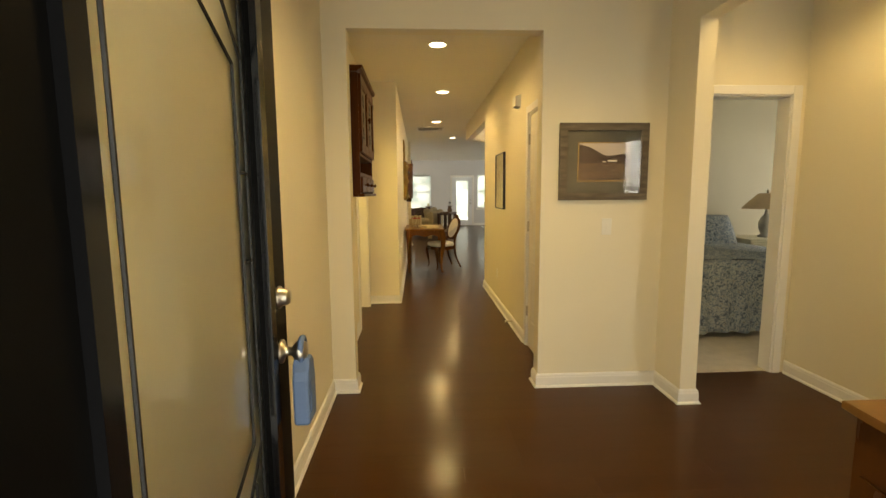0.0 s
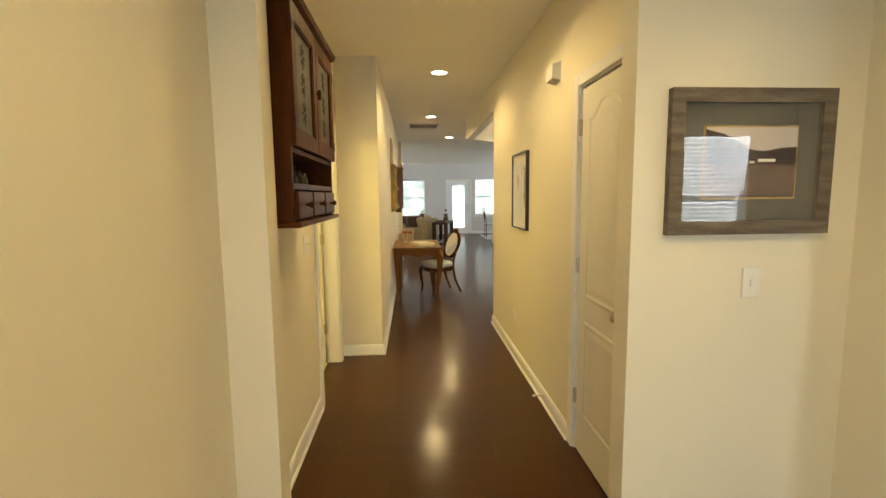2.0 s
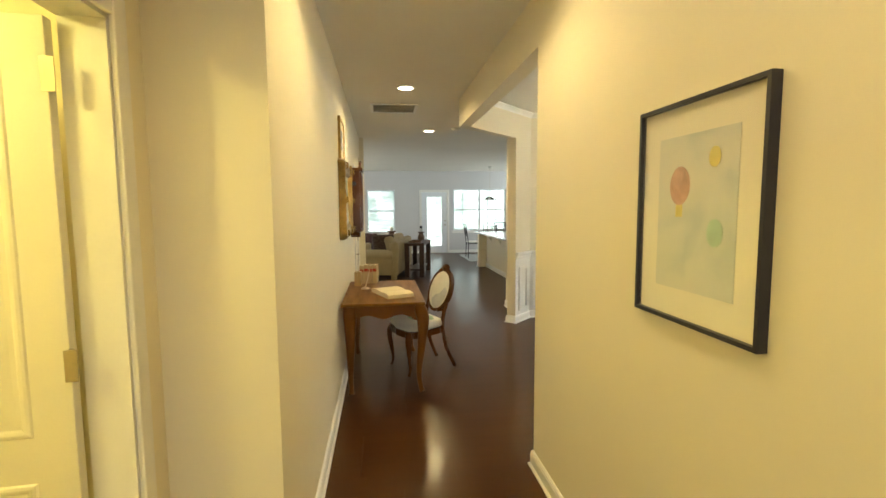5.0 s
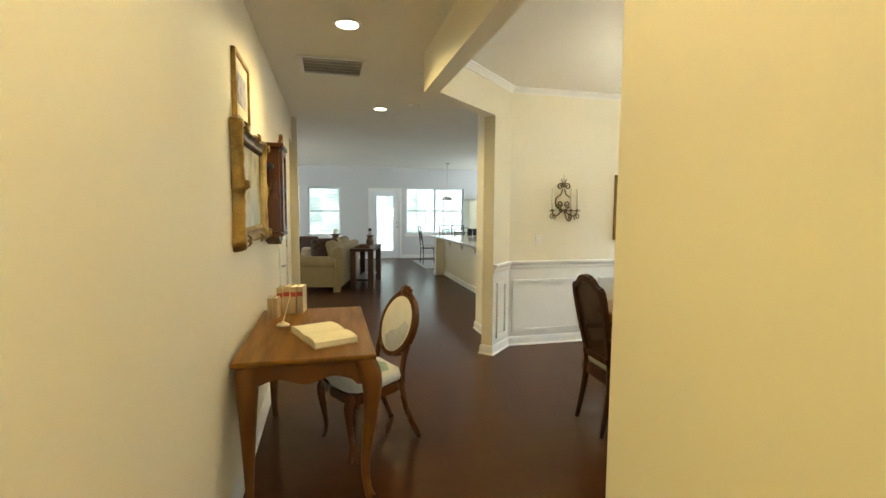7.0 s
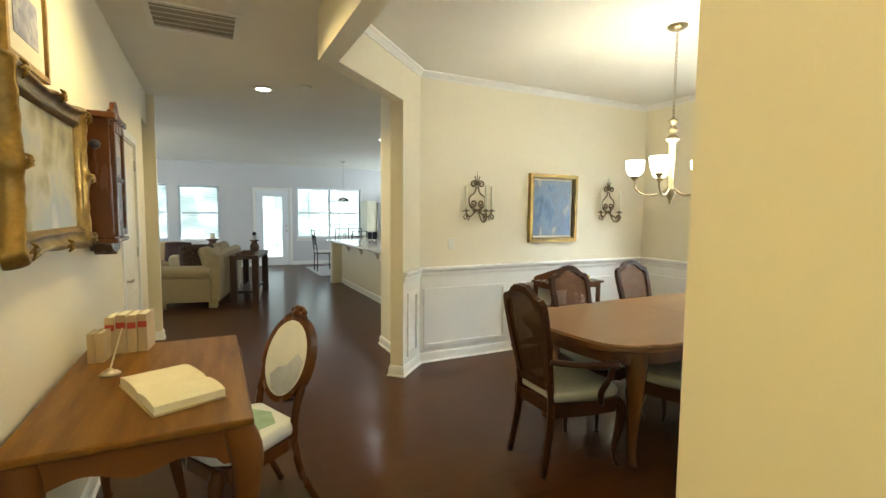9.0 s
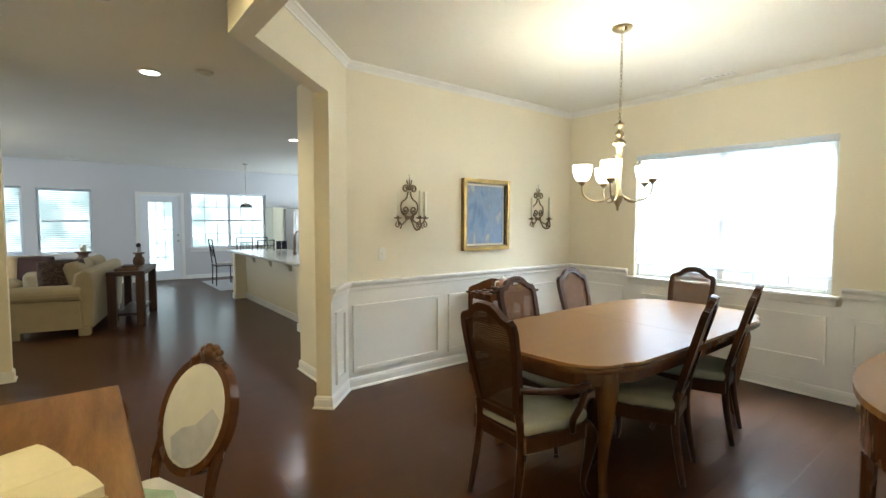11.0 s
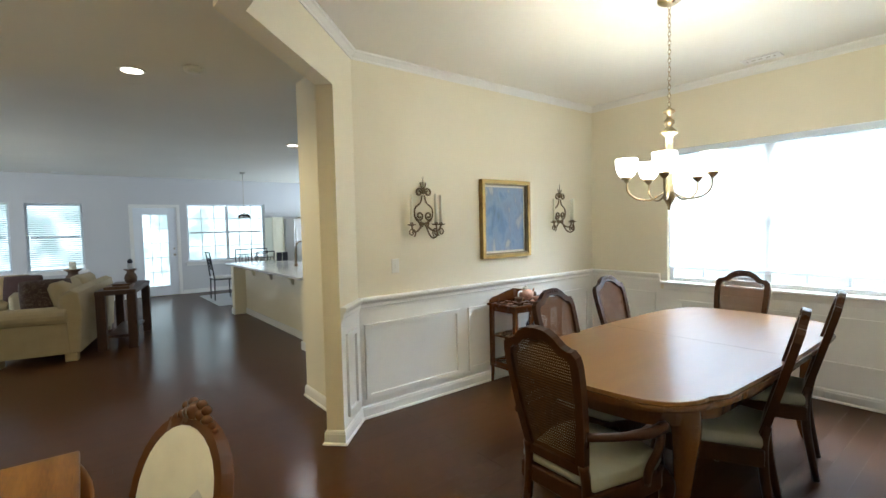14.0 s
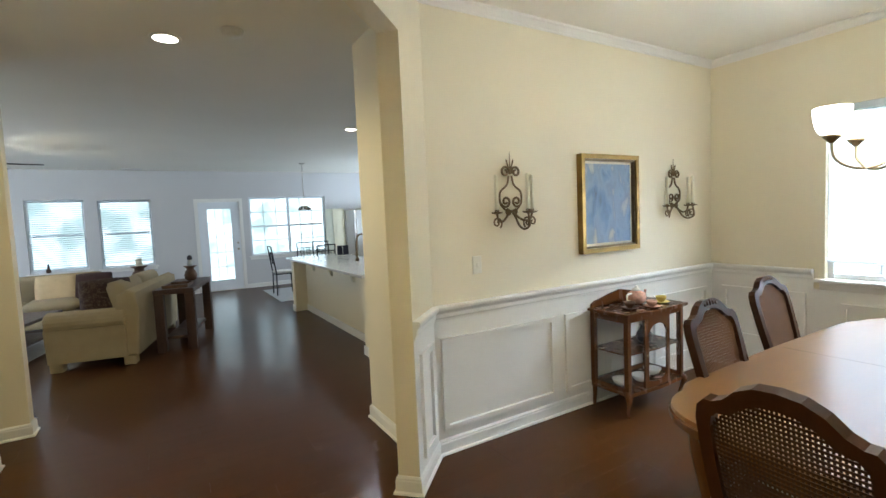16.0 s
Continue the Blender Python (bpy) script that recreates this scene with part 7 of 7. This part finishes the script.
part("skirting", boxes((2.955, 12.72, 0.0, 2.969, 15.85, 0.10), (2.757, 12.588, 0.0, 2.7695, 12.732, 0.10), (2.757, 15.838, 0.0, 2.7695, 16.03, 0.10), (2.7695, 12.588, 0.0, 3.09, 12.5995, 0.10)), WHITE, isl)
for y in (13.5, 14.4, 15.3):
    part("corbel", prism([(0, 0), (0.0, -0.16), (-0.03, -0.15), (-0.05, -0.08), (-0.12, -0.04), (-0.14, 0)], y - 0.025, y + 0.025, pose(2.969, 0, 0.8715) @ Matrix(((1, 0, 0, 0), (0, 0, 1, 0), (0, 1, 0, 0), (0, 0, 0, 1)))), CABW, isl)
top = thing("island_worktop", "speckled pale granite worktop on the kitchen island", "worktop", pose(0, 0, 0))
part("slab", boxes((2.70, 12.55, 0.8725, 3.74, 16.10, 0.905), bevel=0.006, seg=2), GRANITE, top)
tap = thing("kitchen_tap", "tall bronze gooseneck kitchen tap", "tap", pose(3.32, 14.30, 0.9055))
part("spout", tube(smoothed([(0, 0, 0.0), (0, 0, 0.25), (0.03, 0, 0.36), (0.10, 0, 0.38), (0.16, 0, 0.33), (0.165, 0, 0.26)], 5), 0.013, 8), IRON, tap, smooth=True)
part("base", lathe([(0.030, 0.0), (0.028, 0.03), (0.016, 0.05)], seg=16), IRON, tap, smooth=True)
part("lever", tube([(0, 0.02, 0.06), (0, 0.10, 0.10)], 0.007, 8), IRON, tap, smooth=True)

fr = thing("refrigerator", "tall stainless steel refrigerator against the kitchen wall", "refrigerator", pose(4.83, NY - 0.003, 0))
part("body", boxes((0.0, -0.62, 0.02, 0.50, 0.0, 1.76), bevel=0.006), STEEL, fr)
for x0, x1 in ((0.0, 0.247), (0.253, 0.50)):
    d = part("refrigerator_door", boxes((x0, -0.675, 0.55, x1, -0.623, 1.76), bevel=0.012, seg=2), STEEL, fr)
    hx = x1 - 0.03 if x0 == 0 else x0 + 0.03
    part("door_handle", tube([(hx, -0.70, 0.75), (hx, -0.70, 1.55)], 0.012, 8), STEEL, d)
part("freezer_drawer", boxes((0.0, -0.675, 0.05, 0.50, -0.623, 0.54), bevel=0.012, seg=2), STEEL, fr)
for cx0, cx1 in ((4.52, 4.82), (5.34, 5.80)):
    tall = thing("tall_cabinet", "tall cream painted kitchen cabinet beside the refrigerator", "cabinet", pose(cx0, NY - 0.003, 0), "kitchen cabinets")
    w = cx1 - cx0
    part("body", boxes((0, -0.60, 0.001, w, 0, 1.80), bevel=0.003), CABW, tall)
    for z0, z1 in ((0.10, 0.86), (0.88, 1.78)):
        dd = part("cabinet_door", boxes((0.008, -0.622, z0, w - 0.008, -0.6005, z1), bevel=0.003), CABW, tall)
        part("raised_panel", boxes((0.07, -0.629, z0 + 0.07, w - 0.07, -0.6225, z1 - 0.07), bevel=0.004), CABW, dd)
        part("cabinet_knob", boxes((w - 0.035, -0.645, (z0 + z1) / 2 - 0.01, w - 0.018, -0.6225, (z0 + z1) / 2 + 0.01), bevel=0.004), IRON, dd)
for k, (y0, y1, z0, z1, d) in enumerate(((15.0, 16.53, 0.09, 0.87, 0.62), (13.4, 14.98, 0.09, 0.87, 0.62), (15.0, 15.76, 1.40, 2.15, 0.34), (15.77, 16.53, 1.40, 2.15, 0.34), (13.4, 14.98, 1.40, 2.15, 0.34))):
    cb = thing("kitchen_cabinet", "cream painted kitchen cabinet with panelled doors", "cabinet", pose(6.69, 0, 0), "kitchen cabinets")
    part("body", boxes((-d, y0, z0 + (0.001 if not z0 else 0), -0.0, y1 - 0.004, z1), bevel=0.003), CABW, cb)
    n = 2 if y1 - y0 < 1.0 else 3
    for j in range(n):
        a, b = y0 + (y1 - y0) * j / n + 0.006, y0 + (y1 - y0) * (j + 1) / n - 0.006
        dd = part("cabinet_door", boxes((-d - 0.02, a, z0 + 0.02, -d - 0.001, b, z1 - 0.02), bevel=0.003), CABW, cb)
        part("raised_panel", boxes((-d - 0.026, a + 0.06, z0 + 0.08, -d - 0.0205, b - 0.06, z1 - 0.08), bevel=0.004), CABW, dd)
        part("cabinet_knob", boxes((-d - 0.042, b - 0.03, (z0 + z1) / 2 - 0.01, -d - 0.0205, b - 0.015, (z0 + z1) / 2 + 0.01), bevel=0.004), IRON, dd)
back = thing("kitchen_worktop", "speckled granite worktop along the kitchen wall", "worktop", pose(0, 0, 0))
part("slab", boxes((6.04, 13.38, 0.871, 6.69, 16.54, 0.91), bevel=0.005), GRANITE, back)
frame_box = thing("picture_blocks", "small dark framed photographs on the island end", "picture frame", pose(3.55, 15.6, 0.9125))
part("photo_frame", boxes((-0.10, -0.01, 0, -0.005, 0.01, 0.16), (0.005, -0.01, 0, 0.10, 0.01, 0.16), bevel=0.003), BLACKF, frame_box)


def metal_chair(m):
    c = thing("breakfast_chair", "black metal breakfast chair with a cream seat pad", "chair", m, "breakfast chairs")
    for s in (-1, 1):
        part("back_post", tube([(s * 0.19, -0.20, 0.01), (s * 0.19, -0.19, 0.45), (s * 0.18, -0.27, 1.03)], 0.013, 8), BLACKM, c)
        part("leg", tube([(s * 0.19, 0.19, 0.01), (s * 0.19, 0.18, 0.44)], 0.012, 8), BLACKM, c)
        part("back_scroll", tube(spiral(s * 0.075, 0.80, 0.01, 0.06, 90, s * 1.1, -0.235), 0.006, 6), BLACKM, c)
    part("top_rail", tube([(-0.18, -0.27, 1.02), (0.18, -0.27, 1.02)], 0.011, 8), BLACKM, c)
    part("back_rail", tube([(-0.185, -0.25, 0.90), (0.185, -0.25, 0.90)], 0.008, 8), BLACKM, c)
    part("back_rail", tube([(-0.188, -0.215, 0.66), (0.188, -0.215, 0.66)], 0.008, 8), BLACKM, c)
    for x in (-0.10, -0.033, 0.033, 0.10):
        part("back_slat", tube([(x, -0.215, 0.66), (x, -0.25, 0.90)], 0.005, 6), BLACKM, c)
    part("seat_frame", ring(rect(-0.21, 0.21, -0.21, 0.21), rect(-0.18, 0.18, -0.18, 0.18), 0.435, 0.455), BLACKM, c)
    part("seat", pad(0.42, 0.42, 0.05, 0.01, 6, (0, 0, 0.455)), CLOTH, c, "cream seat pad", smooth=True)


metal_chair(pose(3.06, 18.0, 0.008, 0, 0, -90))
metal_chair(pose(3.75, 18.62, 0.008, 0, 0, 180))
metal_chair(pose(4.10, 18.62, 0.008, 0, 0, 176))
metal_chair(pose(3.70, 17.35, 0.008, 0, 0, 4))
mat_ = thing("breakfast_rug", "pale grey rug under the breakfast table", "rug", pose(3.75, 18.0, 0))
part("pile", boxes((-0.98, -0.95, 0.0005, 0.98, 0.95, 0.008), bevel=0.002), RUG, mat_)
bt = thing("breakfast_table", "round glass-topped breakfast table on a black metal base", "table", pose(3.75, 18.0, 0.008))
part("glass_top", lathe([(0.50, 0.735), (0.50, 0.747), (0.495, 0.75)], seg=40), GLASS, bt)
part("pedestal", lathe([(0.26, 0.001), (0.26, 0.02), (0.05, 0.05), (0.04, 0.66), (0.20, 0.72), (0.20, 0.7345)], seg=20), BLACKM, bt, smooth=True)
pd = thing("pendant_lamp", "pendant lamp with a white glass bowl over the breakfast table", "pendant lamp", pose(3.53, 17.86, 0))
part("canopy", lathe([(0.06, H - 0.001), (0.055, H - 0.02), (0.012, H - 0.03)], seg=20), NICKEL, pd, smooth=True)
part("rod", tube([(0, 0, H - 0.03), (0, 0, 1.86)], 0.006, 8), NICKEL, pd)
part("bowl", lathe([(0.02, 1.86), (0.08, 1.84), (0.13, 1.79), (0.14, 1.755), (0.13, 1.755), (0.07, 1.82), (0.0, 1.84)], seg=28), FROST, pd, "white glass bowl", smooth=True)

# ---- bedroom ----
bed = thing("bed", "made bed with a blue floral ruffled quilt", "bed", pose(3.55, 4.20, 0.004))     # foot towards local -y
part("mattress", boxes((-0.90, 0.0, 0.28, 0.72, 1.95, 0.70), bevel=0.07, seg=3), CHINA, bed)
quilt = bmesh.new()
random.seed(4)
nq = 150
per = []
for k in range(nq):
    u = k / nq * 4.0
    side_, f = int(u), u - int(u)
    x0, x1, y0, y1 = -0.94, 0.76, -0.05, 2.0
    p = ((x0 + (x1 - x0) * f, y0), (x1, y0 + (y1 - y0) * f), (x1 + (x0 - x1) * f, y1), (x0, y1 + (y0 - y1) * f))[side_]
    n_ = ((0, -1), (1, 0), (0, 1), (-1, 0))[side_]
    per.append((p, n_))
rows_q = []
for h, out, amp in ((0.735, -0.06, 0.0), (0.70, 0.01, 0.006), (0.50, 0.035, 0.016), (0.30, 0.05, 0.028), (0.10, 0.065, 0.038), (0.05, 0.068, 0.040)):
    rows_q.append([quilt.verts.new((p[0] + n_[0] * (out + amp * math.sin(k * 1.35 + 0.3 * math.sin(k * 0.4))), p[1] + n_[1] * (out + amp * math.sin(k * 1.35 + 0.3 * math.sin(k * 0.4))), h + 0.008 * math.sin(k * 0.7))) for k, (p, n_) in enumerate(per)])
for a, b in zip(rows_q, rows_q[1:]):
    for k in range(nq):
        quilt.faces.new((a[k], a[(k + 1) % nq], b[(k + 1) % nq], b[k]))
quilt.faces.new(rows_q[0])
part("quilt", quilt, QUILT, bed, "blue and grey floral ruffled quilt", smooth=True)
part("headboard", prism([(-0.90, 0.0), (0.72, 0.0), (0.72, 0.95), (0.5, 1.08), (0.2, 1.16), (-0.1, 1.18), (-0.4, 1.16), (-0.7, 1.08), (-0.90, 0.95)], 0, 0.05, pose(0, 2.03, 0) @ UP), CLAY, bed)
for px in (-0.40, 0.36):
    pl = thing("bed_pillow", "plump blue floral pillow at the head of the bed", "pillow", bed.matrix_world @ pose(px, 1.52, 0.86, 58, 0, 0), "bed pillows")
    part("pillow_case", pad(0.66, 0.46, 0.16, 0.04, 8, (0, 0, -0.05)), QUILT, pl, smooth=True)
ns = thing("nightstand", "cream painted nightstand with a drawer", "nightstand", pose(4.93, 6.05, 0.004))
part("body", boxes((-0.34, -0.24, 0.08, 0.34, 0.24, 0.73), bevel=0.006), CABW, ns)
part("top", boxes((-0.37, -0.27, 0.73, 0.37, 0.26, 0.76), bevel=0.008, seg=2), CABW, ns)
for z in (0.12, 0.45):
    part("drawer", boxes((-0.31, -0.256, z, 0.31, -0.241, z + 0.25), bevel=0.004), CABW, ns)
    part("drawer_knob", lathe([(0.012, 0), (0.018, 0.014), (0.0, 0.02)], seg=12), BRASS, ns).matrix_basis = pose(0, -0.257, z + 0.11, 90)
for x in (-0.29, 0.29):
    for y in (-0.19, 0.19):
        part("leg", boxes((x - 0.03, y - 0.03, 0.001, x + 0.03, y + 0.03, 0.08)), CABW, ns)
tl = thing("table_lamp", "ceramic table lamp with a tan bell shade on the nightstand", "lamp", pose(4.95, 6.04, 0.765))
part("base", lathe([(0.08, 0), (0.085, 0.02), (0.05, 0.04), (0.08, 0.12), (0.085, 0.20), (0.05, 0.28), (0.02, 0.32), (0.012, 0.40)], seg=20), CERAM, tl, smooth=True)
part("shade", lathe([(0.30, 0.39), (0.29, 0.40), (0.22, 0.48), (0.10, 0.60), (0.095, 0.60), (0.21, 0.48), (0.285, 0.395)], seg=28), SHADEC, tl, "tan cloth bell shade", smooth=True)
part("finial", lathe([(0.01, 0.60), (0.016, 0.63), (0.0, 0.66)], seg=12), BRASS, tl, smooth=True)

# ---- floorboards, laid across the hall ----
PW, PL_, GAP = 0.125, 1.25, 0.0003
floor_ob = bpy.data.objects["floor"]


def board_mesh(ln):
    bm = bmesh.new()
    c = 0.00015
    lo = [bm.verts.new(p) for p in ((0, 0, -0.012), (ln, 0, -0.012), (ln, PW - GAP, -0.012), (0, PW - GAP, -0.012))]
    mid = [bm.verts.new(p) for p in ((0, 0, -c * 0.7), (ln, 0, -c * 0.7), (ln, PW - GAP, -c * 0.7), (0, PW - GAP, -c * 0.7))]
    hi = [bm.verts.new(p) for p in ((c, c, 0), (ln - c, c, 0), (ln - c, PW - GAP - c, 0), (c, PW - GAP - c, 0))]
    for a, b in ((lo, mid), (mid, hi)):
        for k in range(4):
            bm.faces.new((a[k], a[(k + 1) % 4], b[(k + 1) % 4], b[k]))
    bm.faces.new(hi)
    me = bpy.data.meshes.new("board")
    bm.to_mesh(me)
    bm.free()
    me.materials.append(OAK)
    return me


def floor_span(y):
    """The stretches of x that are boarded at this y."""
    if y < 2.2:
        return [(-0.54, 3.99)]
    if y < 3.25:
        return [(-0.54, 3.05)]
    if y < 6.735:
        return [(-0.555, 1.27)]
    if y < 10.36:
        return [(-0.18, 5.36)]
    if y < 11.05:
        return [(-0.18, 2.30)]
    if y < 11.76:
        return [(-0.18, 6.69)]
    if y < 12.38:
        return [(-2.2, 6.69)]
    return [(-4.2, 6.69)]


random.seed(11)
cache, rest, count = {}, [], 0
y = 0.145
while y + PW < NY + 0.13:
    for a, b in floor_span(y + PW * 0.5):
        x = a - random.choice((0.0, 0.31, 0.62, 0.93))
        while x < b:
            x0, x1 = max(x, a), min(x + PL_ - GAP, b)
            if x1 - x0 > 0.05:
                near = (y < 10.4 and -0.6 < x0 < 4.0)
                if near and count < 300:
                    key = round(x1 - x0, 4)
                    if key not in cache:
                        cache[key] = board_mesh(key - GAP)
                    o = new("floorboard", cache[key])
                    o.parent = floor_ob
                    o.matrix_basis = pose(x0, y, 0)
                    count += 1
                else:
                    rest.append((x0, y, x1 - GAP))
            x += PL_
    y += PW
vs_, fs_ = [], []
for x0, yy, x1 in rest:
    k, c = len(vs_), 0.00015
    vs_ += [(x0, yy, -0.012), (x1, yy, -0.012), (x1, yy + PW - GAP, -0.012), (x0, yy + PW - GAP, -0.012), (x0 + c, yy + c, 0), (x1 - c, yy + c, 0), (x1 - c, yy + PW - GAP - c, 0), (x0 + c, yy + PW - GAP - c, 0)]
    fs_ += [(k, k + 1, k + 5, k + 4), (k + 1, k + 2, k + 6, k + 5), (k + 2, k + 3, k + 7, k + 6), (k + 3, k, k + 4, k + 7), (k + 4, k + 5, k + 6, k + 7)]
me = bpy.data.meshes.new("floorboards")
me.from_pydata(vs_, [], fs_)
me.materials.append(OAK_FAR)
far = new("floorboards", me)
far.parent = floor_ob
tagged(far, "dark red-brown glossy wooden floorboards", kind="stuff")
